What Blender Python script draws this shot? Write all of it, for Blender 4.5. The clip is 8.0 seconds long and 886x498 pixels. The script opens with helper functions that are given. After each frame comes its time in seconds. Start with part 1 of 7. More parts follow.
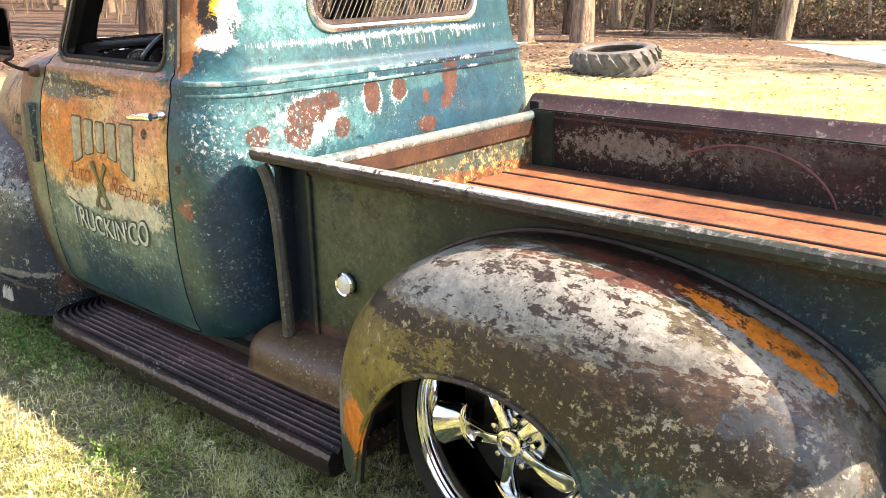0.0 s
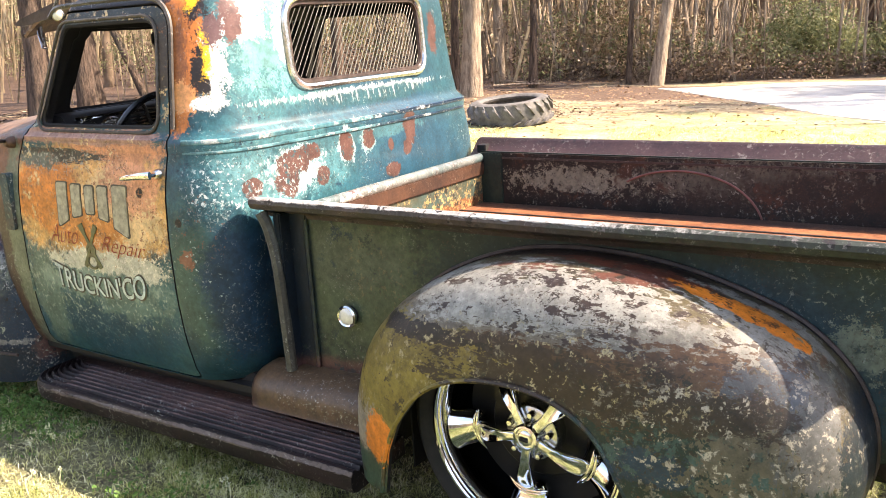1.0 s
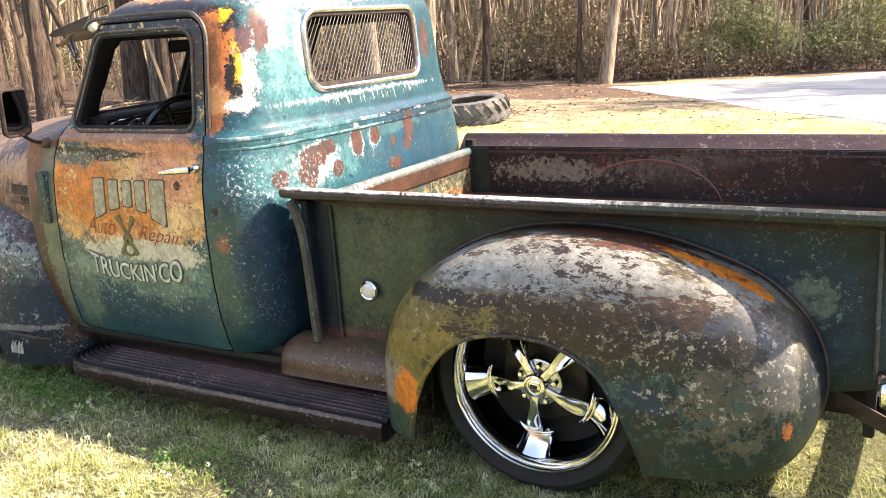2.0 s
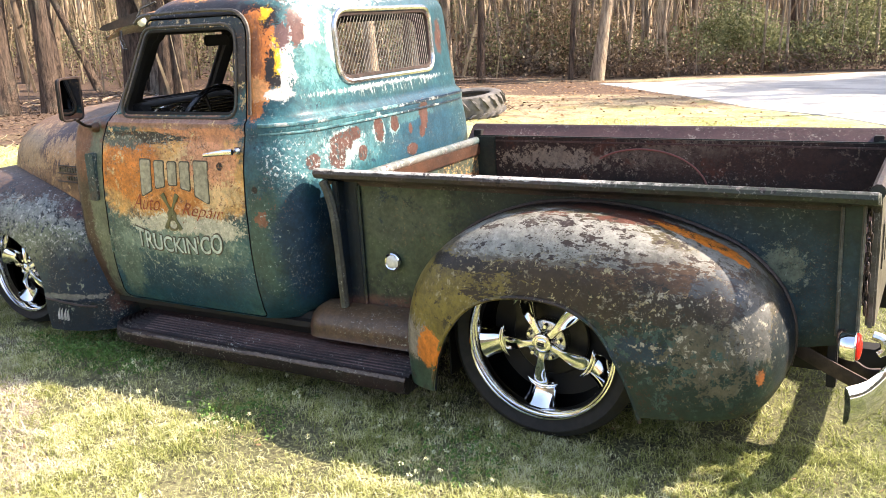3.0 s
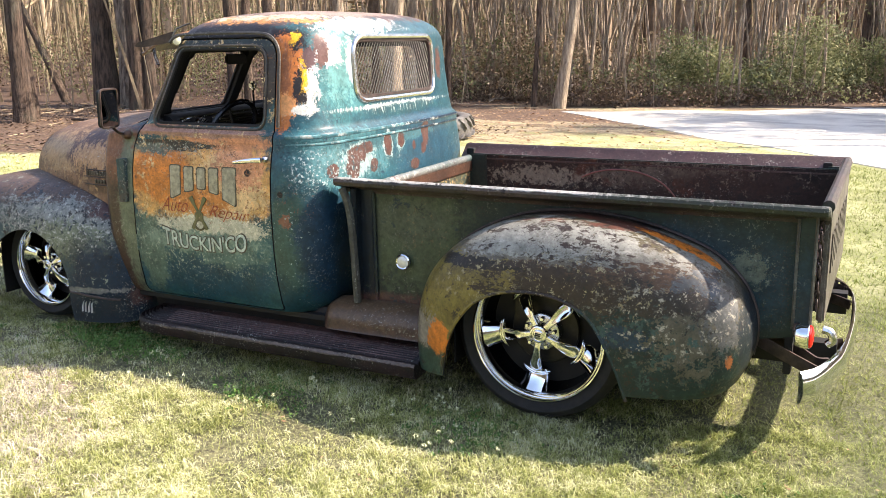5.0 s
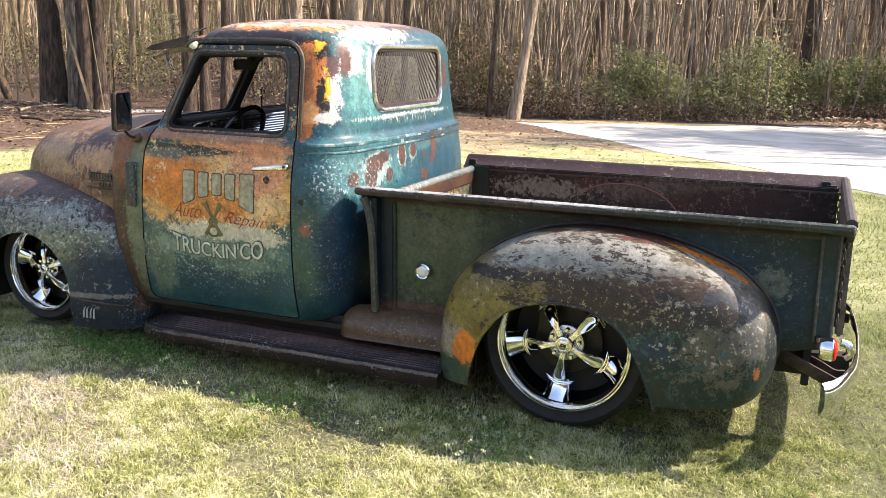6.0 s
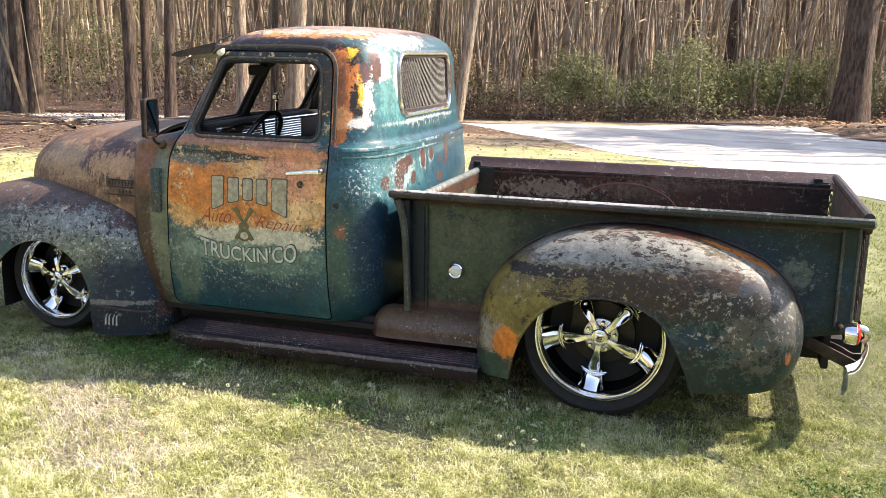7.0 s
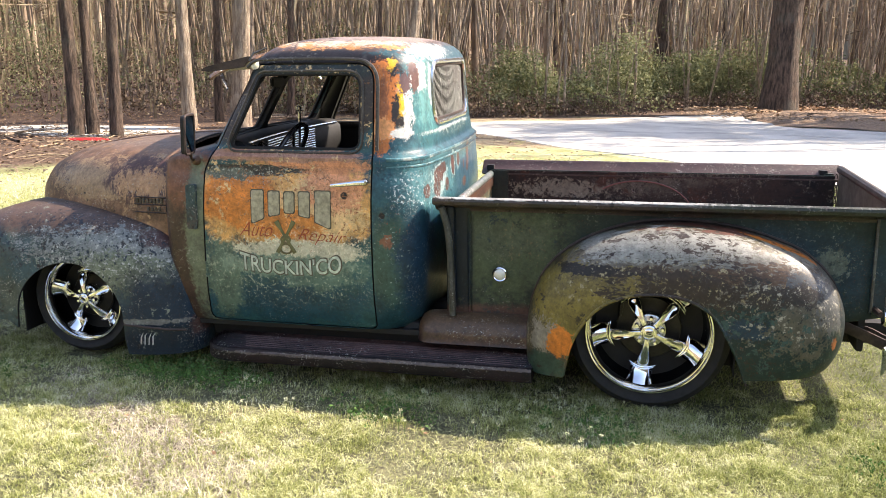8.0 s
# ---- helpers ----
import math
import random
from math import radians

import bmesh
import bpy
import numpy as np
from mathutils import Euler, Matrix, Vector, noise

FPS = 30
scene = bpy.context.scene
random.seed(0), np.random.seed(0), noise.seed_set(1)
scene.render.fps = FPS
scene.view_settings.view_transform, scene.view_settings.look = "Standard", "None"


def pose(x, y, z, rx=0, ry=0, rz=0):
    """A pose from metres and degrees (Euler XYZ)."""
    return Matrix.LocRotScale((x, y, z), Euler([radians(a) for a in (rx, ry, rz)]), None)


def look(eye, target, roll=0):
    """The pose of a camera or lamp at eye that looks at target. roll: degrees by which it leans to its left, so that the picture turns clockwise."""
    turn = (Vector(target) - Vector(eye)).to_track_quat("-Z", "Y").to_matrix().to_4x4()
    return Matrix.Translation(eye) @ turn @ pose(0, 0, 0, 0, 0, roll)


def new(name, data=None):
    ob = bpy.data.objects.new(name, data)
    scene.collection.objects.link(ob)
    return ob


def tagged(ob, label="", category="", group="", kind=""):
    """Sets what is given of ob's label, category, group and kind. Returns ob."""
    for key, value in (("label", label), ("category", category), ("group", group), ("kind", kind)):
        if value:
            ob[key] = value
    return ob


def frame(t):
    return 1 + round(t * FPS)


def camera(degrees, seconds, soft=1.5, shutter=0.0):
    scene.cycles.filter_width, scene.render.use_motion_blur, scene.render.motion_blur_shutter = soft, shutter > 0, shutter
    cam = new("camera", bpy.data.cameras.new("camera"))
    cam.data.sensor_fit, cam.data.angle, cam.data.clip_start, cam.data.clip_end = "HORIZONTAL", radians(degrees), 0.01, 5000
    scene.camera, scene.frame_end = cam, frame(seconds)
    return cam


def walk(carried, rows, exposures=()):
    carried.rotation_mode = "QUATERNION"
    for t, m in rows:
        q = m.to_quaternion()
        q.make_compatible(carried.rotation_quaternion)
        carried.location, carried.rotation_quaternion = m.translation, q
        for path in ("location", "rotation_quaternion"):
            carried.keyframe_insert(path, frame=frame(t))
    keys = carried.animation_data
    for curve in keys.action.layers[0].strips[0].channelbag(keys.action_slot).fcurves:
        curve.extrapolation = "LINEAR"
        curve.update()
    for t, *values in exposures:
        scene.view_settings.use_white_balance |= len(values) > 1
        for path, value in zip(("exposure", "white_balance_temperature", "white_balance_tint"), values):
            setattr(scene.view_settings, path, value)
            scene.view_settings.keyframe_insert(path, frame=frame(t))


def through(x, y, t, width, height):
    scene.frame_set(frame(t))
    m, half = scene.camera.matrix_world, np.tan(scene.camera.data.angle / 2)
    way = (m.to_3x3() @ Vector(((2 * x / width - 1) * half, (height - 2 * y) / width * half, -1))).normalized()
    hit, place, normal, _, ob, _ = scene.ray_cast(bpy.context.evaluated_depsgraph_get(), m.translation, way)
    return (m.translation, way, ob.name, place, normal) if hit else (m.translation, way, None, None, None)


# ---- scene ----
cam = camera(52.3, 8.0, 0.3)
PATH = [
    (0, (1.096, -1.575, 1.493), (-0.149, -0.14, 0.867), -0.0),
    (0.5, (1.052, -1.828, 1.513), (-0.083, -0.28, 0.942), -0.9),
    (1, (1.031, -1.992, 1.49), (-0.041, -0.381, 0.984), -2.3),
    (2.5, (1.116, -2.685, 1.559), (0.166, -1.003, 1.039), -2.2),
    (3, (1.172, -2.858, 1.564), (0.221, -1.177, 1.043), -1.9),
    (3.5, (1.229, -3.028, 1.566), (0.288, -1.34, 1.053), -1.6),
    (4, (1.283, -3.154, 1.561), (0.347, -1.458, 1.064), -1.4),
    (4.5, (1.267, -3.269, 1.578), (0.359, -1.554, 1.095), -0.7),
    (6, (0.842, -3.561, 1.608), (0.109, -1.756, 1.154), 2.1),
    (6.5, (0.634, -3.687, 1.618), (-0.018, -1.852, 1.164), 2.6),
    (7, (0.409, -3.866, 1.62), (-0.162, -2.002, 1.173), 2.1),
    (7.5, (0.142, -3.997, 1.635), (-0.344, -2.109, 1.189), 1.3),
    (8, (-0.12, -4.072, 1.659), (-0.532, -2.167, 1.211), 0.7),
]
walk(cam, [(t, look(eye, target, roll)) for t, eye, target, roll in PATH], [(0, 2.36, 8400, 20), (1, 2.32, 8100, 20), (2.5, 2.23, 7800, 18), (4.5, 1.98, 7400, 17), (6, 1.80, 7400, 17), (8, 1.86, 7400, 17)])

# ---- daylight: a clear sky and one sun, behind the tail and the far side ----
SUN = Vector((0.95, 0.485, 1.0)).normalized()
world = bpy.data.worlds.new("sky")
scene.world = world
world.use_nodes = True
sky = world.node_tree.nodes.new("ShaderNodeTexSky")
sky.sky_type, sky.sun_disc = "NISHITA", False
sky.sun_elevation, sky.sun_rotation = math.asin(SUN.z), math.atan2(SUN.x, SUN.y)
background = world.node_tree.nodes["Background"]
background.inputs["Strength"].default_value = 0.137
world.node_tree.links.new(sky.outputs["Color"], background.inputs["Color"])
sun = new("sun", bpy.data.lights.new("sun", "SUN"))
sun.data.energy, sun.data.angle, sun.data.color = 3.5, radians(0.55), (1.0, 0.95, 0.86)
sun.matrix_world = look(SUN * 30, (0, 0, 0))


# ---- materials ----
class Nodes:
    """A short hand for node trees: sockets in, sockets out."""

    def __init__(self, name):
        self.mat = bpy.data.materials.new(name)
        self.mat.use_nodes = True
        self.tree = self.mat.node_tree
        self.bsdf = self.tree.nodes["Principled BSDF"]
        self.coord = self.tree.nodes.new("ShaderNodeTexCoord").outputs["Object"]

    def node(self, kind):
        return self.tree.nodes.new(kind)

    def put(self, socket, value):
        if isinstance(value, bpy.types.NodeSocket):
            self.tree.links.new(value, socket)
        elif isinstance(value, (tuple, list)) and len(value) == 3 and socket.type == "RGBA":
            socket.default_value = (*value, 1)
        else:
            socket.default_value = value

    def math(self, op, a, b=0.0, clamp=False):
        n = self.node("ShaderNodeMath")
        n.operation, n.use_clamp = op, clamp
        self.put(n.inputs[0], a), self.put(n.inputs[1], b)
        return n.outputs[0]

    def vec(self, op, a, b):
        n = self.node("ShaderNodeVectorMath")
        n.operation = op
        self.put(n.inputs[0], a), self.put(n.inputs[1], b)
        return n.outputs["Value"] if op in ("LENGTH", "DOT_PRODUCT") else n.outputs["Vector"]

    def noise(self, scale, detail=4.0, rough=0.6, where=None, stretch=None):
        n = self.node("ShaderNodeTexNoise")
        where = where or self.coord
        if stretch:
            where = self.vec("MULTIPLY", where, stretch)
        self.put(n.inputs["Vector"], where)
        n.inputs["Scale"].default_value, n.inputs["Detail"].default_value, n.inputs["Roughness"].default_value = scale, detail, rough
        return n.outputs["Fac"]

    def step(self, value, low, high):
        n = self.node("ShaderNodeMapRange")
        n.interpolation_type = "SMOOTHSTEP"
        self.put(n.inputs["Value"], value)
        n.inputs["From Min"].default_value, n.inputs["From Max"].default_value = low, high
        return n.outputs["Result"]

    def mix(self, a, b, fac):
        n = self.node("ShaderNodeMix")
        n.data_type = "RGBA"
        self.put(n.inputs[0], fac), self.put(n.inputs[6], a), self.put(n.inputs[7], b)
        return n.outputs[2]

    def blob(self, c, r, scale=9.0, amp=0.7, edge=0.12, detail=5.0, stretch=None):
        """1 inside an ellipsoid with a ragged edge, 0 outside."""
        d = self.vec("LENGTH", self.vec("DIVIDE", self.vec("SUBTRACT", self.coord, c), r), (0, 0, 0))
        ragged = self.math("MULTIPLY", self.math("SUBTRACT", self.noise(scale, detail, 0.72, stretch=stretch), 0.5), amp * 2)
        frayed = self.math("MULTIPLY", self.math("SUBTRACT", self.noise(scale * 6.5, 4, 0.7, stretch=stretch), 0.5), amp * 1.1)
        ragged = self.math("ADD", ragged, frayed)
        return self.step(self.math("ADD", self.math("SUBTRACT", 1.0, d), ragged), -edge, edge)

    def bump(self, height, strength=0.3, distance=0.01):
        n = self.node("ShaderNodeBump")
        n.inputs["Strength"].default_value, n.inputs["Distance"].default_value = strength, distance
        self.put(n.inputs["Height"], height)
        self.put(self.bsdf.inputs["Normal"], n.outputs["Normal"])

    def done(self, colour, rough=0.5, metal=0.0, **more):
        self.put(self.bsdf.inputs["Base Color"], colour)
        self.put(self.bsdf.inputs["Roughness"], rough)
        self.put(self.bsdf.inputs["Metallic"], metal)
        for key, value in more.items():
            self.put(self.bsdf.inputs[key.replace("_", " ")], value)
        return self.mat


AQUA, NAVY = (0.038, 0.135, 0.158), (0.003, 0.018, 0.038)
GREEN, DARKGREEN, SAGE = (0.050, 0.070, 0.036), (0.014, 0.026, 0.020), (0.13, 0.15, 0.095)
RUST, BROWN, DARK = (0.075, 0.035, 0.028), (0.052, 0.027, 0.019), (0.012, 0.009, 0.008)
WHITE, YELLOW = (0.58, 0.58, 0.54), (0.75, 0.42, 0.02)


def patina(name, base, second, layers, rough=0.42, coat=0.25, flake=0.5, mottle=(), early=False, specks=()):
    """Old paint: two base tones, ragged patches in order, mottling, fine chips down to primer, light relief.
    A layer: colour, centre, radii, and if wanted the noise's scale, its amount, the edge and its stretch.
    A mottle: colour, scale, threshold, and the scale and threshold of the region that it keeps to.
    Specks: colour, centre and radii of a ragged region, the specks' scale and threshold, and their stretch."""
    n = Nodes(name)
    colour = n.mix(base, second, n.step(n.noise(3.2, 8, 0.7), 0.42, 0.58))

    def mottled(colour):
        for tint, scale, cut, wide, where, *floor in mottle:
            m = n.math("MULTIPLY", n.step(n.noise(scale, 8, 0.72), cut, cut + 0.035), n.step(n.noise(wide, 5, 0.65), where, where + 0.10))
            if floor:
                split = n.node("ShaderNodeSeparateXYZ")
                n.put(split.inputs[0], n.coord)
                m = n.math("MULTIPLY", m, n.step(split.outputs[2], floor[0], floor[0] + 0.10))
            colour = n.mix(colour, tint, m)
        return colour

    if early:
        colour = mottled(colour)
    for tint, c, r, *rest in layers:
        scale, amp, edge, stretch = (list(rest) + [9.0, 0.6, 0.1, None][len(rest):])
        colour = n.mix(colour, tint, n.blob(c, r, scale, amp, edge, 10.0, stretch))
    if not early:
        colour = mottled(colour)
    for tint, c, r, scale, cut, *stretch in specks:
        fine = n.step(n.noise(scale, 6, 0.75, stretch=stretch[0] if stretch else None), cut, cut + 0.03)
        colour = n.mix(colour, tint, n.math("MULTIPLY", fine, n.blob(c, r, 10, 0.9, 0.35, 6.0)))
    tone = n.math("ADD", n.math("MULTIPLY", n.step(n.noise(14, 8, 0.7), 0.30, 0.72), 0.6), n.math("MULTIPLY", n.step(n.noise(60, 6, 0.75), 0.32, 0.70), 0.5))
    shade = n.node("ShaderNodeHueSaturation")
    n.put(shade.inputs["Value"], n.math("ADD", 0.50, n.math("MULTIPLY", tone, 0.90)))
    n.put(shade.inputs["Color"], colour)
    colour = shade.outputs["Color"]
    chips = n.math("MULTIPLY", n.step(n.noise(85, 6, 0.78), 0.575, 0.615), n.step(n.noise(6.0, 5, 0.65), 0.47, 0.60))
    colour = n.mix(colour, (0.52, 0.52, 0.46), n.math("MULTIPLY", chips, flake))
    pits = n.math("MULTIPLY", n.step(n.noise(130, 5, 0.75), 0.58, 0.63), n.step(n.noise(4.3, 5, 0.65), 0.44, 0.58))
    colour = n.mix(colour, (0.055, 0.03, 0.018), n.math("MULTIPLY", pits, 0.8))
    n.bump(n.math("ADD", n.noise(42, 6, 0.7), n.math("ADD", n.math("MULTIPLY", chips, -0.8), n.math("MULTIPLY", pits, -0.6))), 0.20, 0.006)
    r = n.math("ADD", rough - 0.1, n.math("MULTIPLY", n.noise(11, 5, 0.6), 0.26))
    return n.done(colour, r, 0.0, Coat_Weight=coat, Coat_Roughness=0.16, Specular_IOR_Level=0.35)


def plain(name, colour, rough=0.5, metal=0.0, vary=0.25, scale=20.0, bump=0.1, **more):
    n = Nodes(name)
    dark = tuple(c * (1 - vary) for c in colour)
    light = tuple(min(c * (1 + vary), 0.95) for c in colour)
    mixed = n.mix(dark, light, n.step(n.noise(scale, 7, 0.65), 0.3, 0.7))
    if bump:
        n.bump(n.noise(scale * 4, 5, 0.65), bump, 0.004)
    return n.done(mixed, n.math("ADD", rough - 0.06, n.math("MULTIPLY", n.noise(scale * 1.7, 4), 0.12)), metal, **more)


paint_cab = patina("cab_paint", (0.008, 0.056, 0.076), (0.020, 0.100, 0.116), [
    ((0.010, 0.050, 0.062), (-1.22, -0.8, 0.42), (0.30, 0.5, 0.26), 6, 0.6, 0.4),
    ((0.035, 0.080, 0.062), (-1.24, -0.8, 0.66), (0.10, 0.3, 0.24), 7, 0.9, 0.3),
    ((0.006, 0.030, 0.055), (-1.10, -0.72, 0.62), (0.12, 0.2, 0.26), 7, 0.7, 0.3),
    ((0.008, 0.050, 0.080), (-1.05, 0.42, 0.95), (0.4, 0.62, 0.6), 6, 0.5, 0.5),
    ((0.012, 0.060, 0.078), (-1.05, 0.62, 1.4), (0.3, 0.24, 0.4), 6, 0.6, 0.4),
    ((0.036, 0.130, 0.150), (-1.10, -0.50, 1.00), (0.2, 0.34, 0.13), 12, 1.1, 0.12),
    ((0.060, 0.165, 0.180), (-1.10, -0.54, 0.99), (0.2, 0.20, 0.11), 26, 1.8, 0.06),
    ((0.030, 0.105, 0.125), (-1.10, -0.20, 1.06), (0.2, 0.46, 0.030), 14, 1.2, 0.12),
    ((0.24, 0.34, 0.34), (-1.06, -0.46, 0.99), (0.1, 0.12, 0.075), 18, 1.3, 0.05),
    ((0.28, 0.38, 0.37), (-1.06, -0.205, 1.03), (0.1, 0.044, 0.064), 24, 1.0, 0.05),
    ((0.16, 0.27, 0.27), (-1.06, -0.08, 1.035), (0.1, 0.042, 0.046), 24, 1.1, 0.05),
    ((0.030, 0.125, 0.138), (-1.12, -0.46, 1.40), (0.2, 0.26, 0.20), 12, 1.2, 0.12),
    ((0.085, 0.22, 0.22), (-1.13, -0.50, 1.43), (0.2, 0.15, 0.17), 22, 1.9, 0.06),
    # white near the roof: glare with teal flecks, put into the paint
    (WHITE, (-1.13, -0.57, 1.50), (0.08, 0.08, 0.07), 17, 1.8, 0.05),
    ((0.40, 0.47, 0.45), (-1.13, -0.43, 1.44), (0.08, 0.030, 0.09), 20, 1.8, 0.05),
    ((0.11, 0.055, 0.048), (-1.16, -0.62, 1.50), (0.05, 0.035, 0.09), 22, 1.2, 0.05),
    ((0.40, 0.46, 0.44), (-1.08, -0.05, 1.222), (0.1, 0.45, 0.011), 16, 2.4, 0.05, (1, 5, 0.35)),
    ((0.010, 0.060, 0.075), (-1.08, 0.05, 1.195), (0.1, 0.42, 0.030), 12, 0.9, 0.2),
    ((0.095, 0.058, 0.046), (-1.74, -0.1, 1.80), (0.68, 1.6, 0.29), 8, 0.5, 0.05),
    (WHITE, (-1.16, -0.3, 1.615), (0.07, 0.30, 0.040), 24, 2.2, 0.05),
    ((0.30, 0.22, 0.18), (-1.35, -0.2, 1.685), (0.30, 0.6, 0.03), 10, 1.5, 0.15),
    (DARK, (-1.62, -0.74, 1.56), (0.44, 0.2, 0.07), 7, 0.3, 0.2),
    ((0.50, 0.22, 0.06), (-1.52, -0.56, 1.638), (0.30, 0.12, 0.018), 20, 2.0, 0.04, (0.7, 1, 1)),
    ((0.55, 0.42, 0.30), (-1.50, -0.52, 1.65), (0.30, 0.14, 0.014), 24, 2.2, 0.04, (0.7, 1, 1)),
    ((0.52, 0.16, 0.035), (-1.290, -0.74, 1.37), (0.092, 0.25, 0.22), 9, 0.45, 0.05),
    ((0.30, 0.10, 0.035), (-1.31, -0.74, 1.34), (0.05, 0.2, 0.18), 18, 1.4, 0.08, (1.5, 1, 0.4)),
    ((0.62, 0.27, 0.10), (-1.27, -0.74, 1.26), (0.07, 0.2, 0.05), 16, 1.2, 0.08),
    (WHITE, (-1.185, -0.69, 1.35), (0.032, 0.06, 0.13), 22, 1.5, 0.05),
    (WHITE, (-1.21, -0.71, 1.235), (0.055, 0.06, 0.022), 24, 1.2, 0.06),
    ((0.10, 0.055, 0.055), (-1.19, -0.69, 1.47), (0.026, 0.05, 0.06), 24, 1.3, 0.05),
    (YELLOW, (-1.210, -0.70, 1.36), (0.020, 0.08, 0.09), 34, 2.0, 0.04),
    (DARK, (-1.226, -0.72, 1.34), (0.016, 0.1, 0.085), 34, 2.2, 0.04),
    (DARK, (-1.207, -0.70, 1.29), (0.018, 0.1, 0.025), 38, 1.8, 0.04),
    (DARK, (-1.235, -0.68, 1.54), (0.03, 0.1, 0.05), 30, 2.0, 0.04),
    (YELLOW, (-1.25, -0.66, 1.55), (0.024, 0.06, 0.026), 30, 2.2, 0.05),
    (RUST, (-1.05, -0.475, 1.010), (0.2, 0.075, 0.040), 17, 0.9, 0.03),
    (RUST, (-1.05, -0.52, 0.955), (0.2, 0.050, 0.065), 18, 0.8, 0.03),
    (RUST, (-1.05, -0.40, 1.035), (0.2, 0.055, 0.030), 20, 0.8, 0.03),
    (RUST, (-1.08, -0.665, 0.955), (0.2, 0.042, 0.032), 22, 0.6, 0.035),
    (RUST, (-1.05, -0.345, 0.945), (0.2, 0.034, 0.034), 22, 0.6, 0.03),
    (RUST, (-1.05, -0.205, 1.03), (0.2, 0.036, 0.056), 22, 0.5, 0.03),
    (RUST, (-1.05, -0.075, 1.04), (0.2, 0.034, 0.040), 24, 0.6, 0.03),
    (RUST, (-1.05, 0.06, 1.00), (0.2, 0.018, 0.024), 22, 0.5, 0.035),
    (RUST, (-1.05, 0.20, 1.055), (0.2, 0.044, 0.072), 18, 0.7, 0.03),
    (RUST, (-1.05, 0.17, 0.975), (0.2, 0.030, 0.030), 18, 0.7, 0.03),
    (RUST, (-1.05, 0.50, 1.42), (0.2, 0.04, 0.09), 14, 1.0, 0.05),
    (RUST, (-1.05, 0.06, 0.90), (0.2, 0.05, 0.03), 14, 0.5, 0.035),
    ((0.20, 0.085, 0.05), (-1.25, -0.84, 0.74), (0.030, 0.1, 0.030), 26, 1.4, 0.06),
    ((0.05, 0.045, 0.042), (-1.372, -0.77, 1.36), (0.030, 0.12, 0.30), 9, 0.25, 0.10),
    (DARK, (-1.27, -0.84, 0.86), (0.014, 0.1, 0.014), 20, 0.4, 0.2),
    (BROWN, (-2.36, -0.7, 0.75), (0.20, 0.9, 0.60), 5, 0.3, 0.2),
    ((0.17, 0.070, 0.036), (-2.28, -0.8, 1.02), (0.14, 0.3, 0.16), 8, 0.7, 0.25),
    (SAGE, (-2.22, -0.8, 0.72), (0.07, 0.3, 0.4), 9, 0.9, 0.25),
    (DARK, (-1.86, -0.6, 1.4), (0.40, 0.25, 0.14), 7, 0.3, 0.2),
], rough=0.42, coat=0.18, flake=0.35, mottle=[(AQUA, 24, 0.57, 5, 0.50), (WHITE, 50, 0.63, 4.0, 0.54), (NAVY, 16, 0.54, 4.4, 0.48)], early=True, specks=[
    ((0.42, 0.47, 0.46), (-1.18, -0.72, 0.95), (0.09, 0.13, 0.12), 64, 0.55),
    ((0.34, 0.42, 0.41), (-1.10, -0.55, 0.96), (0.2, 0.16, 0.09), 64, 0.555),
    ((0.012, 0.070, 0.085), (-1.10, -0.40, 1.00), (0.2, 0.40, 0.16), 38, 0.57),
    ((0.42, 0.47, 0.43), (-1.08, 0.02, 1.212), (0.1, 0.34, 0.026), 46, 0.56, (1, 1.2, 0.10)),
    ((0.30, 0.40, 0.36), (-1.24, -0.84, 0.60), (0.10, 0.2, 0.24), 50, 0.61),
    ((0.10, 0.055, 0.04), (-1.20, -0.80, 0.84), (0.08, 0.2, 0.10), 60, 0.58),
])
paint_belt = patina("belt_paint", (0.020, 0.090, 0.110), (0.10, 0.24, 0.26), [
    (NAVY, (-1.05, 0.45, 1.1), (0.3, 0.45, 0.2), 8, 0.8, 0.3),
], rough=0.30, coat=0.4, flake=0.8, mottle=[((0.34, 0.38, 0.37), 22, 0.53, 4, 0.45), (DARKGREEN, 34, 0.58, 5, 0.48)])
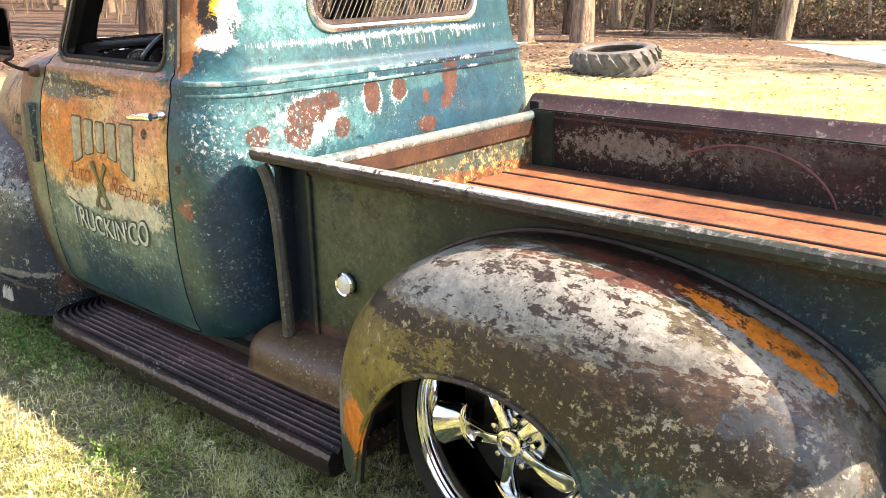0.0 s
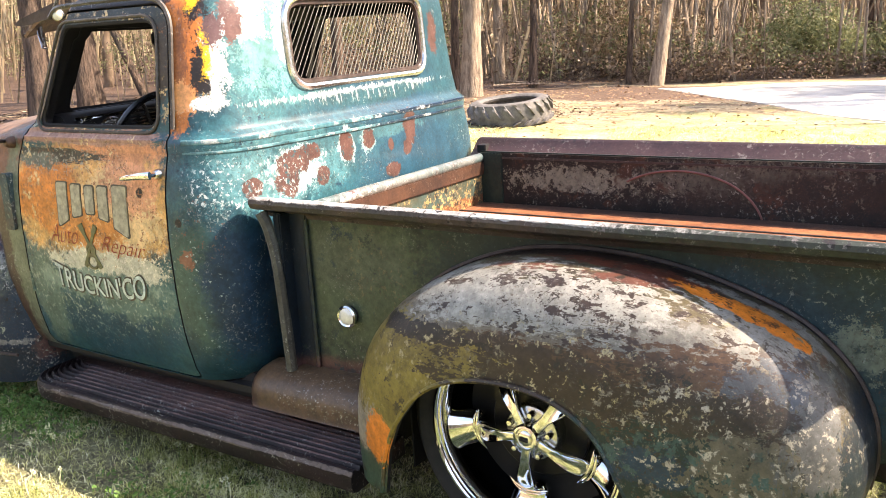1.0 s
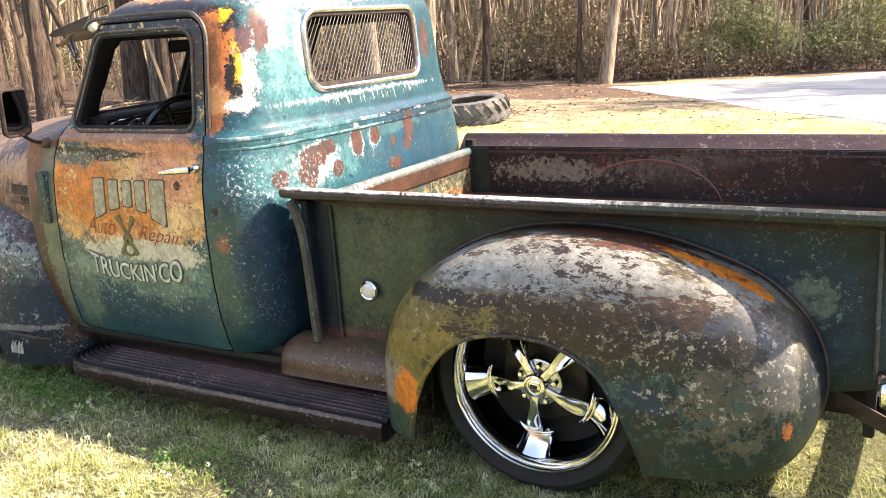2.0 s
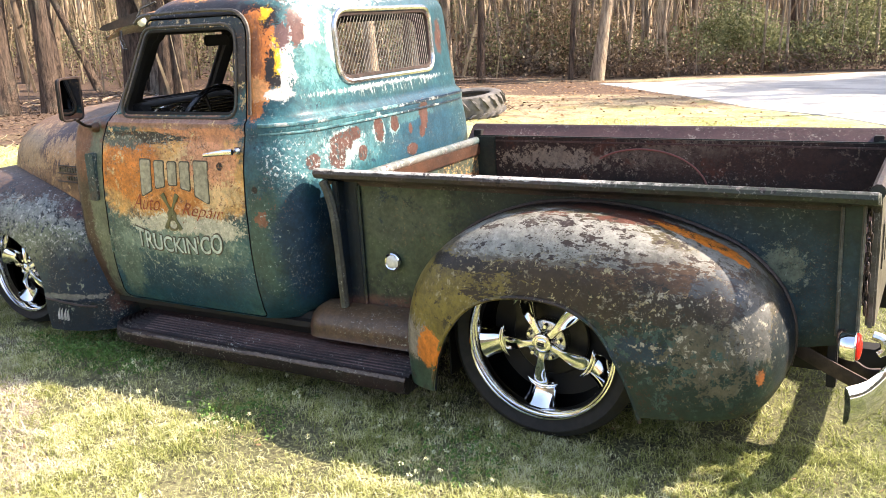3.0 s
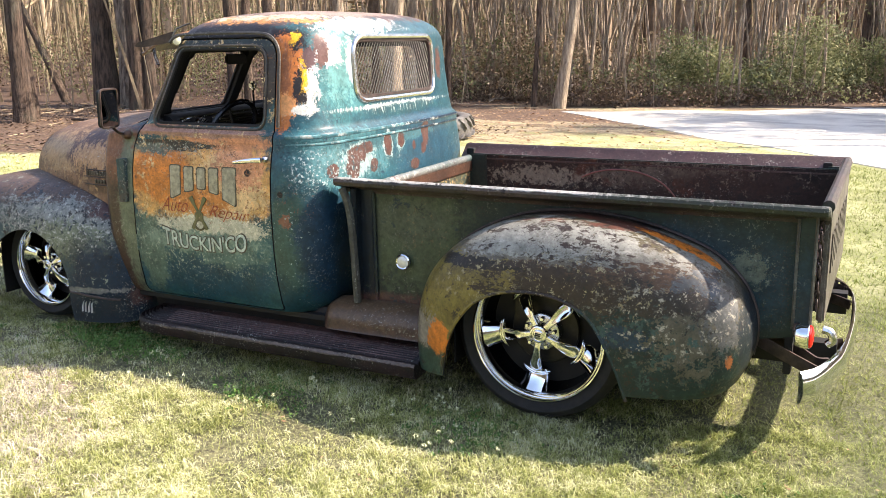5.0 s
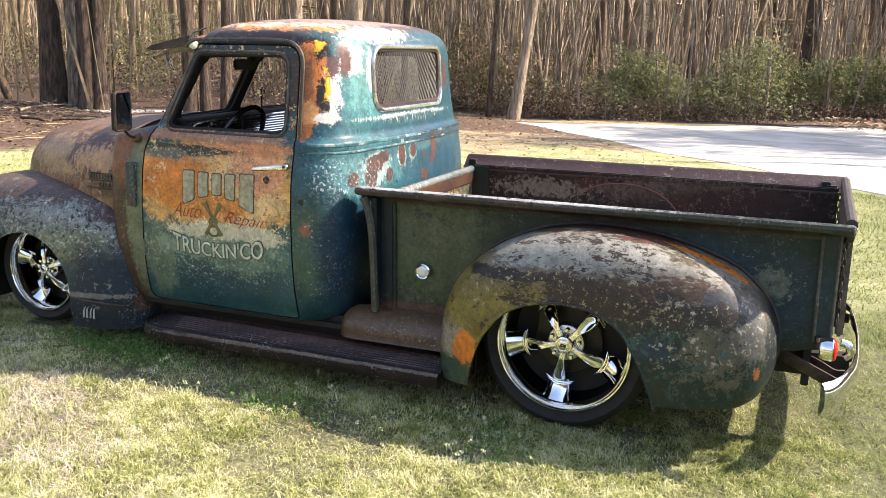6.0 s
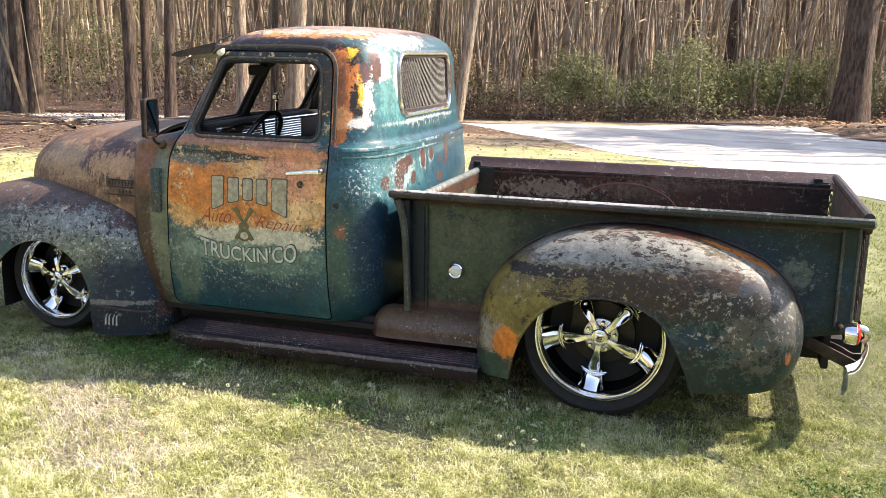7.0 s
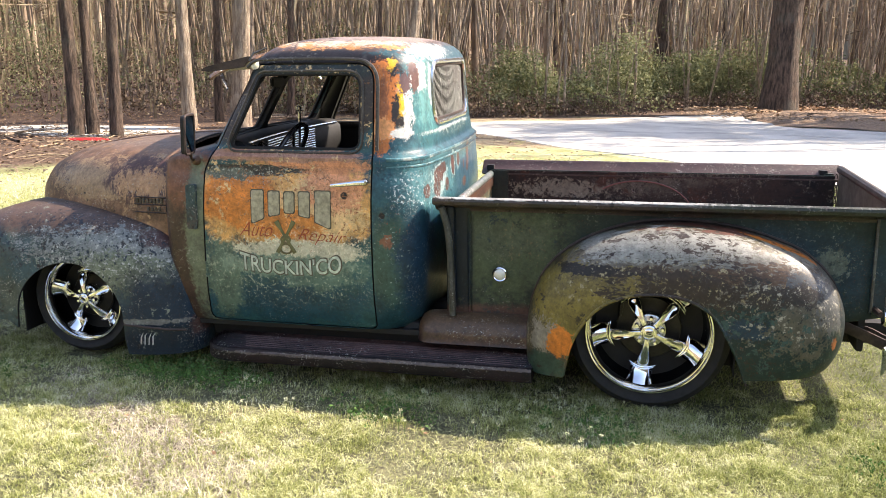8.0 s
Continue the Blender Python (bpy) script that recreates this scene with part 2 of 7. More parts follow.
paint_door = patina("door_paint", (0.016, 0.072, 0.085), (0.030, 0.100, 0.095), [
    ((0.007, 0.050, 0.070), (-1.78, -0.84, 0.42), (0.46, 0.3, 0.13), 7, 1.0, 0.4),
    ((0.085, 0.135, 0.100), (-2.10, -0.84, 0.56), (0.10, 0.3, 0.26), 9, 1.2, 0.25),
    ((0.085, 0.15, 0.120), (-1.62, -0.84, 0.60), (0.26, 0.3, 0.12), 9, 1.1, 0.2),
    ((0.62, 0.32, 0.10), (-1.76, -0.84, 0.90), (0.50, 0.4, 0.225), 7, 0.42, 0.12),
    ((0.66, 0.43, 0.20), (-1.62, -0.84, 0.86), (0.26, 0.3, 0.16), 9, 0.9, 0.15),
    ((0.62, 0.20, 0.035), (-2.00, -0.84, 0.92), (0.20, 0.3, 0.14), 6, 0.7, 0.15),
    ((0.56, 0.20, 0.045), (-1.75, -0.84, 0.81), (0.20, 0.3, 0.08), 9, 0.9, 0.15),
    ((0.62, 0.28, 0.14), (-1.52, -0.84, 0.98), (0.16, 0.3, 0.10), 10, 1.0, 0.15),
    ((0.50, 0.47, 0.33), (-1.68, -0.84, 0.680), (0.34, 0.3, 0.050), 14, 1.1, 0.12),
    ((0.16, 0.23, 0.17), (-1.80, -0.84, 0.60), (0.36, 0.3, 0.050), 13, 1.1, 0.15),
    ((0.58, 0.24, 0.11), (-1.62, -0.8, 1.088), (0.30, 0.3, 0.040), 9, 0.8, 0.15),
    ((0.36, 0.19, 0.13), (-1.85, -0.8, 1.130), (0.55, 0.3, 0.028), 14, 0.9, 0.12, (0.4, 1, 1.5)),
    ((0.035, 0.032, 0.022), (-1.92, -0.8, 1.062), (0.26, 0.3, 0.024), 14, 1.3, 0.15, (0.35, 1, 2.5)),
    ((0.10, 0.115, 0.085), (-2.06, -0.8, 1.040), (0.14, 0.3, 0.030), 18, 1.4, 0.15),
    ((0.040, 0.030, 0.025), (-1.8, -0.7, 1.40), (0.6, 0.4, 0.245), 8, 0.25, 0.08),
    ((0.020, 0.030, 0.028), (-1.7, -0.7, 1.55), (0.6, 0.3, 0.06), 8, 0.5, 0.2),
    (DARK, (-1.455, -0.85, 0.95), (0.016, 0.2, 0.016), 22, 0.6, 0.2),
], rough=0.45, coat=0.15, flake=0.3, mottle=[((0.60, 0.42, 0.20), 30, 0.55, 5, 0.49, 0.66), ((0.22, 0.085, 0.030), 40, 0.58, 6, 0.48, 0.66)], specks=[
    ((0.26, 0.30, 0.22), (-1.80, -0.84, 0.56), (0.46, 0.3, 0.14), 60, 0.57),
    ((0.28, 0.12, 0.05), (-1.75, -0.84, 0.90), (0.46, 0.3, 0.20), 48, 0.57),
    ((0.70, 0.62, 0.46), (-1.66, -0.84, 0.70), (0.36, 0.3, 0.06), 66, 0.55),
    ((0.30, 0.31, 0.25), (-1.95, -0.84, 1.05), (0.30, 0.3, 0.05), 70, 0.56),
])
paint_hood = patina("hood_paint", (0.095, 0.050, 0.030), (0.22, 0.118, 0.066), [
    ((0.30, 0.19, 0.10), (-2.85, -0.65, 0.96), (0.45, 0.4, 0.10), 18, 1.8, 0.10, (0.6, 1, 1)),
    (RUST, (-2.60, -0.7, 0.98), (0.22, 0.3, 0.12), 9, 0.8, 0.2, (1.6, 1, 0.6)),
    ((0.38, 0.21, 0.10), (-2.58, -0.7, 0.96), (0.20, 0.3, 0.07), 20, 1.6, 0.10, (1.8, 1, 0.4)),
    ((0.15, 0.10, 0.075), (-2.8, -0.1, 1.16), (0.7, 0.5, 0.06), 6, 0.6, 0.4),
], rough=0.5, coat=0.1, mottle=[((0.34, 0.20, 0.10), 22, 0.55, 5, 0.48), (DARK, 30, 0.58, 5, 0.5)])
paint_front_fender = patina("front_fender_paint", (0.026, 0.060, 0.064), (0.056, 0.070, 0.055), [
    ((0.075, 0.046, 0.034), (-2.95, -0.7, 0.80), (0.75, 0.4, 0.10), 6, 0.6, 0.3),
    ((0.175, 0.185, 0.17), (-2.70, -0.86, 0.66), (0.42, 0.3, 0.085), 20, 2.0, 0.07, (0.5, 1, 1)),
    (SAGE, (-2.65, -0.88, 0.54), (0.25, 0.3, 0.10), 22, 1.5, 0.08),
    (RUST, (-2.40, -0.8, 0.70), (0.14, 0.3, 0.05), 10, 0.9, 0.25),
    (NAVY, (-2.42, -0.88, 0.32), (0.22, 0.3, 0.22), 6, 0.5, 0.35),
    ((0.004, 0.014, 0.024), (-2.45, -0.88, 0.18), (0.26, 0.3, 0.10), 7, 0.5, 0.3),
    ((0.15, 0.15, 0.135), (-2.5, -0.88, 0.285), (0.20, 0.3, 0.014), 18, 1.4, 0.2),
    (RUST, (-2.28, -0.86, 0.25), (0.045, 0.3, 0.06), 16, 0.8, 0.2),
], rough=0.5, coat=0.12, flake=0.7, mottle=[((0.16, 0.19, 0.15), 30, 0.58, 4.5, 0.50), (DARK, 26, 0.56, 5, 0.47), ((0.36, 0.37, 0.34), 44, 0.61, 4, 0.52)], specks=[
    ((0.38, 0.38, 0.34), (-2.70, -0.88, 0.62), (0.40, 0.3, 0.12), 46, 0.56),
    ((0.012, 0.022, 0.030), (-2.75, -0.85, 0.66), (0.60, 0.3, 0.20), 40, 0.56),
])
paint_rear_fender = patina("rear_fender_paint", (0.076, 0.060, 0.026), (0.040, 0.034, 0.018), [
    ((0.165, 0.125, 0.026), (-0.34, -0.93, 0.52), (0.26, 0.3, 0.20), 9, 1.2, 0.10),
    ((0.135, 0.102, 0.026), (0.02, -0.96, 0.62), (0.40, 0.3, 0.075), 10, 1.5, 0.08, (0.6, 1, 1.2)),
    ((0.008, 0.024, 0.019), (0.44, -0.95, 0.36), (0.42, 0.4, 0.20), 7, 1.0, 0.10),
    ((0.010, 0.030, 0.046), (0.36, -0.95, 0.44), (0.10, 0.3, 0.05), 12, 1.2, 0.08),
    ((0.085, 0.076, 0.050), (0.60, -0.93, 0.47), (0.16, 0.3, 0.14), 13, 1.9, 0.05),
    ((0.120, 0.105, 0.080), (0.10, -0.90, 0.720), (0.56, 0.20, 0.060), 12, 1.5, 0.05, (0.45, 1, 1.2)),
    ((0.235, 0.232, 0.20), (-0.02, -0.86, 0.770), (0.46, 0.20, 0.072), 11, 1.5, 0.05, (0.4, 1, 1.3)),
    ((0.18, 0.175, 0.15), (0.52, -0.86, 0.69), (0.22, 0.18, 0.075), 12, 1.8, 0.05, (0.5, 1, 1.1)),
    ((0.075, 0.076, 0.068), (0.71, -0.87, 0.55), (0.06, 0.18, 0.13), 13, 2.0, 0.05, (1.4, 1, 0.5)),
    ((0.140, 0.134, 0.112), (0.36, -0.92, 0.635), (0.30, 0.3, 0.085), 10, 2.0, 0.05, (0.6, 1, 1)),
    ((0.072, 0.040, 0.020), (0.30, -0.92, 0.66), (0.34, 0.3, 0.05), 12, 2.2, 0.05, (0.5, 1, 1.3)),
    ((0.045, 0.052, 0.058), (0.60, -0.88, 0.645), (0.08, 0.2, 0.045), 14, 1.6, 0.06),
    ((0.09, 0.034, 0.022), (0.22, -0.775, 0.822), (0.30, 0.05, 0.014), 16, 1.6, 0.07, (0.4, 1, 1)),
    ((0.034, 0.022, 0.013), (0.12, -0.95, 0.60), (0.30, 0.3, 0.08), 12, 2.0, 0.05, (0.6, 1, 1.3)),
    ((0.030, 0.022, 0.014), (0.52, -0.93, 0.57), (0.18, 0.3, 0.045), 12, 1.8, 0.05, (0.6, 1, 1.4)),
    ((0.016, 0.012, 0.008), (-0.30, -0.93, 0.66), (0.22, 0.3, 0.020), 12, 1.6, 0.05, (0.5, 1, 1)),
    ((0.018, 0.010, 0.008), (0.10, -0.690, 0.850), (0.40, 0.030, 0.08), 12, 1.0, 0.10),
    ((0.095, 0.026, 0.014), (0.26, -0.725, 0.815), (0.30, 0.034, 0.045), 18, 1.4, 0.07, (0.4, 1, 1)),
    ((0.17, 0.16, 0.14), (0.60, -0.700, 0.735), (0.24, 0.024, 0.10), 18, 1.3, 0.07),
    ((0.55, 0.160, 0.018), (0.515, -0.752, 0.742), (0.245, 0.034, 0.090), 14, 0.7, 0.06, (0.5, 1, 1)),
    ((0.22, 0.19, 0.14), (-0.500, -0.90, 0.33), (0.075, 0.3, 0.080), 18, 1.7, 0.05),
    ((0.56, 0.165, 0.022), (-0.418, -0.90, 0.325), (0.062, 0.3, 0.072), 15, 1.0, 0.04, (1.2, 1, 0.8)),
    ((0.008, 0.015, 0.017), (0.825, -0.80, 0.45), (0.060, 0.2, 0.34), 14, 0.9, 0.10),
    ((0.30, 0.10, 0.03), (0.742, -0.88, 0.375), (0.012, 0.2, 0.028), 30, 1.4, 0.06),
    ((0.030, 0.060, 0.038), (-0.49, -0.9, 0.20), (0.10, 0.3, 0.06), 10, 0.9, 0.2),
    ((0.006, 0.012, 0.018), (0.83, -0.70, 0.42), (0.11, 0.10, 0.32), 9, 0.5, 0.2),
    # strip beside the bed: navy paint, darkened for the shade in the gap
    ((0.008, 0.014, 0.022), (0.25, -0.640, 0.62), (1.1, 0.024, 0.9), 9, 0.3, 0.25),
], rough=0.46, coat=0.06, flake=0.12, mottle=[((0.17, 0.145, 0.095), 30, 0.58, 3.4, 0.50), ((0.022, 0.014, 0.009), 30, 0.555, 3.9, 0.47), ((0.13, 0.05, 0.024), 20, 0.61, 5.3, 0.50)], specks=[
    ((0.30, 0.285, 0.25), (-0.02, -0.86, 0.77), (0.44, 0.25, 0.07), 46, 0.57),
    ((0.034, 0.022, 0.016), (0.20, -0.86, 0.73), (0.62, 0.25, 0.15), 26, 0.55, (0.5, 1, 1.1)),
    ((0.32, 0.29, 0.22), (0.52, -0.95, 0.51), (0.28, 0.3, 0.14), 36, 0.565),
    ((0.30, 0.25, 0.14), (0.02, -0.95, 0.62), (0.44, 0.3, 0.10), 40, 0.575),
    ((0.016, 0.016, 0.011), (0.30, -0.95, 0.50), (0.50, 0.3, 0.20), 30, 0.57),
    ((0.030, 0.065, 0.055), (0.40, -0.95, 0.38), (0.30, 0.3, 0.16), 22, 0.55),
])
paint_bed = patina("bed_paint", (0.007, 0.018, 0.016), (0.012, 0.025, 0.018), [
    (GREEN, (-0.72, -0.65, 0.68), (0.30, 0.2, 0.24), 7, 0.7, 0.3),
    ((0.06, 0.076, 0.045), (-0.70, -0.65, 0.74), (0.20, 0.2, 0.10), 10, 1.0, 0.25),
    ((0.010, 0.032, 0.042), (0.55, -0.65, 0.62), (0.5, 0.2, 0.2), 6, 0.7, 0.35),
    ((0.10, 0.12, 0.09), (0.76, -0.65, 0.66), (0.07, 0.2, 0.07), 45, 1.6, 0.04),
    # shade between the corner post and the panel, put into the paint
    ((0.004, 0.010, 0.016), (-0.94, -0.65, 0.62), (0.07, 0.2, 0.4), 6, 0.4, 0.3),
    (RUST, (-0.75, -0.66, 0.34), (0.5, 0.3, 0.06), 8, 0.6, 0.3),
], rough=0.48, coat=0.05, flake=0.2, mottle=[((0.022, 0.036, 0.024), 24, 0.57, 4.2, 0.50), ((0.012, 0.03, 0.035), 18, 0.55, 4, 0.5)], specks=[
    ((0.15, 0.17, 0.14), (0.70, -0.65, 0.66), (0.22, 0.2, 0.16), 42, 0.585),
    ((0.11, 0.10, 0.05), (-0.62, -0.65, 0.70), (0.14, 0.2, 0.12), 46, 0.58),
])
rail_steel = patina("rail_steel", (0.070, 0.048, 0.042), (0.046, 0.040, 0.035), [
    # pale wear along the top edge, with its highlight painted in
    ((0.36, 0.35, 0.33), (-0.2, -0.725, 0.938), (1.3, 0.03, 0.008), 22, 1.6, 0.12, (0.3, 1, 1)),
    ((0.030, 0.036, 0.026), (0.75, -0.70, 0.92), (0.6, 0.1, 0.03), 14, 1.2, 0.3),
    ((0.040, 0.020, 0.020), (0.0, 0.70, 0.92), (1.6, 0.1, 0.1), 6, 0.3, 0.2),
], rough=0.46, coat=0.12, flake=0.3, mottle=[((0.15, 0.13, 0.12), 34, 0.57, 5, 0.49), ((0.016, 0.012, 0.011), 26, 0.56, 5, 0.47)])
front_rail_paint = patina("front_rail_paint", (0.060, 0.095, 0.095), (0.13, 0.14, 0.13), [], 0.38, 0.25, 0.5, [((0.34, 0.34, 0.32), 26, 0.54, 5, 0.44), (RUST, 30, 0.56, 5, 0.46)])
ledge_rust = patina("ledge_rust", (0.030, 0.015, 0.010), (0.060, 0.028, 0.016), [], 0.5, 0.05, 0.2, [((0.05, 0.02, 0.012), 24, 0.54, 5, 0.46)])
front_panel_paint = patina("front_panel_paint", (0.030, 0.060, 0.052), (0.055, 0.062, 0.040), [
    ((0.14, 0.052, 0.020), (-0.99, 0.1, 0.68), (0.04, 0.6, 0.035), 16, 1.2, 0.1),
], 0.55, 0.0, 0.3, [((0.33, 0.22, 0.09), 44, 0.53, 5, 0.44), ((0.012, 0.012, 0.010), 30, 0.55, 5, 0.46)])
bed_inside = patina("bed_inside_steel", (0.007, 0.005, 0.005), (0.015, 0.009, 0.008), [
    ((0.16, 0.15, 0.115), (-0.55, 0.63, 0.78), (0.26, 0.2, 0.05), 30, 2.8, 0.05),
    ((0.08, 0.072, 0.056), (0.2, 0.63, 0.80), (0.45, 0.2, 0.08), 24, 2.4, 0.06),
    ((0.022, 0.013, 0.010), (0.6, 0.63, 0.72), (0.6, 0.2, 0.13), 7, 0.9, 0.3),
    ((0.13, 0.058, 0.02), (-0.99, 0.1, 0.73), (0.04, 0.5, 0.06), 34, 1.9, 0.06),
    ((0.07, 0.060, 0.04), (-0.99, 0.0, 0.80), (0.04, 0.5, 0.05), 36, 1.8, 0.06),
], rough=0.6, coat=0.0, flake=0.35, mottle=[((0.11, 0.095, 0.07), 20, 0.58, 4, 0.50), (DARK, 14, 0.53, 4, 0.47), ((0.05, 0.018, 0.010), 9, 0.54, 3, 0.47)])
rust_plank = patina("rusty_planks", (0.26, 0.100, 0.046), (0.17, 0.062, 0.030), [
    ((0.31, 0.145, 0.075), (0.0, -0.2, 0.6), (1.2, 0.3, 0.3), 5, 0.9, 0.5, (0.3, 1, 1)),
    (BROWN, (0.0, 0.62, 0.6), (1.3, 0.10, 0.3), 6, 0.7, 0.4),
], rough=0.55, coat=0.0, flake=0.15)
board_rubber = patina("running_board_rubber", (0.007, 0.0035, 0.0035), (0.016, 0.007, 0.007), [
    ((0.10, 0.078, 0.068), (-1.2, -0.925, 0.172), (1.0, 0.010, 0.008), 26, 1.8, 0.1, (0.3, 1, 1)),
    (RUST, (-1.3, -0.72, 0.2), (0.6, 0.1, 0.1), 8, 1.0, 0.4),
], rough=0.58, coat=0.0)
apron_rust = patina("apron_steel", (0.050, 0.024, 0.016), (0.095, 0.046, 0.028), [
    ((0.10, 0.060, 0.032), (-0.85, -0.74, 0.33), (0.3, 0.2, 0.06), 9, 0.9, 0.3),
], rough=0.42, coat=0.2)
gate_paint = patina("tailgate_paint", (0.13, 0.115, 0.095), (0.075, 0.066, 0.052), [], 0.45, 0.1)
worn_rib = patina("worn_rib", (0.050, 0.022, 0.018), (0.115, 0.062, 0.052), [], 0.36, 0.2, 0.8)
chrome = plain("chrome", (0.86, 0.86, 0.85), 0.07, 1.0, 0.03, 30, 0.0)
# both coloured near black for the reflections and shade deep in the wheel
shaded_chrome = plain("shaded_chrome", (0.045, 0.045, 0.045), 0.12, 1.0, 0.10, 20, 0.0)
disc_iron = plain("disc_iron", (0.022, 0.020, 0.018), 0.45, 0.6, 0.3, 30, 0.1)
aged_chrome = plain("aged_chrome", (0.62, 0.62, 0.60), 0.25, 1.0, 0.2, 40, 0.05)
tyre_rubber = plain("tyre_rubber", (0.012, 0.0115, 0.011), 0.8, 0.0, 0.3, 25, 0.2)
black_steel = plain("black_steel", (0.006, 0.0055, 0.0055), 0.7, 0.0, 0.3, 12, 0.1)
black_gloss = plain("black_gloss", (0.012, 0.012, 0.013), 0.22, 0.0, 0.2, 12, 0.0)
dark_iron = plain("dark_iron", (0.045, 0.030, 0.025), 0.55, 0.3, 0.5, 22, 0.3)
frame_steel = patina("frame_steel", (0.050, 0.043, 0.036), (0.085, 0.072, 0.058), [], 0.42, 0.15, 0.5)
post_steel = patina("post_steel", (0.10, 0.105, 0.085), (0.065, 0.06, 0.046), [], 0.5, 0.1)
cream = plain("cream_letter_paint", (0.34, 0.30, 0.19), 0.6, 0.0, 0.35, 40, 0.1)
letter_edge = plain("dark_letter_outline", (0.085, 0.070, 0.042), 0.6, 0.0, 0.3, 40, 0.1)
red_script = plain("red_brown_script_paint", (0.30, 0.055, 0.022), 0.6, 0.0, 0.35, 40, 0.1)
sage_letter = plain("pale_green_letter_paint", (0.46, 0.52, 0.42), 0.6, 0.0, 0.35, 40, 0.1)
red_lens = plain("red_lens", (0.55, 0.012, 0.008), 0.12, 0.0, 0.1, 30, 0.0)
lamp_glass = plain("pale_lamp_glass", (0.75, 0.72, 0.55), 0.15, 0.0, 0.1, 30, 0.0)
cap_face = plain("frosted_cap_face", (0.70, 0.70, 0.66), 0.35, 0.4, 0.1, 60, 0.2)
seat_cloth = plain("dark_seat_cloth", (0.012, 0.011, 0.010), 0.85, 0.0, 0.3, 30, 0.3)
red_paint = plain("red_plastic", (0.5, 0.02, 0.02), 0.4, 0.0, 0.2, 10, 0.0)


def glass_material():
    n = Nodes("window_glass")
    return n.done((0.93, 0.97, 0.95), 0.02, 0.0, Transmission_Weight=1.0, IOR=1.02)


window_glass = glass_material()


from mathutils.bvhtree import BVHTree


# ---- mesh helpers ----
def link(name, bm, material, parent=None, label="", sharp=35.0):
    me = bpy.data.meshes.new(name)
    bm.to_mesh(me)
    bm.free()
    me.materials.append(material)
    me.polygons.foreach_set("use_smooth", [True] * len(me.polygons))
    me.set_sharp_from_angle(angle=radians(sharp))
    ob = new(name, me)
    ob.parent = parent
    return tagged(ob, label)


def part(name, bm, material, parent, label="", sharp=35.0):
    return link(name, bm, material, parent, label, sharp)


def empty(name, m=None, parent=None):
    ob = new(name)
    ob.empty_display_size = 0.1
    ob.parent = parent
    if m is not None:
        ob.matrix_basis = m
    return ob


def mesh_of(verts, faces):
    bm = bmesh.new()
    made = [bm.verts.new(v) for v in verts]
    for f in faces:
        if len(set(f)) > 2:
            try:
                bm.faces.new([made[i] for i in f])
            except ValueError:
                pass
    return bm


def grid(rows, close_u=False, close_v=False, cap=False):
    """A skin over rows of points. close_u: the first row follows the last; close_v: each row is a ring; cap: the end rings are filled."""
    n, m = len(rows), len(rows[0])
    verts = [p for row in rows for p in row]
    faces = []
    for i in range(n if close_u else n - 1):
        for j in range(m if close_v else m - 1):
            a, b = i * m + j, i * m + (j + 1) % m
            c, d = ((i + 1) % n) * m + (j + 1) % m, ((i + 1) % n) * m + j
            faces.append((a, b, c, d))
    if cap:
        faces += [tuple(range(m))[::-1], tuple(range((n - 1) * m, n * m))]
    bm = mesh_of(verts, faces)
    bmesh.ops.recalc_face_normals(bm, faces=bm.faces)
    return bm


def box(x0, x1, y0, y1, z0, z1, bevel=0.0, steps=2):
    bm = bmesh.new()
    bmesh.ops.create_cube(bm, size=1.0, matrix=Matrix.Translation(((x0 + x1) / 2, (y0 + y1) / 2, (z0 + z1) / 2)) @ Matrix.Diagonal((x1 - x0, y1 - y0, z1 - z0, 1)))
    if bevel:
        bmesh.ops.bevel(bm, geom=list(bm.edges), offset=bevel, segments=steps, affect="EDGES")
    return bm


def join(*bms):
    out = bmesh.new()
    for b in bms:
        me = bpy.data.meshes.new("joined")
        b.to_mesh(me)
        b.free()
        out.from_mesh(me)
        bpy.data.meshes.remove(me)
    return out


def prism(outline, axis, low, high):
    """A closed outline pushed along an axis: "y" takes (x, z), "x" takes (y, z), "z" takes (x, y)."""
    def at(p, w):
        return {"y": (p[0], w, p[1]), "x": (w, p[0], p[1]), "z": (p[0], p[1], w)}[axis]
    return grid([[at(p, low) for p in outline], [at(p, high) for p in outline]], close_v=True, cap=True)


def rounded(corners, radius, steps=6):
    """A polygon with its corners rounded; radius may be one number or one for each corner."""
    out, n = [], len(corners)
    for i in range(n):
        r = radius[i] if isinstance(radius, (list, tuple)) else radius
        p, a, b = Vector(corners[i]), Vector(corners[i - 1]), Vector(corners[(i + 1) % n])
        if r <= 0:
            out.append(tuple(p))
            continue
        u, v = (a - p).normalized(), (b - p).normalized()
        d = min(r / math.tan(u.angle(v) / 2), (a - p).length * 0.49, (b - p).length * 0.49)
        for k in range(steps + 1):
            t = k / steps
            out.append(tuple((p + u * d) * (1 - t) ** 2 + p * 2 * t * (1 - t) + (p + v * d) * t * t))
    return out


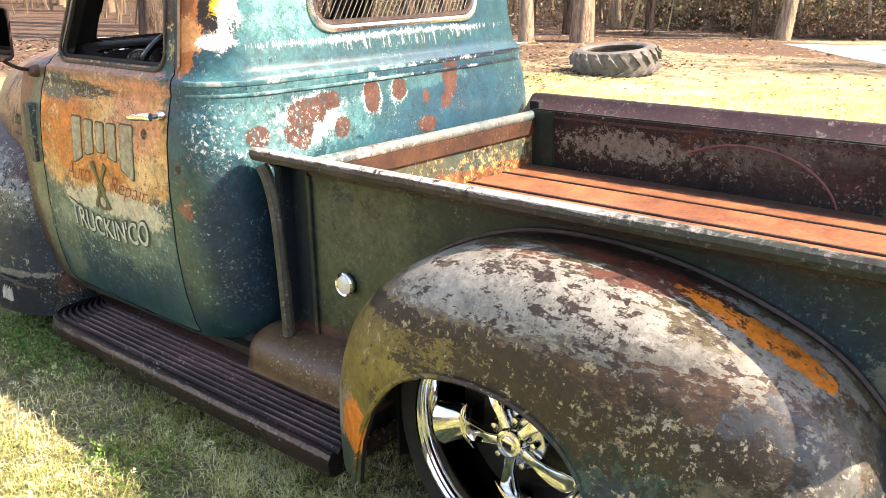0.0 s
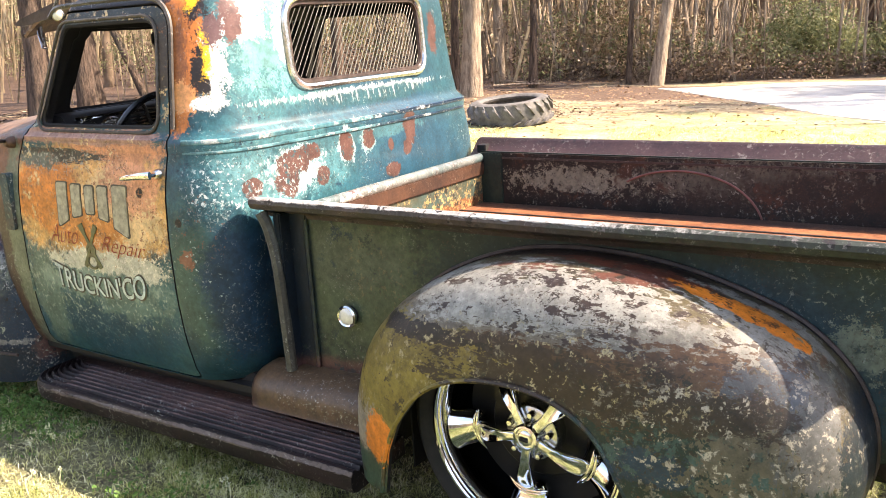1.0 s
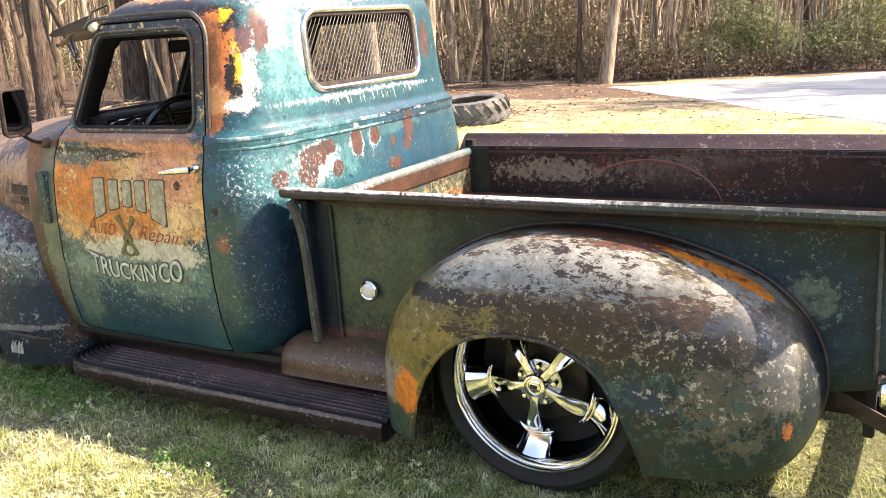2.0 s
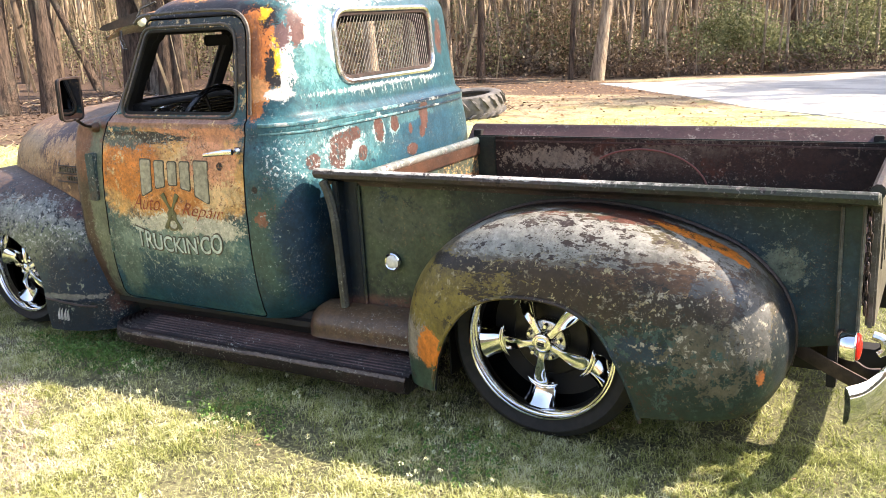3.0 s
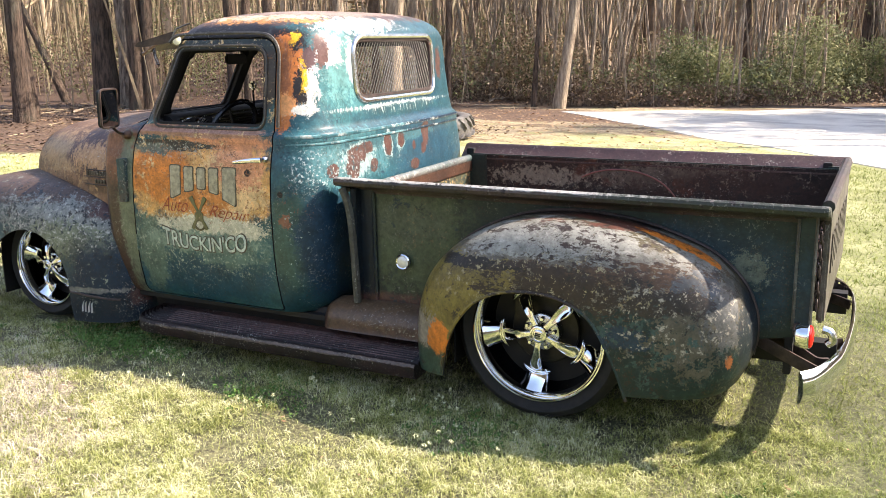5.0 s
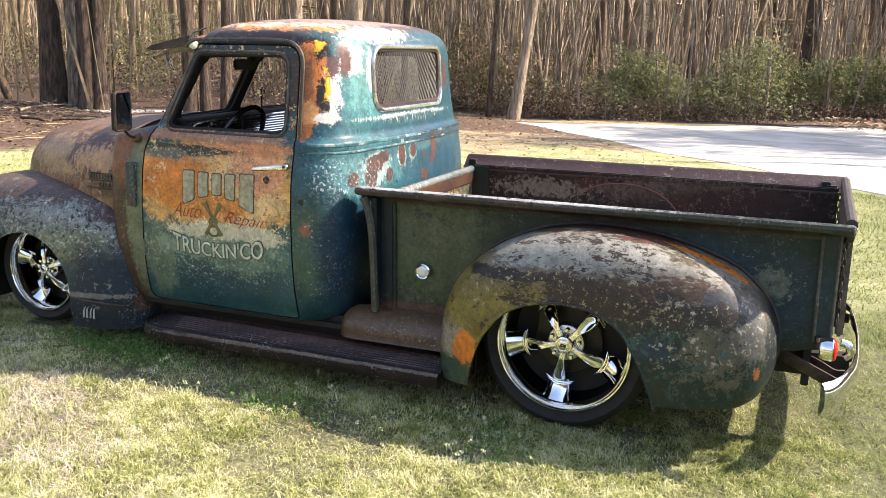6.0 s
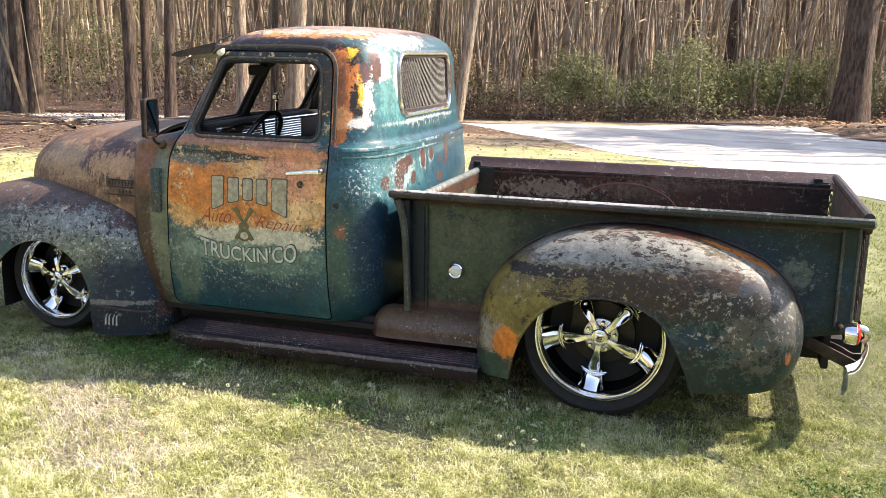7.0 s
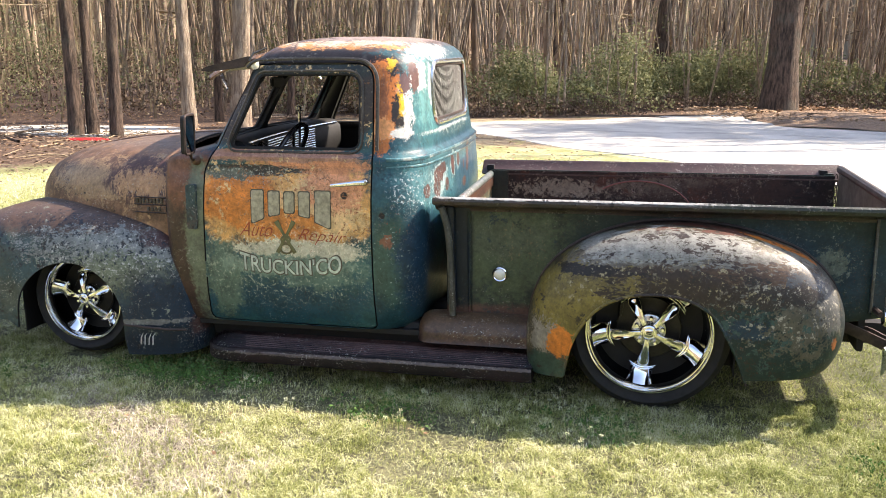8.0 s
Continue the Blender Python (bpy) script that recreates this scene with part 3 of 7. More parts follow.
def smooth_line(points, per=6, closed=False):
    """A Catmull-Rom line through points."""
    pts = [Vector(p) for p in points]
    n, out = len(pts), []
    for i in range(n if closed else n - 1):
        p1, p2 = pts[i], pts[(i + 1) % n]
        p0 = pts[i - 1] if (i or closed) else p1 * 2 - p2
        p3 = pts[(i + 2) % n] if (closed or i + 2 < n) else p2 * 2 - p1
        for k in range(per):
            t = k / per
            out.append(0.5 * (2 * p1 + (p2 - p0) * t + (2 * p0 - 5 * p1 + 4 * p2 - p3) * t * t + (3 * p1 - p0 - 3 * p2 + p3) * t ** 3))
    return out if closed else out + [pts[-1]]


def tube(points, radius, sides=8, closed=False, flat=(1.0, 1.0)):
    """A round bar along a line; radius: one number or one for each point; flat: its two half widths as shares of it."""
    pts = [Vector(p) for p in points]
    rows, up = [], None
    for i, p in enumerate(pts):
        a = pts[i - 1] if (i or closed) else p
        b = pts[(i + 1) % len(pts)] if (closed or i + 1 < len(pts)) else p
        d = (b - a).normalized()
        if up is None:
            up = Vector((0, 0, 1)) if abs(d.z) < 0.9 else Vector((1, 0, 0))
        side = d.cross(up).normalized()
        up = side.cross(d).normalized()
        r = radius[i] if isinstance(radius, (list, tuple)) else radius
        rows.append([p + (side * math.cos(k * math.tau / sides) * flat[0] + up * math.sin(k * math.tau / sides) * flat[1]) * r for k in range(sides)])
    return grid(rows, close_u=closed, close_v=True, cap=not closed)


def lathe(profile, n=48, axis="y", closed=False):
    """Turn a line of (radius, height) about an axis through the origin."""
    rows = []
    for k in range(n):
        c, s = math.cos(k * math.tau / n), math.sin(k * math.tau / n)
        if axis == "y":
            rows.append([(r * c, h, r * s) for r, h in profile])
        elif axis == "x":
            rows.append([(h, r * c, r * s) for r, h in profile])
        else:
            rows.append([(r * c, r * s, h) for r, h in profile])
    bm = grid(rows, close_u=True, close_v=closed)
    bmesh.ops.remove_doubles(bm, verts=bm.verts, dist=1e-5)
    bmesh.ops.recalc_face_normals(bm, faces=bm.faces)
    return bm


def shell(bm, thick):
    bmesh.ops.recalc_face_normals(bm, faces=bm.faces)
    bmesh.ops.solidify(bm, geom=list(bm.faces), thickness=thick)
    bmesh.ops.recalc_face_normals(bm, faces=bm.faces)
    return bm


def carve(bm, cutters, op="DIFFERENCE"):
    """The mesh less the cutters (or, INTERSECT, what it shares with the one cutter)."""
    def temporary(b):
        me = bpy.data.meshes.new("temporary")
        b.to_mesh(me)
        b.free()
        return new("temporary", me)
    ob, tools = temporary(bm), [temporary(c) for c in cutters]
    for tool in tools:
        m = ob.modifiers.new("cut", "BOOLEAN")
        m.operation, m.solver, m.object = op, "EXACT", tool
    me = bpy.data.meshes.new_from_object(ob.evaluated_get(bpy.context.evaluated_depsgraph_get()))
    out = bmesh.new()
    out.from_mesh(me)
    for o in (ob, *tools):
        old = o.data
        bpy.data.objects.remove(o)
        bpy.data.meshes.remove(old)
    bpy.data.meshes.remove(me)
    return out


def moved(bm, m):
    bm.transform(m)
    return bm


def mirrored(bm):
    bm.transform(Matrix.Diagonal((1, -1, 1, 1)))
    bmesh.ops.reverse_faces(bm, faces=bm.faces)
    return bm


def copy_bm(bm):
    return bm.copy()


# ---- the pickup truck: its own axes are x to the tail, y to the far side, z up; it stands nose down by about a degree ----
RAKE = math.degrees(math.atan(0.066 / 2.92))
AXLE = 0.345
truck = empty("pickup_truck", pose(0, 0.77, 0.372, 0, -RAKE, 0) @ pose(0, 0, -AXLE))
tagged(truck, "lowered vintage pickup truck with weathered teal, orange and rusty paint", "pickup truck")
HUB_F, HUB_R = -2.935, -0.028


def table(z, rows):
    zs, vs = zip(*rows)
    return float(np.interp(z, zs, vs))


CAB_HALF = [(0.28, 0.775), (0.33, 0.80), (0.45, 0.828), (0.6, 0.843), (0.8, 0.846), (0.95, 0.836), (1.04, 0.816), (1.085, 0.803), (1.10, 0.806), (1.125, 0.80), (1.14, 0.785), (1.2, 0.776), (1.35, 0.757), (1.5, 0.735), (1.72, 0.715)]
CAB_REAR = [(0.28, -1.13), (0.33, -1.09), (0.5, -1.06), (0.9, -1.05), (1.08, -1.06), (1.10, -1.055), (1.13, -1.057), (1.15, -1.08), (1.25, -1.095), (1.4, -1.105), (1.72, -1.115)]
CAB_FRONT = [(0.28, -2.42), (1.08, -2.42), (1.11, -2.40), (1.13, -2.34), (1.15, -2.23), (1.17, -2.16), (1.45, -2.0), (1.56, -1.95), (1.72, -1.93)]
REAR_BOW, CORNER, TAPER = 0.055, 0.20, 0.03


def cab_half_width(x, z):
    s = min(max((-1.3 - x) / 1.1, 0.0), 1.0)
    return table(z, CAB_HALF) - TAPER * s * s


def cab_ring(z, inset=0.0, shrink=0.0):
    """One level outline of the cab, from the middle of the back round the near side to the front, and back along the far side."""
    d = inset + shrink
    e = inset * 0.72 + shrink
    w, xr, xf = table(z, CAB_HALF) - d, table(z, CAB_REAR) - e, table(z, CAB_FRONT) + e
    r, rf = max(CORNER - 0.3 * d, 0.05), 0.07 + 0.1 * inset
    vee = 0.10 if z > 1.14 else 0.06
    half = []
    for k in range(12):
        y = (w - r) * k / 12
        half.append((xr - REAR_BOW * (y / w) ** 2, -y))
    xc = xr - REAR_BOW * ((w - r) / w) ** 2 - r
    for k in range(10):
        a = k / 10 * math.pi / 2
        half.append((xc + r * math.cos(a), -(w - r) - r * math.sin(a)))
    for k in range(22):
        x = xc + (xf + rf - xc) * k / 22
        s = min(max((-1.3 - x) / 1.1, 0.0), 1.0)
        half.append((x, -(w - TAPER * s * s)))
    wf = w - TAPER
    for k in range(6):
        a = k / 6 * math.pi / 2
        half.append((xf + rf - rf * math.sin(a), -(wf - rf) - rf * math.cos(a)))
    for k in range(9):
        y = (wf - rf) * (1 - k / 8)
        half.append((xf - vee * (1 - y / (wf - rf)) * (0.6 if inset > 0.2 else 1.0), -y))
    far = [(x, -y) for x, y in half[1:-1]][::-1]
    return [(x, y, z) for x, y in half + far]


def cab_solid(shrink=0.0, low=0.28):
    levels = [(low + (1.08 - low) * k / 16, 0.0) for k in range(16)]
    levels += [(z, 0.0) for z in (1.08, 1.095, 1.11, 1.125, 1.135, 1.145, 1.155, 1.17, 1.22, 1.28, 1.34, 1.40, 1.46, 1.51)]
    levels += [(1.55, 0.004), (1.583, 0.018), (1.610, 0.042), (1.632, 0.075), (1.650, 0.115), (1.663, 0.165), (1.674, 0.225), (1.681, 0.29), (1.685, 0.35)]
    rows = [cab_ring(z, i, shrink) for z, i in levels]
    rows = [[(x, y, z - (shrink if z > 1.5 else 0)) for x, y, z in row] for row in rows]
    return grid(rows, close_v=True, cap=True)


SIDE_WINDOW = rounded([(-2.065, 1.158), (-1.385, 1.158), (-1.385, 1.515), (-1.895, 1.515)], [0.035, 0.055, 0.07, 0.06], 6)
DOOR_LINE = rounded([(-2.20, 0.292), (-1.325, 0.290), (-1.325, 1.555), (-1.935, 1.555), (-2.125, 1.155), (-2.175, 1.06)], [0.03, 0.03, 0.085, 0.07, 0.05, 0.1], 7)
REAR_WINDOW = rounded([(-0.395, 1.268), (0.395, 1.268), (0.395, 1.548), (-0.395, 1.548)], [0.075] * 4, 8)


def grown(outline, d):
    """An outline pushed outwards by d."""
    c = Vector((sum(p[0] for p in outline) / len(outline), sum(p[1] for p in outline) / len(outline)))
    out, n = [], len(outline)
    for i in range(n):
        a, b = Vector(outline[i - 1]), Vector(outline[(i + 1) % n])
        t = (b - a).normalized()
        nrm = Vector((t.y, -t.x))
        if nrm.dot(Vector(outline[i]) - c) < 0:
            nrm = -nrm
        out.append(tuple(Vector(outline[i]) + nrm * d))
    return out


def windshield_cutter(side):
    a, b = (-0.60, -0.035) if side < 0 else (0.035, 0.60)
    outline = rounded([(a, 1.195), (b, 1.195), (b, 1.50), (a * 0.97, 1.50)], 0.035, 4)
    return prism(outline, "x", -2.6, -1.80)


def build_cab():
    shell_bm = carve(cab_solid(), [cab_solid(0.035, 0.20)])
    cuts = [prism(SIDE_WINDOW, "y", -1.2, 1.2), prism(REAR_WINDOW, "x", -1.35, -0.9), windshield_cutter(-1), windshield_cutter(1)]
    shell_bm = carve(shell_bm, cuts)
    doors = []
    for low, high in ((-1.2, -0.5), (0.5, 1.2)):
        doors.append(carve(copy_bm(shell_bm), [prism(DOOR_LINE, "y", low, high)], "INTERSECT"))
    shell_bm = carve(shell_bm, [prism(grown(DOOR_LINE, 0.007), "y", -1.2, -0.5), prism(grown(DOOR_LINE, 0.007), "y", 0.5, 1.2)])
    cab = part("cab", shell_bm, paint_cab, truck, "teal cab with white primer, orange pillar and round rust spots")
    near = part("door", doors[0], paint_door, truck, "near door in orange and teal with worn sign lettering")
    far = part("door", doors[1], paint_door, truck)
    return cab, near, far


cab, near_door, far_door = build_cab()


def on_side(x, z, off=0.0):
    """A point on the near flank of the cab."""
    return Vector((x, -(cab_half_width(x, z) + off), z))


def ring_on_side(outline, off, mirror=False):
    pts = [on_side(x, z, off) for x, z in outline]
    return [Vector((p.x, -p.y, p.z)) for p in pts] if mirror else pts


for door, far in ((near_door, False), (far_door, True)):
    part("window_frame", tube(ring_on_side(grown(SIDE_WINDOW, 0.012), 0.002, far), 0.006, 8, True), frame_steel, door, "thin worn grey window frame")
    part("weather_strip", tube(ring_on_side(grown(SIDE_WINDOW, -0.004), -0.012, far), 0.008, 6, True), black_steel, door)
# drip moulding over the door and down both pillars
drip = [(-1.955, 1.545), (-1.91, 1.575), (-1.8, 1.582), (-1.6, 1.584), (-1.42, 1.580), (-1.345, 1.56), (-1.305, 1.50), (-1.30, 1.38), (-1.30, 1.16)]
drip = [tuple(p) for p in smooth_line([Vector(p) for p in drip], 5)]
for far in (False, True):
    part("drip_moulding", tube(ring_on_side(drip, 0.006, far), 0.0085, 6), frame_steel, cab, "worn drip moulding over the door")
# raised belt line round the back of the cab
ring = cab_ring(1.118)
count = len(ring)
back = [i for i in range(-22 + 1, 23 - 1)]
belt = [Vector(ring[i % count]) for i in back]
for dz, r in ((0.0, 0.008), (-0.034, 0.005)):
    part("belt_moulding", tube([Vector((p.x, p.y, p.z + dz)) for p in belt], r, 8, flat=(0.6, 1.1)), paint_belt, cab)
# near door belt creases
for z, r in ((1.118, 0.008), (1.085, 0.006)):
    line = [on_side(-2.14 + 0.80 * k / 30, z, -0.001) for k in range(31)]
    part("belt_crease", tube(line, r, 8, flat=(0.6, 1.2)), paint_door, near_door)

# back window: frame, glass and a screen of slanting bars
def back_ring(outline, off):
    out = []
    for y, z in outline:
        w = table(z, CAB_HALF)
        out.append(Vector((table(z, CAB_REAR) - REAR_BOW * (y / w) ** 2 + off, y, z)))
    return out


back_window = part("back_window", tube(back_ring(grown(REAR_WINDOW, 0.012), 0.002), 0.013, 8, True), aged_chrome, truck, "back window with pale metal frame and slanted wire screen")
part("inner_seal", tube(back_ring(grown(REAR_WINDOW, -0.006), -0.006), 0.010, 6, True), dark_iron, back_window)
BAR_STEP, BAR_LEAN = 0.0235, 0.66
for k in range(50):
    pts = []
    for j in range(13):
        z = 1.268 + 0.28 * j / 12
        y = -0.60 + k * BAR_STEP + (z - 1.268) * BAR_LEAN
        inset = 0.0
        for zc in (1.268 + 0.075, 1.548 - 0.075):
            if (zc < 1.4 and z < zc) or (zc > 1.4 and z > zc):
                inset = 0.075 - math.sqrt(max(0.075 ** 2 - (z - zc) ** 2, 0))
        if abs(y) < 0.395 - inset:
            pts.append((table(z, CAB_REAR) - REAR_BOW * (y / 0.75) ** 2 - 0.010, y, z))
    if len(pts) > 2:
        part("screen_bar", tube(pts, 0.0021, 4), post_steel, back_window)

# windscreen frame and centre bar
part("windshield_bar", tube([(-2.245, 0, 1.17), (-2.07, 0, 1.52)], 0.012, 6), black_steel, truck)
for s in (-1, 1):
    rim = rounded([(s * 0.035, 1.195), (s * 0.60, 1.195), (s * 0.582, 1.50), (s * 0.035, 1.50)], 0.035, 4)
    pts = []
    for y, z in rim:
        xf = table(z, CAB_FRONT)
        pts.append((xf - 0.10 * (1 - abs(y) / 0.68) + 0.004, y, z))
    part("windshield_seal", tube(pts, 0.010, 6, True), black_steel, truck)

# ---- hood ----
HOOD = [(-2.425, 0.745, 1.166, 0.66), (-2.55, 0.735, 1.163, 0.66), (-2.75, 0.70, 1.152, 0.66), (-2.95, 0.645, 1.136, 0.66), (-3.12, 0.575, 1.110, 0.66), (-3.25, 0.50, 1.078, 0.66), (-3.36, 0.415, 1.030, 0.66), (-3.44, 0.325, 0.968, 0.66), (-3.495, 0.225, 0.89, 0.66), (-3.52, 0.12, 0.80, 0.66)]
rows = []
for x, hw, zt, zb in HOOD:
    row = []
    for k in range(41):
        a = (k / 40 - 0.5) * math.pi
        y = hw * math.copysign(abs(math.sin(a)) ** 0.62, a)
        row.append((x, y, zb + (zt - zb) * max(math.cos(a), 0.0) ** 0.52))
    rows.append(row)
hood = part("hood", shell(grid(rows), 0.012), paint_hood, truck, "brown rusty hood with streaked orange paint", 50)
part("hood_ridge", tube(smooth_line([(x + 0.0, 0, zt + 0.002) for x, hw, zt, zb in HOOD[:8]], 4), 0.010, 8, flat=(1.2, 0.6)), paint_hood, hood)
part("hood_seam", tube([(-2.43, 0.746 * math.copysign(abs(math.sin(a)) ** 0.62, a), 0.66 + 0.507 * max(math.cos(a), 0) ** 0.52) for a in [(k / 40 - 0.5) * 2.9 for k in range(41)]], 0.006, 6), black_steel, hood)

# ---- fenders: domes set against the body, with the wheel openings cut through ----
def dome(outline, centre_x, floor, y_in, depth, e, bulge_z=0.0):
    line = smooth_line([(x, z, 0) for x, z in outline], 6)
    rows = []
    for p in line:
        row = []
        for k in range(25):
            a = (k / 24) * math.pi / 2
            shrink, out = max(math.cos(a), 0.0) ** e, math.sin(a) ** e
            x = centre_x + (p.x - centre_x) * shrink
            row.append((x, y_in - depth * out, floor(x) + (p.y - floor(p.x)) * shrink))
        rows.append(row)
    return grid(rows)


REAR_OUTLINE = [(-0.588, 0.15), (-0.595, 0.28), (-0.584, 0.42), (-0.535, 0.56), (-0.450, 0.665), (-0.34, 0.742), (-0.2, 0.802), (-0.06, 0.836), (0.12, 0.845), (0.33, 0.826), (0.52, 0.777), (0.67, 0.715), (0.78, 0.62), (0.835, 0.52), (0.85, 0.42), (0.835, 0.33), (0.80, 0.26), (0.765, 0.228)]
REAR_ARCH = [(-0.410, 0.02), (-0.400, 0.18), (-0.376, 0.30), (-0.333, 0.400), (-0.258, 0.495), (-0.155, 0.553), (-0.03, 0.574), (0.09, 0.566), (0.18, 0.535), (0.255, 0.480), (0.312, 0.392), (0.362, 0.295), (0.402, 0.19), (0.44, 0.02)]
FRONT_OUTLINE = [(-2.262, 0.11), (-2.262, 0.30), (-2.268, 0.45), (-2.30, 0.60), (-2.37, 0.70), (-2.48, 0.765), (-2.68, 0.808), (-2.95, 0.838), (-3.2, 0.842), (-3.45, 0.81), (-3.65, 0.72), (-3.78, 0.57), (-3.82, 0.42), (-3.80, 0.33), (-3.78, 0.27)]
FRONT_ARCH = [(-3.27, 0.02), (-3.245, 0.20)] + [(-2.935 - 0.305 * math.cos(a), 0.285 + 0.292 * math.sin(a)) for a in [math.pi * k / 24 for k in range(25)]] + [(-2.63, 0.20), (-2.60, 0.02)]


REAR_DEPTH = 0.335


def rear_floor(x):
    return 0.15 + 0.092 * (x + 0.545) / 1.31


def front_floor(x):
    return 0.115 + 0.14 * min(max((-3.10 - x) / 0.2, 0.0), 1.0)


def fender(outline, cx, floor, y_in, depth, e, arch, paint, far, label):
    bm = shell(dome(outline, cx, floor, y_in, depth, e), 0.014)
    bm = carve(bm, [prism(arch, "y", y_in - 0.6, y_in - 0.03)])
    if far:
        mirrored(bm)
    made = part("fender", bm, paint, truck, label, 40)
    # the underside is near black, its shade put into the colour
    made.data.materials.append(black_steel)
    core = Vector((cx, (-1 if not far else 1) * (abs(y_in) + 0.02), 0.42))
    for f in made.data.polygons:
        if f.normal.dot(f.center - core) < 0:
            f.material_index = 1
    return made


for far in (False, True):
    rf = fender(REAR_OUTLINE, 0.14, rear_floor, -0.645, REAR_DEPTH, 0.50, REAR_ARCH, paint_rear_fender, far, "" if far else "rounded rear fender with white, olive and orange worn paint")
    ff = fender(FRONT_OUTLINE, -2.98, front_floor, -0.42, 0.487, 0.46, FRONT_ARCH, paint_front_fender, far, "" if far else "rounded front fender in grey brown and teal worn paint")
    if not far:
        near_rear_fender, near_front_fender = rf, ff
    else:
        far_rear_fender = rf
    sgn = 1 if far else -1
    bead = smooth_line([(x, sgn * 0.652, z + 0.004) for x, z in REAR_OUTLINE[1:-2]], 5)
    part("fender_welt", tube(bead, 0.008, 6), dark_iron, rf)
    # rolled lips of the wheel openings
    inner = [(x, z) for x, z in REAR_ARCH if z > 0.1]
    lip = smooth_line([(x, sgn * (0.645 + REAR_DEPTH * 0.985), z) for x, z in inner], 4)
    part("arch_lip", tube(lip, 0.007, 6), paint_rear_fender, rf)
    # wheel housings, coloured near black for the shade in the arches
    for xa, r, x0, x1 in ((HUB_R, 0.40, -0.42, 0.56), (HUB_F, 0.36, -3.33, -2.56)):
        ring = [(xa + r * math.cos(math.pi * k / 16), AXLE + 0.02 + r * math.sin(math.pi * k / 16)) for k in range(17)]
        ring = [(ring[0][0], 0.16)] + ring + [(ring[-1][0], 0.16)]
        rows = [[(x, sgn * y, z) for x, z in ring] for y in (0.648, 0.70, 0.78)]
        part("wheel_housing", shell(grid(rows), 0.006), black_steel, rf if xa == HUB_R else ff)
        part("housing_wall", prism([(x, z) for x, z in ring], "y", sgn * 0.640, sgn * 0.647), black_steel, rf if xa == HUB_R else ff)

# lower front fender extension and its white mark
part("fender_seam", tube([(-2.63, -0.898, 0.268), (-2.5, -0.902, 0.262), (-2.38, -0.894, 0.255), (-2.30, -0.872, 0.252)], 0.006, 6), dark_iron, near_front_fender)

# ---- running boards ----
for far in (False, True):
    s = 1 if far else -1
    profile = [(-0.66, 0.185), (-0.70, 0.178)]
    for k in range(7):
        y = -0.712 - k * 0.0265
        profile += [(y, 0.168), (y - 0.004, 0.178), (y - 0.007, 0.181), (y - 0.011, 0.181), (y - 0.014, 0.178), (y - 0.018, 0.168)]
    profile += [(-0.900, 0.172), (-0.908, 0.180), (-0.920, 0.178), (-0.928, 0.165), (-0.930, 0.135), (-0.922, 0.112), (-0.905, 0.105), (-0.66, 0.12)]
    rows = []
    for x in [-2.20, -2.195, -2.18, -2.15, -2.11, -2.06] + [-2.0 + 0.18 * k for k in range(9)] + [-0.55]:
        pull = 0.0
        if x < -2.06:
            u = (-2.06 - x) / 0.14
            pull = 0.12 * (1 - math.sqrt(max(1 - u * u, 0)))
        drop = 0.012 * (x + 0.55) / 1.65
        rows.append([(x, s * max(abs(y) - pull * (abs(y) > 0.70), 0.66), z - drop) for y, z in profile])
    board = part("running_board", grid(rows, close_v=True, cap=True), board_rubber, truck, "" if far else "dark ribbed running board with worn edge", 25)
    for k in range(7):
        y = s * (0.721 + k * 0.0265)
        part("rib", tube([(-2.05 + 0.012 * k, y, 0.1805 + 0.011), (-1.3, y, 0.1805 + 0.0055), (-0.585, y, 0.1805)], 0.0040, 6, flat=(1, 0.6)), worn_rib, board)
    # splash apron up to the body
    apron = [(-0.655, 0.17), (-0.668, 0.20), (-0.668, 0.235), (-0.675, 0.25), (-0.70, 0.255), (-0.705, 0.27), (-0.69, 0.30), (-0.62, 0.31), (-0.60, 0.17)]
    part("splash_apron", grid([[(x, s * -y, z) for y, z in apron] for x in (-2.25, -1.2, -0.545)], close_v=True, cap=True), black_steel, truck)

# rounded step cover below the front of the bed
rows = []
for x, k in ((-1.14, 0.0), (-1.135, 0.55), (-1.12, 0.8), (-1.09, 0.95), (-1.05, 1.0), (-0.55, 1.0)):
    row = [(x, -0.58, 0.24)]
    for j in range(13):
        a = j / 12 * math.pi / 2
        row.append((x, -0.63 - (0.150 * k) * math.sin(a) ** 0.8, 0.24 + 0.118 * k * math.cos(a) ** 0.8))
    row.append((x, -0.63 - 0.155 * k, 0.23))
    rows.append(row)
part("step_cover", grid(rows, close_v=True, cap=True), apron_rust, truck, "rounded rusty step cover", 40)

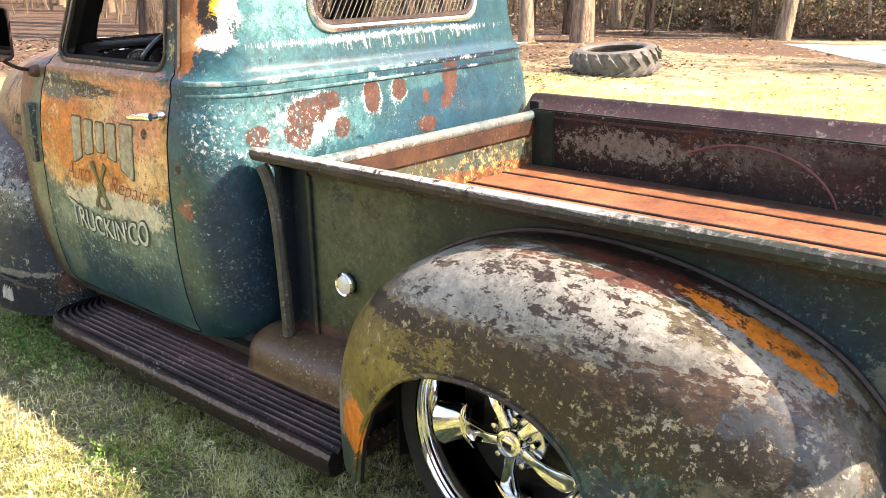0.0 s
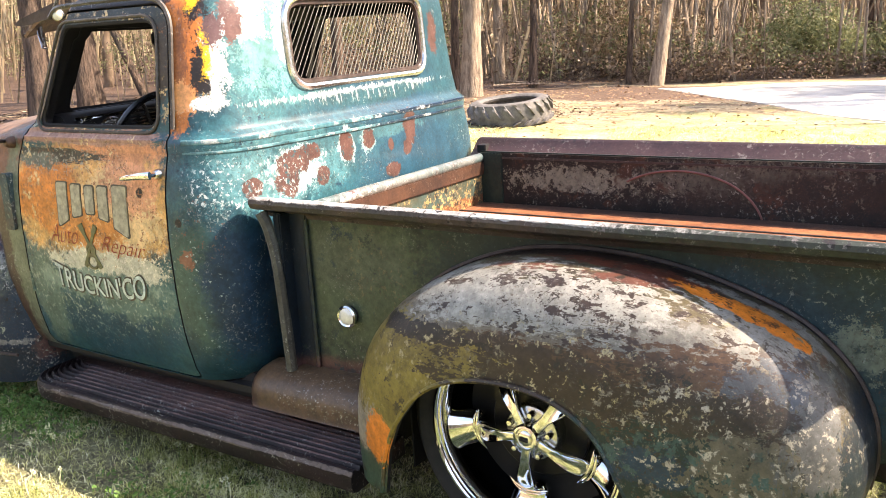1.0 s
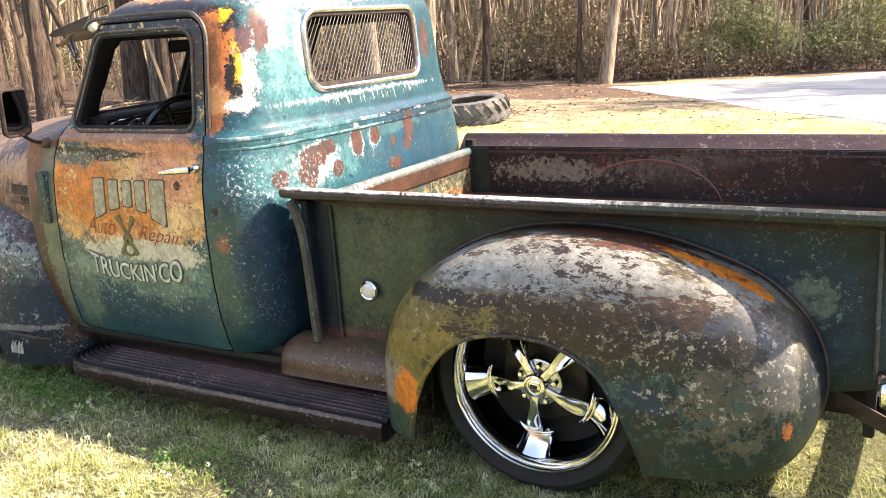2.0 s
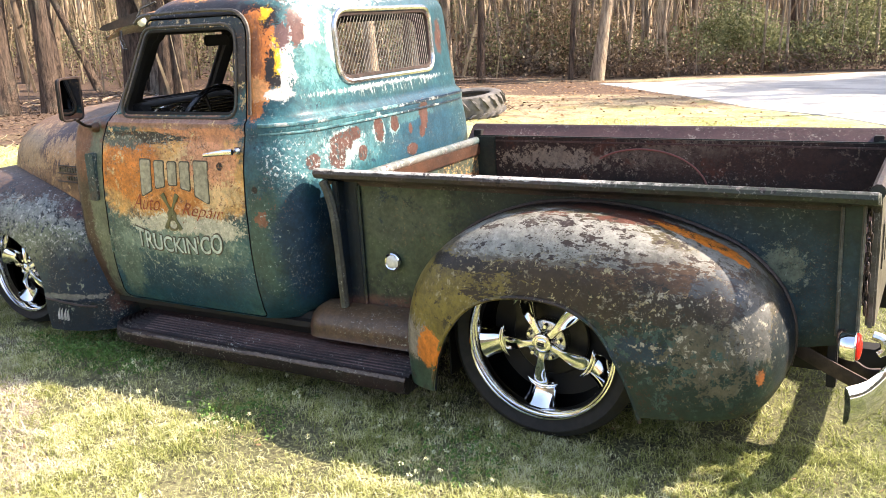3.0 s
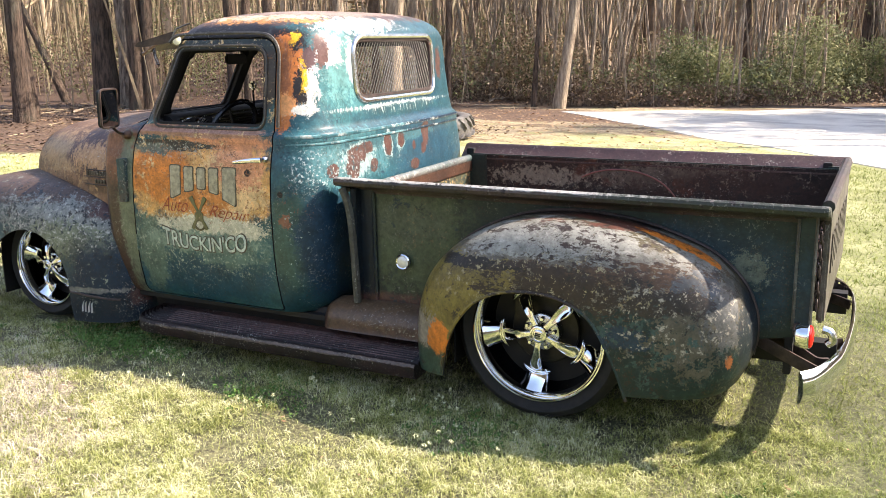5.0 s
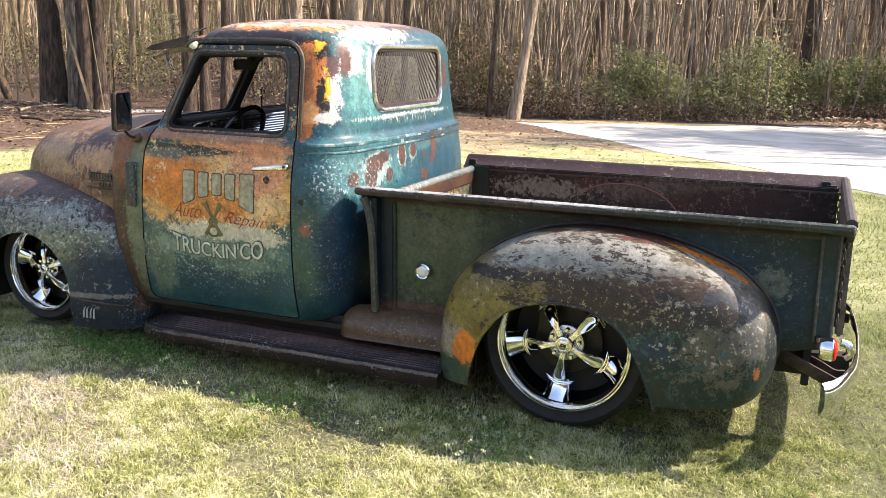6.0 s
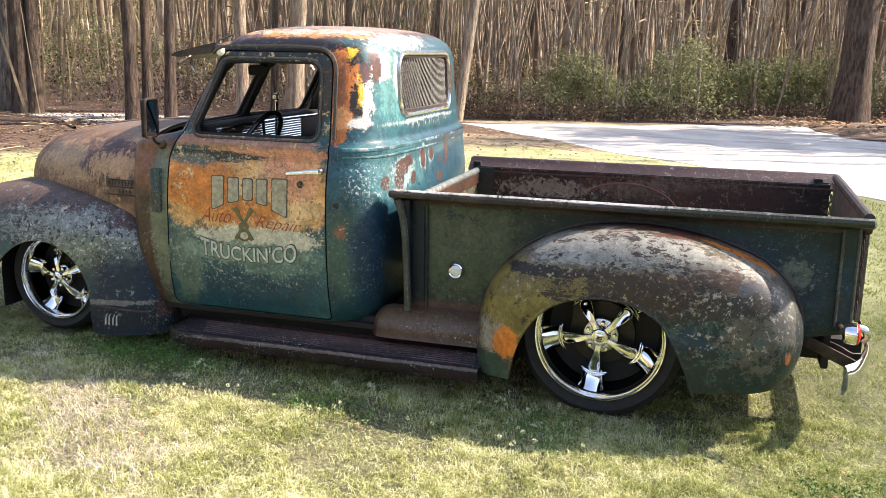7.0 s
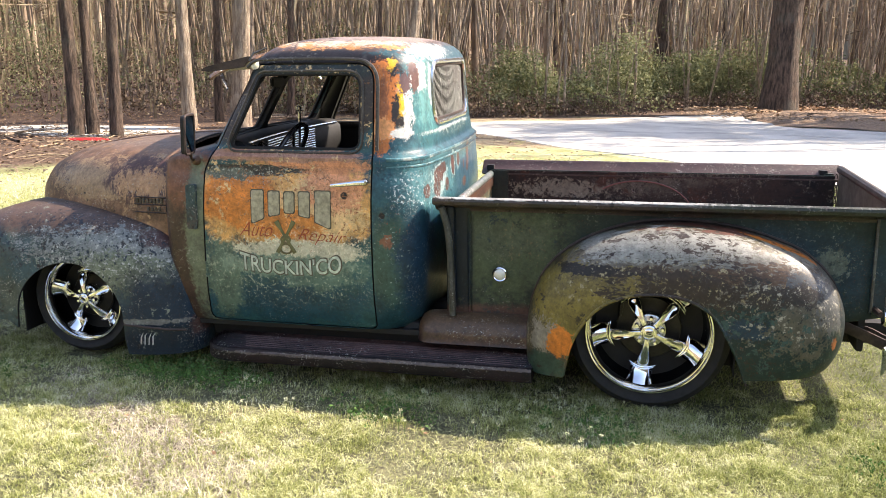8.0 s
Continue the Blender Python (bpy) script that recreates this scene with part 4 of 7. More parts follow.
# ---- cargo bed ----
seam_rust = plain("seam_rust", (0.15, 0.055, 0.045), 0.5)
bed = empty("cargo_bed", None, truck)
for s in (-1, 1):
    part("side_panel", prism([(-0.995, 0.31), (0.62, 0.31), (0.80, 0.385), (1.045, 0.43), (1.045, 0.89), (-0.995, 0.89)], "y", min(s * 0.636, s * 0.645), max(s * 0.636, s * 0.645)), paint_bed, bed, "" if s > 0 else "dark green bed side with chipped paint")
    part("inner_panel", box(-0.995, 1.045, min(s * 0.628, s * 0.635), max(s * 0.628, s * 0.635), 0.60, 0.885), bed_inside, bed)
    # flared top rail with a rolled outer edge
    profile = [(0.625, 0.868), (0.640, 0.872), (0.684, 0.938), (0.690, 0.946), (0.700, 0.948), (0.709, 0.941), (0.711, 0.928), (0.706, 0.912), (0.696, 0.905), (0.684, 0.908), (0.664, 0.893), (0.650, 0.875), (0.645, 0.860), (0.625, 0.860)]
    profile = [(0.645 + max(y - 0.645, 0) * 1.45 + min(y - 0.645, 0), z - 0.008 * (y > 0.66)) for y, z in profile]
    rows = [[(x, s * y, z) for y, z in profile] for x in (-1.053, -1.045, 0.0, 1.085, 1.093)]
    rows[0] = [(x, s * (0.69 + (abs(y) - 0.69) * 0.8), 0.905 + (z - 0.905) * 0.8) for x, y, z in rows[0]]
    rows[-1] = [(x, s * (0.69 + (abs(y) - 0.69) * 0.8), 0.905 + (z - 0.905) * 0.8) for x, y, z in rows[-1]]
    part("bed_rail", grid(rows, close_v=True, cap=True), rail_steel, bed, "" if s > 0 else "worn brown and green top rail")
    # square pockets at both ends of the rail: black blocks standing for their shaded holes
    for x in (-1.0, 0.985):
        part("stake_pocket", box(x - 0.022, x + 0.022, min(s * 0.645, s * 0.690), max(s * 0.645, s * 0.690), 0.882, 0.916, 0.003), black_steel, bed)
    # corner posts
    for x0, flare in ((-1.015, 0.02), (-0.955, 0.0)):
        pts = [(x0 + 0.004, s * 0.722, 0.890), (x0 + 0.022, s * 0.712, 0.83), (x0 + 0.040, s * 0.706, 0.70), (x0 + 0.054, s * 0.704, 0.352)]
        if flare:
            part("front_post", tube(smooth_line(pts, 5), 0.021, 8, flat=(1.0, 0.8)), post_steel, bed, "grey green bed corner post")
    part("post_web", box(-1.0, -0.885, min(s * 0.62, s * 0.655), max(s * 0.62, s * 0.655), 0.315, 0.885, 0.004), paint_bed, bed)
    part("post_flange", box(-0.985, -0.955, min(s * 0.65, s * 0.700), max(s * 0.65, s * 0.700), 0.345, 0.885, 0.004), paint_bed, bed)
    part("post_rib", tube([(-0.888, s * 0.650, 0.33), (-0.890, s * 0.650, 0.86)], 0.010, 6), paint_bed, bed)
    part("rear_post", box(0.978, 1.050, min(s * 0.63, s * 0.672), max(s * 0.63, s * 0.672), 0.44, 0.90, 0.010, 3), paint_bed, bed)
    part("post_rib", tube([(0.982, s * 0.672, 0.46), (0.980, s * 0.672, 0.89)], 0.007, 6), post_steel, bed)
    part("post_rib", tube([(1.046, s * 0.672, 0.46), (1.046, s * 0.672, 0.89)], 0.007, 6), post_steel, bed)
    # seam of the fender showing inside the box
    arc = [(-0.10 + 0.335 * math.cos(a), s * 0.626, 0.612 + 0.225 * math.sin(a)) for a in [math.pi * 0.72 * k / 24 for k in range(25)]]
    part("wheel_arch_seam", tube(arc, 0.0045, 6), seam_rust, bed)

front_panel = part("front_panel", box(-1.0, -0.988, -0.62, 0.62, 0.60, 0.848), front_panel_paint, bed, "bed front panel with ochre flecks over dull teal")
part("front_rail", tube([(-0.995, -0.635, 0.862), (-0.995, 0.635, 0.862)], 0.021, 12), front_rail_paint, bed, "front rail of the bed in chipped pale teal")
part("front_ledge", box(-0.988, -0.976, -0.625, 0.625, 0.790, 0.848, 0.003), ledge_rust, bed, "rust red ledge under the front rail")
for k in range(6):
    y0 = -0.627 + k * 0.209
    part("floor_plank", box(-0.985, 1.05, y0 + 0.004, y0 + 0.205, 0.644, 0.667 - 0.002 * (k % 2), 0.003), rust_plank, bed)
    if k:
        part("floor_strip", box(-0.985, 1.05, y0 - 0.008, y0 + 0.008, 0.656, 0.671, 0.002), dark_iron, bed)
part("bed_underside", box(-0.985, 1.045, -0.62, 0.62, 0.57, 0.642), black_steel, bed)

# tailgate with pressed bars where the maker's name stands
gate = part("tailgate", box(1.062, 1.092, -0.615, 0.615, 0.475, 0.915, 0.008), gate_paint, truck, "closed tailgate with pressed pale lettering bars")
part("gate_rail", tube([(1.078, -0.64, 0.925), (1.078, 0.64, 0.925)], 0.024, 10), rail_steel, gate)
for k in range(9):
    part("pressed_bar", box(1.090, 1.097, -0.50 + k * 0.115, -0.43 + k * 0.115, 0.64, 0.80, 0.004), gate_paint, gate)


def chain_link(m):
    pts = [(0, 0.009 * math.cos(a), 0.016 * math.sin(a) + (0.007 if math.sin(a) > 0 else -0.007)) for a in [k * math.tau / 14 for k in range(14)]]
    return moved(tube(pts, 0.0032, 6, True), m)


for s in (-1, 1):
    chain = empty("tailgate_chain", None, truck)
    for k in range(11):
        part("chain_link", chain_link(pose(1.062, s * 0.652, 0.875 - k * 0.032, 0, 0, 90 * (k % 2) + 20)), dark_iron, chain)


# ---- wheels ----
def build_wheel(name, x, far, lip, tyre, half_width, turn):
    s = 1 if far else -1
    wheel = empty(name, pose(x, s * (0.790 if x > -1 else 0.750), AXLE + (0.006 if x > -1 else 0.010), 0, turn, 180 if far else 0), truck)
    k = lip / 0.30
    # all lengths along y: the face looks to -y
    w0, w1 = -0.03, half_width * 2 - 0.03
    profile = [(lip * 0.97, w0 + 0.012), (lip + 0.006, w0 + 0.004), (lip + 0.022, w0 - 0.004), (lip + (tyre - lip) * 0.55, w0 - 0.010), (tyre - 0.020, w0 + 0.002), (tyre - 0.006, w0 + 0.018), (tyre, w0 + 0.042), (tyre, w1 - 0.042), (tyre - 0.006, w1 - 0.018), (tyre - 0.020, w1), (lip + 0.02, w1), (lip * 0.95, w1 - 0.02)]
    part("tyre", lathe(profile, 72, "y", True), tyre_rubber, wheel, "low black tyre")
    rim = [(lip * 0.905, w0 + 0.046), (lip * 0.912, w0 + 0.020), (lip * 0.922, w0 + 0.010), (lip * 0.936, w0 + 0.003), (lip * 0.950, w0 + 0.004), (lip * 0.957, w0 - 0.003), (lip * 0.975, w0 - 0.009), (lip * 0.993, w0 - 0.009), (lip * 1.006, w0 - 0.002), (lip * 1.0, w0 + 0.012)]
    part("rim_lip", lathe(rim, 72), chrome, wheel, "polished chrome rim lip")
    part("rim_barrel", lathe([(lip * 0.905, w0 + 0.046), (lip * 0.890, w0 + 0.080), (lip * 0.87, w0 + 0.13), (lip * 0.86, w1 - 0.02)], 64), shaded_chrome, wheel, "mirrored inside of the rim, coloured dark for its shade")
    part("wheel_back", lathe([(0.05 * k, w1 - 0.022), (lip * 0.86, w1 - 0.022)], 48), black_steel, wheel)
    part("brake_disc", lathe([(0.03 * k, 0.066), (0.150 * k, 0.066), (0.154 * k, 0.070), (0.154 * k, 0.080)], 48), disc_iron, wheel, "brake disc coloured dark for the shade behind the spokes")
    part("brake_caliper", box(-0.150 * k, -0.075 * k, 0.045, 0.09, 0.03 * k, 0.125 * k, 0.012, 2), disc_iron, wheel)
    part("hub_plate", lathe([(0.0, 0.014), (0.070 * k, 0.014), (0.080 * k, 0.018), (0.084 * k, 0.026), (0.084 * k, 0.066)], 40), aged_chrome, wheel)
    part("centre_cap", lathe([(0.0, -0.028), (0.017 * k, -0.027), (0.022 * k, -0.024), (0.0235 * k, -0.019), (0.028 * k, -0.019), (0.031 * k, -0.025), (0.037 * k, -0.023), (0.041 * k, -0.014), (0.043 * k, 0.0), (0.050 * k, 0.016)], 36), chrome, wheel)
    for j in range(2):
        part("cap_mark", box(-0.013 * k, 0.013 * k, -0.0302, -0.0265, (-0.006 + j * 0.008) * k, (-0.001 + j * 0.008) * k), black_steel, wheel)
    # five spokes: a scooped tongue, a horned collar across its end, and a drum-shaped foot that runs back to the rim
    tongue = [(0.030, 0.017, -0.014, 0.030, 0.0), (0.055, 0.0165, -0.015, 0.032, 0.001), (0.080, 0.0155, -0.015, 0.034, 0.004), (0.105, 0.0215, -0.013, 0.034, 0.008), (0.130, 0.0265, -0.009, 0.033, 0.011), (0.150, 0.0300, 0.000, 0.030, 0.011), (0.166, 0.0310, 0.008, 0.026, 0.007), (0.178, 0.0260, 0.015, 0.020, 0.002), (0.186, 0.011, 0.022, 0.012, 0.0)]
    foot = [(0.180, 0.038, 0.032), (0.194, 0.049, 0.032), (0.210, 0.052, 0.029), (0.226, 0.053, 0.023), (0.242, 0.055, 0.014), (0.257, 0.060, 0.004), (0.270, 0.068, -0.006)]
    for j in range(5):
        m = pose(0, 0, 0, 0, j * 72 + 36, 0)
        rows = []
        for r, w, face, thick, scoop in tongue:
            row = []
            for q in range(24):
                a = q * math.tau / 24
                c, sn = math.cos(a), math.sin(a)
                hollow = scoop * max(0.0, 1 - (abs(c) / 0.72) ** 2) if sn > 0 else 0.0
                row.append((w * k * math.copysign(abs(c) ** 0.85, c), face + hollow + thick * 0.5 * (1 - math.copysign(abs(sn) ** 0.7, sn)), r * k))
            rows.append(row)
        spoke = part("spoke", moved(grid(rows, close_v=True, cap=True), m), chrome, wheel, "", 50)
        rows = []
        for r, w, face in foot:
            front = [(w * k * u, face + 0.024 * abs(u) ** 2.2, r * k) for u in (-1, -0.92, -0.75, -0.5, -0.25, 0, 0.25, 0.5, 0.75, 0.92, 1)]
            rows.append(front + [(w * k * u, face + 0.040, r * k - 0.004) for u in (1, 0.5, 0, -0.5, -1)])
        part("spoke_foot", moved(grid(rows, close_v=True, cap=True), m), chrome, spoke, "", 40)
        for lift, spread, thick in ((0.0, 0.063, 0.0055), (0.011, 0.057, 0.0045)):
            line, size = [], []
            for q in range(17):
                u = q / 8 - 1
                line.append((spread * u * k, 0.026 + 0.2 * lift + 0.008 * abs(u) ** 2, (0.190 + lift - 0.016 * abs(u) ** 1.7) * k))
                size.append(thick * (1.0 - 0.85 * abs(u) ** 4))
            part("spoke_collar", moved(tube(line, size, 8), m), chrome, spoke)
        part("lug_nut", moved(lathe([(0.0, -0.010), (0.007, -0.009), (0.0095, -0.002), (0.0095, 0.02)], 12), m @ pose(0.038 * k, 0, 0.052 * k)), chrome, wheel)
    return wheel


for far in (False, True):
    build_wheel("rear_wheel", HUB_R, far, 0.287, 0.366, 0.083, 8.0)
    build_wheel("front_wheel", HUB_F, far, 0.226, 0.296, 0.090, 30.0)

# ---- running gear, dark, and put in to block light below the body ----
chassis = empty("chassis", None, truck)
for s in (-1, 1):
    part("frame_rail", box(-3.5, 1.08, min(s * 0.36, s * 0.43), max(s * 0.36, s * 0.43), 0.24, 0.34), black_steel, chassis)
part("rear_axle", tube([(0, -0.62, AXLE), (0, 0.62, AXLE)], 0.045, 10), black_steel, chassis)
# two unseen boxes added to keep the sun from reaching under the tail
part("rear_sill", box(0.90, 0.93, -0.60, 0.60, 0.25, 0.47, 0.004), black_steel, chassis)
part("fuel_tank", box(0.36, 0.88, -0.44, 0.44, 0.24, 0.42, 0.04, 3), black_steel, chassis)
part("floor_pan", box(-2.45, -1.08, -0.74, 0.74, 0.25, 0.275), black_steel, chassis)
part("differential", moved(lathe([(0.0, -0.12), (0.08, -0.09), (0.12, 0.0), (0.08, 0.09), (0.0, 0.12)], 20), pose(0, 0, AXLE)), black_steel, chassis)
part("engine_block", box(-3.3, -2.45, -0.30, 0.30, 0.30, 0.80, 0.03), black_steel, chassis)

# ---- fuel filler, handle, mirror, vent, visor, marker lamp ----
cap = empty("fuel_filler", None, truck)
part("neck", moved(lathe([(0.031, 0.02), (0.031, -0.017), (0.027, -0.020)], 28), pose(-0.737, -0.645, 0.557)), black_steel, cap)
part("cap_ring", moved(lathe([(0.033, -0.012), (0.037, -0.016), (0.037, -0.024), (0.032, -0.029), (0.027, -0.026)], 32), pose(-0.737, -0.645, 0.557)), chrome, cap, "chrome cap ring")
part("cap_face", moved(lathe([(0.0, -0.032), (0.016, -0.031), (0.024, -0.028), (0.029, -0.024)], 32), pose(-0.737, -0.645, 0.557)), cap_face, cap, "pale frosted cap face")

handle = empty("door_handle", None, near_door)
part("escutcheon", moved(lathe([(0.0, -0.012), (0.012, -0.010), (0.018, 0.0), (0.018, 0.012)], 20), pose(-1.352, -0.832, 1.018)), aged_chrome, handle)
line = smooth_line([(-1.340, -0.872, 1.020), (-1.37, -0.877, 1.019), (-1.42, -0.876, 1.013), (-1.47, -0.868, 1.006), (-1.512, -0.857, 1.000)], 4)
part("lever", tube(line, [0.011 - 0.0045 * i / (len(line) - 1) for i in range(len(line))], 10, flat=(0.8, 1.2)), chrome, handle, "chrome door lever")
part("stem", tube([(-1.352, -0.832, 1.018), (-1.352, -0.874, 1.019)], 0.009, 10), chrome, handle)

mirror = empty("side_mirror", None, truck)
outline = rounded([(-0.062, -0.090), (0.062, -0.090), (0.062, 0.090), (-0.062, 0.090)], 0.022, 5)
mm = pose(-2.172, -0.945, 1.243, 0, 2, 8)
part("mirror_back", moved(prism(outline, "x", -0.016, 0.004), mm), black_steel, mirror)
# glass coloured dark in place of the dark trees it would mirror
part("mirror_glass", moved(prism(grown(outline, -0.006), "x", 0.003, 0.006), mm), plain("darkened_mirror", (0.30, 0.29, 0.28), 0.03, 1.0, 0.02, 10, 0.0), mirror, "mirror glass")
part("mirror_rim", moved(tube([(0.004, y, z) for y, z in outline], 0.006, 6, True), mm), dark_iron, mirror)
part("mirror_arm", tube(smooth_line([(-2.180, -0.938, 1.17), (-2.19, -0.91, 1.145), (-2.215, -0.85, 1.115), (-2.225, -0.80, 1.105)], 4), 0.007, 8), dark_iron, mirror)
part("mirror_foot", moved(lathe([(0.0, -0.02), (0.014, -0.016), (0.022, 0.0), (0.024, 0.02)], 16), pose(-2.225, -0.80, 1.10)), paint_hood, mirror)

vent = prism(rounded([(-2.272, 0.765), (-2.220, 0.765), (-2.220, 0.985), (-2.268, 0.985)], 0.012, 4), "y", -0.838, -0.80)
part("cowl_vent", vent, paint_front_fender, truck, "grey green cowl vent flap")

visor = empty("sun_visor", None, truck)
rows = []
for k in range(25):
    y = -0.70 + 1.40 * k / 24
    u = abs(y) / 0.70
    xb, zb = -1.93 - 0.095 * (1 - u), 1.585 + 0.035 * (1 - u ** 4)
    reach = 0.285 * (1 - 0.16 * u ** 4)
    rows.append([(xb - reach * t, y, zb - 0.045 * t - 0.05 * t * t) for t in [j / 8 for j in range(9)]])
part("visor_sheet", shell(grid(rows), 0.010), paint_hood, visor, "dark weathered visor above the windshield", 50)
part("visor_edge", tube([row[-1] for row in rows], 0.008, 6), dark_iron, visor)
for s in (-1, 1):
    part("visor_brace", tube([(-2.125, s * 0.66, 1.540), (-2.118, s * 0.665, 1.49), (-2.090, s * 0.675, 1.44)], 0.010, 6, flat=(1.3, 0.5)), aged_chrome, visor, "pale metal visor brace")
    part("visor_strap", tube([(-1.88, s * 0.66, 1.635), (-1.935, s * 0.695, 1.61), (-1.955, s * 0.705, 1.575)], 0.009, 6, flat=(1.4, 0.5)), post_steel, visor)
for s in (-1, 1):
    gusset = rounded([(-1.945, 1.60), (-2.185, 1.548), (-2.22, 1.530), (-2.17, 1.524), (-1.985, 1.545)], 0.008, 3)
    part("visor_side", prism(gusset, "y", min(s * 0.690, s * 0.702), max(s * 0.690, s * 0.702)), dark_iron, visor)
marker = empty("marker_lamp", None, truck)
part("lamp_cup", moved(lathe([(0.0, 0.024), (0.016, 0.020), (0.021, 0.0), (0.022, -0.010), (0.019, -0.012)], 24), pose(-1.925, -0.708, 1.553, 0, 0, 35)), aged_chrome, marker)
part("lamp_lens", moved(lathe([(0.0, -0.018), (0.011, -0.016), (0.019, -0.010)], 24), pose(-1.925, -0.708, 1.553, 0, 0, 35)), lamp_glass, marker, "pale round lens")
part("door_hinge", tube([(-2.19, -0.815, 0.52), (-2.19, -0.815, 0.60)], 0.010, 8), paint_door, truck)


def hood_side(x, z, off=0.0):
    xs = [h[0] for h in HOOD][::-1]
    hw, zt = (float(np.interp(x, xs, [h[i] for h in HOOD][::-1])) for i in (1, 2))
    c = min(max((z - 0.66) / (zt - 0.66), 0), 1) ** (1 / 0.52)
    return Vector((x, -(hw * math.sqrt(max(1 - c * c, 0)) ** 0.62 + off), z))


# maker's plate on the hood side: a bar of plain blocks over a shorter one
badge = empty("hood_badge", None, hood)
for k in range(8):
    x = -2.615 + k * 0.021
    p, q = hood_side(x, 0.868), hood_side(x, 0.892)
    part("badge_block", join(box(x, x + 0.015, p.y - 0.006, p.y + 0.01, 0.868, 0.892, 0.002)), frame_steel, badge)
for k in range(4):
    x = -2.545 + k * 0.022
    p = hood_side(x, 0.838)
    part("badge_block", join(box(x, x + 0.014, p.y - 0.006, p.y + 0.01, 0.830, 0.850, 0.002)), frame_steel, badge)
for z in (0.862, 0.898, 0.822):
    part("badge_bar", tube([hood_side(-2.625 + 0.19 * k / 6, z, 0.003) for k in range(7)], 0.0035, 6), dark_iron, badge)

# ---- tail: lamp, bumper and its arms ----
tail = empty("tail_lamp", None, truck)
tm = pose(0, -0.79, 0.474)
part("lamp_bucket", moved(lathe([(0.0, 1.003), (0.034, 1.004), (0.040, 1.010), (0.044, 1.030), (0.046, 1.052), (0.043, 1.056)], 32, "x"), tm), chrome, tail, "chrome lamp bucket")
part("lamp_lens", moved(lathe([(0.043, 1.052), (0.043, 1.060), (0.037, 1.067), (0.018, 1.072), (0.0, 1.073)], 32, "x"), tm), red_lens, tail, "red tail lens")
part("lamp_arm", tube([(1.00, -0.64, 0.474), (1.00, -0.70, 0.474), (1.005, -0.76, 0.474)], 0.014, 8), dark_iron, tail)
bumper = empty("rear_bumper", None, truck)
spine = smooth_line([(1.030, -0.760, 0.296), (1.085, -0.69, 0.298), (1.13, -0.56, 0.302), (1.165, -0.38, 0.305), (1.18, 0.0, 0.306), (1.165, 0.38, 0.305), (1.13, 0.56, 0.302), (1.085, 0.68, 0.300), (1.045, 0.735, 0.300)], 6)
section = [(u, v * 1.15 - 0.034) for u, v in [(0.000, -0.056), (0.010, -0.050), (0.020, -0.030), (0.024, 0.0), (0.020, 0.030), (0.010, 0.050), (0.0, 0.056), (-0.006, 0.050), (-0.002, 0.0), (-0.006, -0.050)]]
rows = []
for i, p in enumerate(spine):
    a, b = spine[max(i - 1, 0)], spine[min(i + 1, len(spine) - 1)]
    d = (b - a).normalized()
    out = Vector((d.y, -d.x, 0))
    rows.append([p + out * u + Vector((0, 0, v)) for u, v in section])
part("bumper_bar", grid(rows, close_v=True, cap=True), chrome, bumper, "curved chrome bumper bar", 50)
for s in (-1, 1):
    part("bumper_arm", tube(smooth_line([(0.85, s * 0.42, 0.34), (1.0, s * 0.55, 0.335), (1.07, s * 0.58, 0.31), (1.115, s * 0.56, 0.305)], 4), 0.022, 6, flat=(0.35, 1.2)), dark_iron, bumper)
    part("bumper_brace", tube(smooth_line([(0.80, s * 0.60, 0.40), (0.92, s * 0.655, 0.365), (1.02, s * 0.665, 0.325), (1.075, s * 0.660, 0.300)], 4), 0.024, 6, flat=(0.25, 1.2)), dark_iron, bumper)
    part("bumper_arm", tube([(0.95, s * 0.40, 0.32), (1.08, s * 0.36, 0.31), (1.155, s * 0.30, 0.305)], 0.022, 6, flat=(0.35, 1.2)), dark_iron, bumper)
part("hitch_hook", tube(smooth_line([(1.09, -0.60, 0.45), (1.12, -0.60, 0.44), (1.13, -0.60, 0.41), (1.11, -0.60, 0.39)], 4), 0.016, 8), aged_chrome, bumper)

# the box, the tail and the rear fenders end closer behind the axle
def tuck(ob, share):
    for v in ob.data.vertices:
        if v.co.x > 0.1:
            v.co.x = 0.1 + (v.co.x - 0.1) * share


for root, share in ((bed, 0.942), (gate, 0.942), (tail, 0.942), (bumper, 0.942), (near_rear_fender, 0.945), (far_rear_fender, 0.945)):
    for ob in [root, *root.children_recursive]:
        if ob.type == "MESH":
            tuck(ob, share)
for root in [ob for ob in truck.children if ob.name.startswith("tailgate_chain")]:
    for ob in root.children:
        tuck(ob, 0.942)

# ---- inside the cab ----
skin = BVHTree.FromBMesh(cab_solid())


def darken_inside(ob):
    """Everything more than a sheet's depth below the outer skin is near black, for the shade inside."""
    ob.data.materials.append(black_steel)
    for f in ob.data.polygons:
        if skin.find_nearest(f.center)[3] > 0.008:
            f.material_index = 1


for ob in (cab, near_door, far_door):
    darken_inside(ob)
rows = []
for k in range(17):
    y = -0.70 + 1.40 * k / 16
    bow = 0.06 * (1 - (y / 0.7) ** 2)
    rows.append([(-2.16 - bow, y, 1.185), (-2.08 - bow, y, 1.195), (-2.02 - bow, y, 1.185), (-1.985 - bow, y, 1.15), (-1.98 - bow, y, 1.05), (-2.02 - bow, y, 0.95), (-2.16 - bow, y, 0.95)])
dash = part("dashboard", grid(rows, close_v=True, cap=True), black_steel, truck, "dark dashboard with bright ribbed trim", 50)
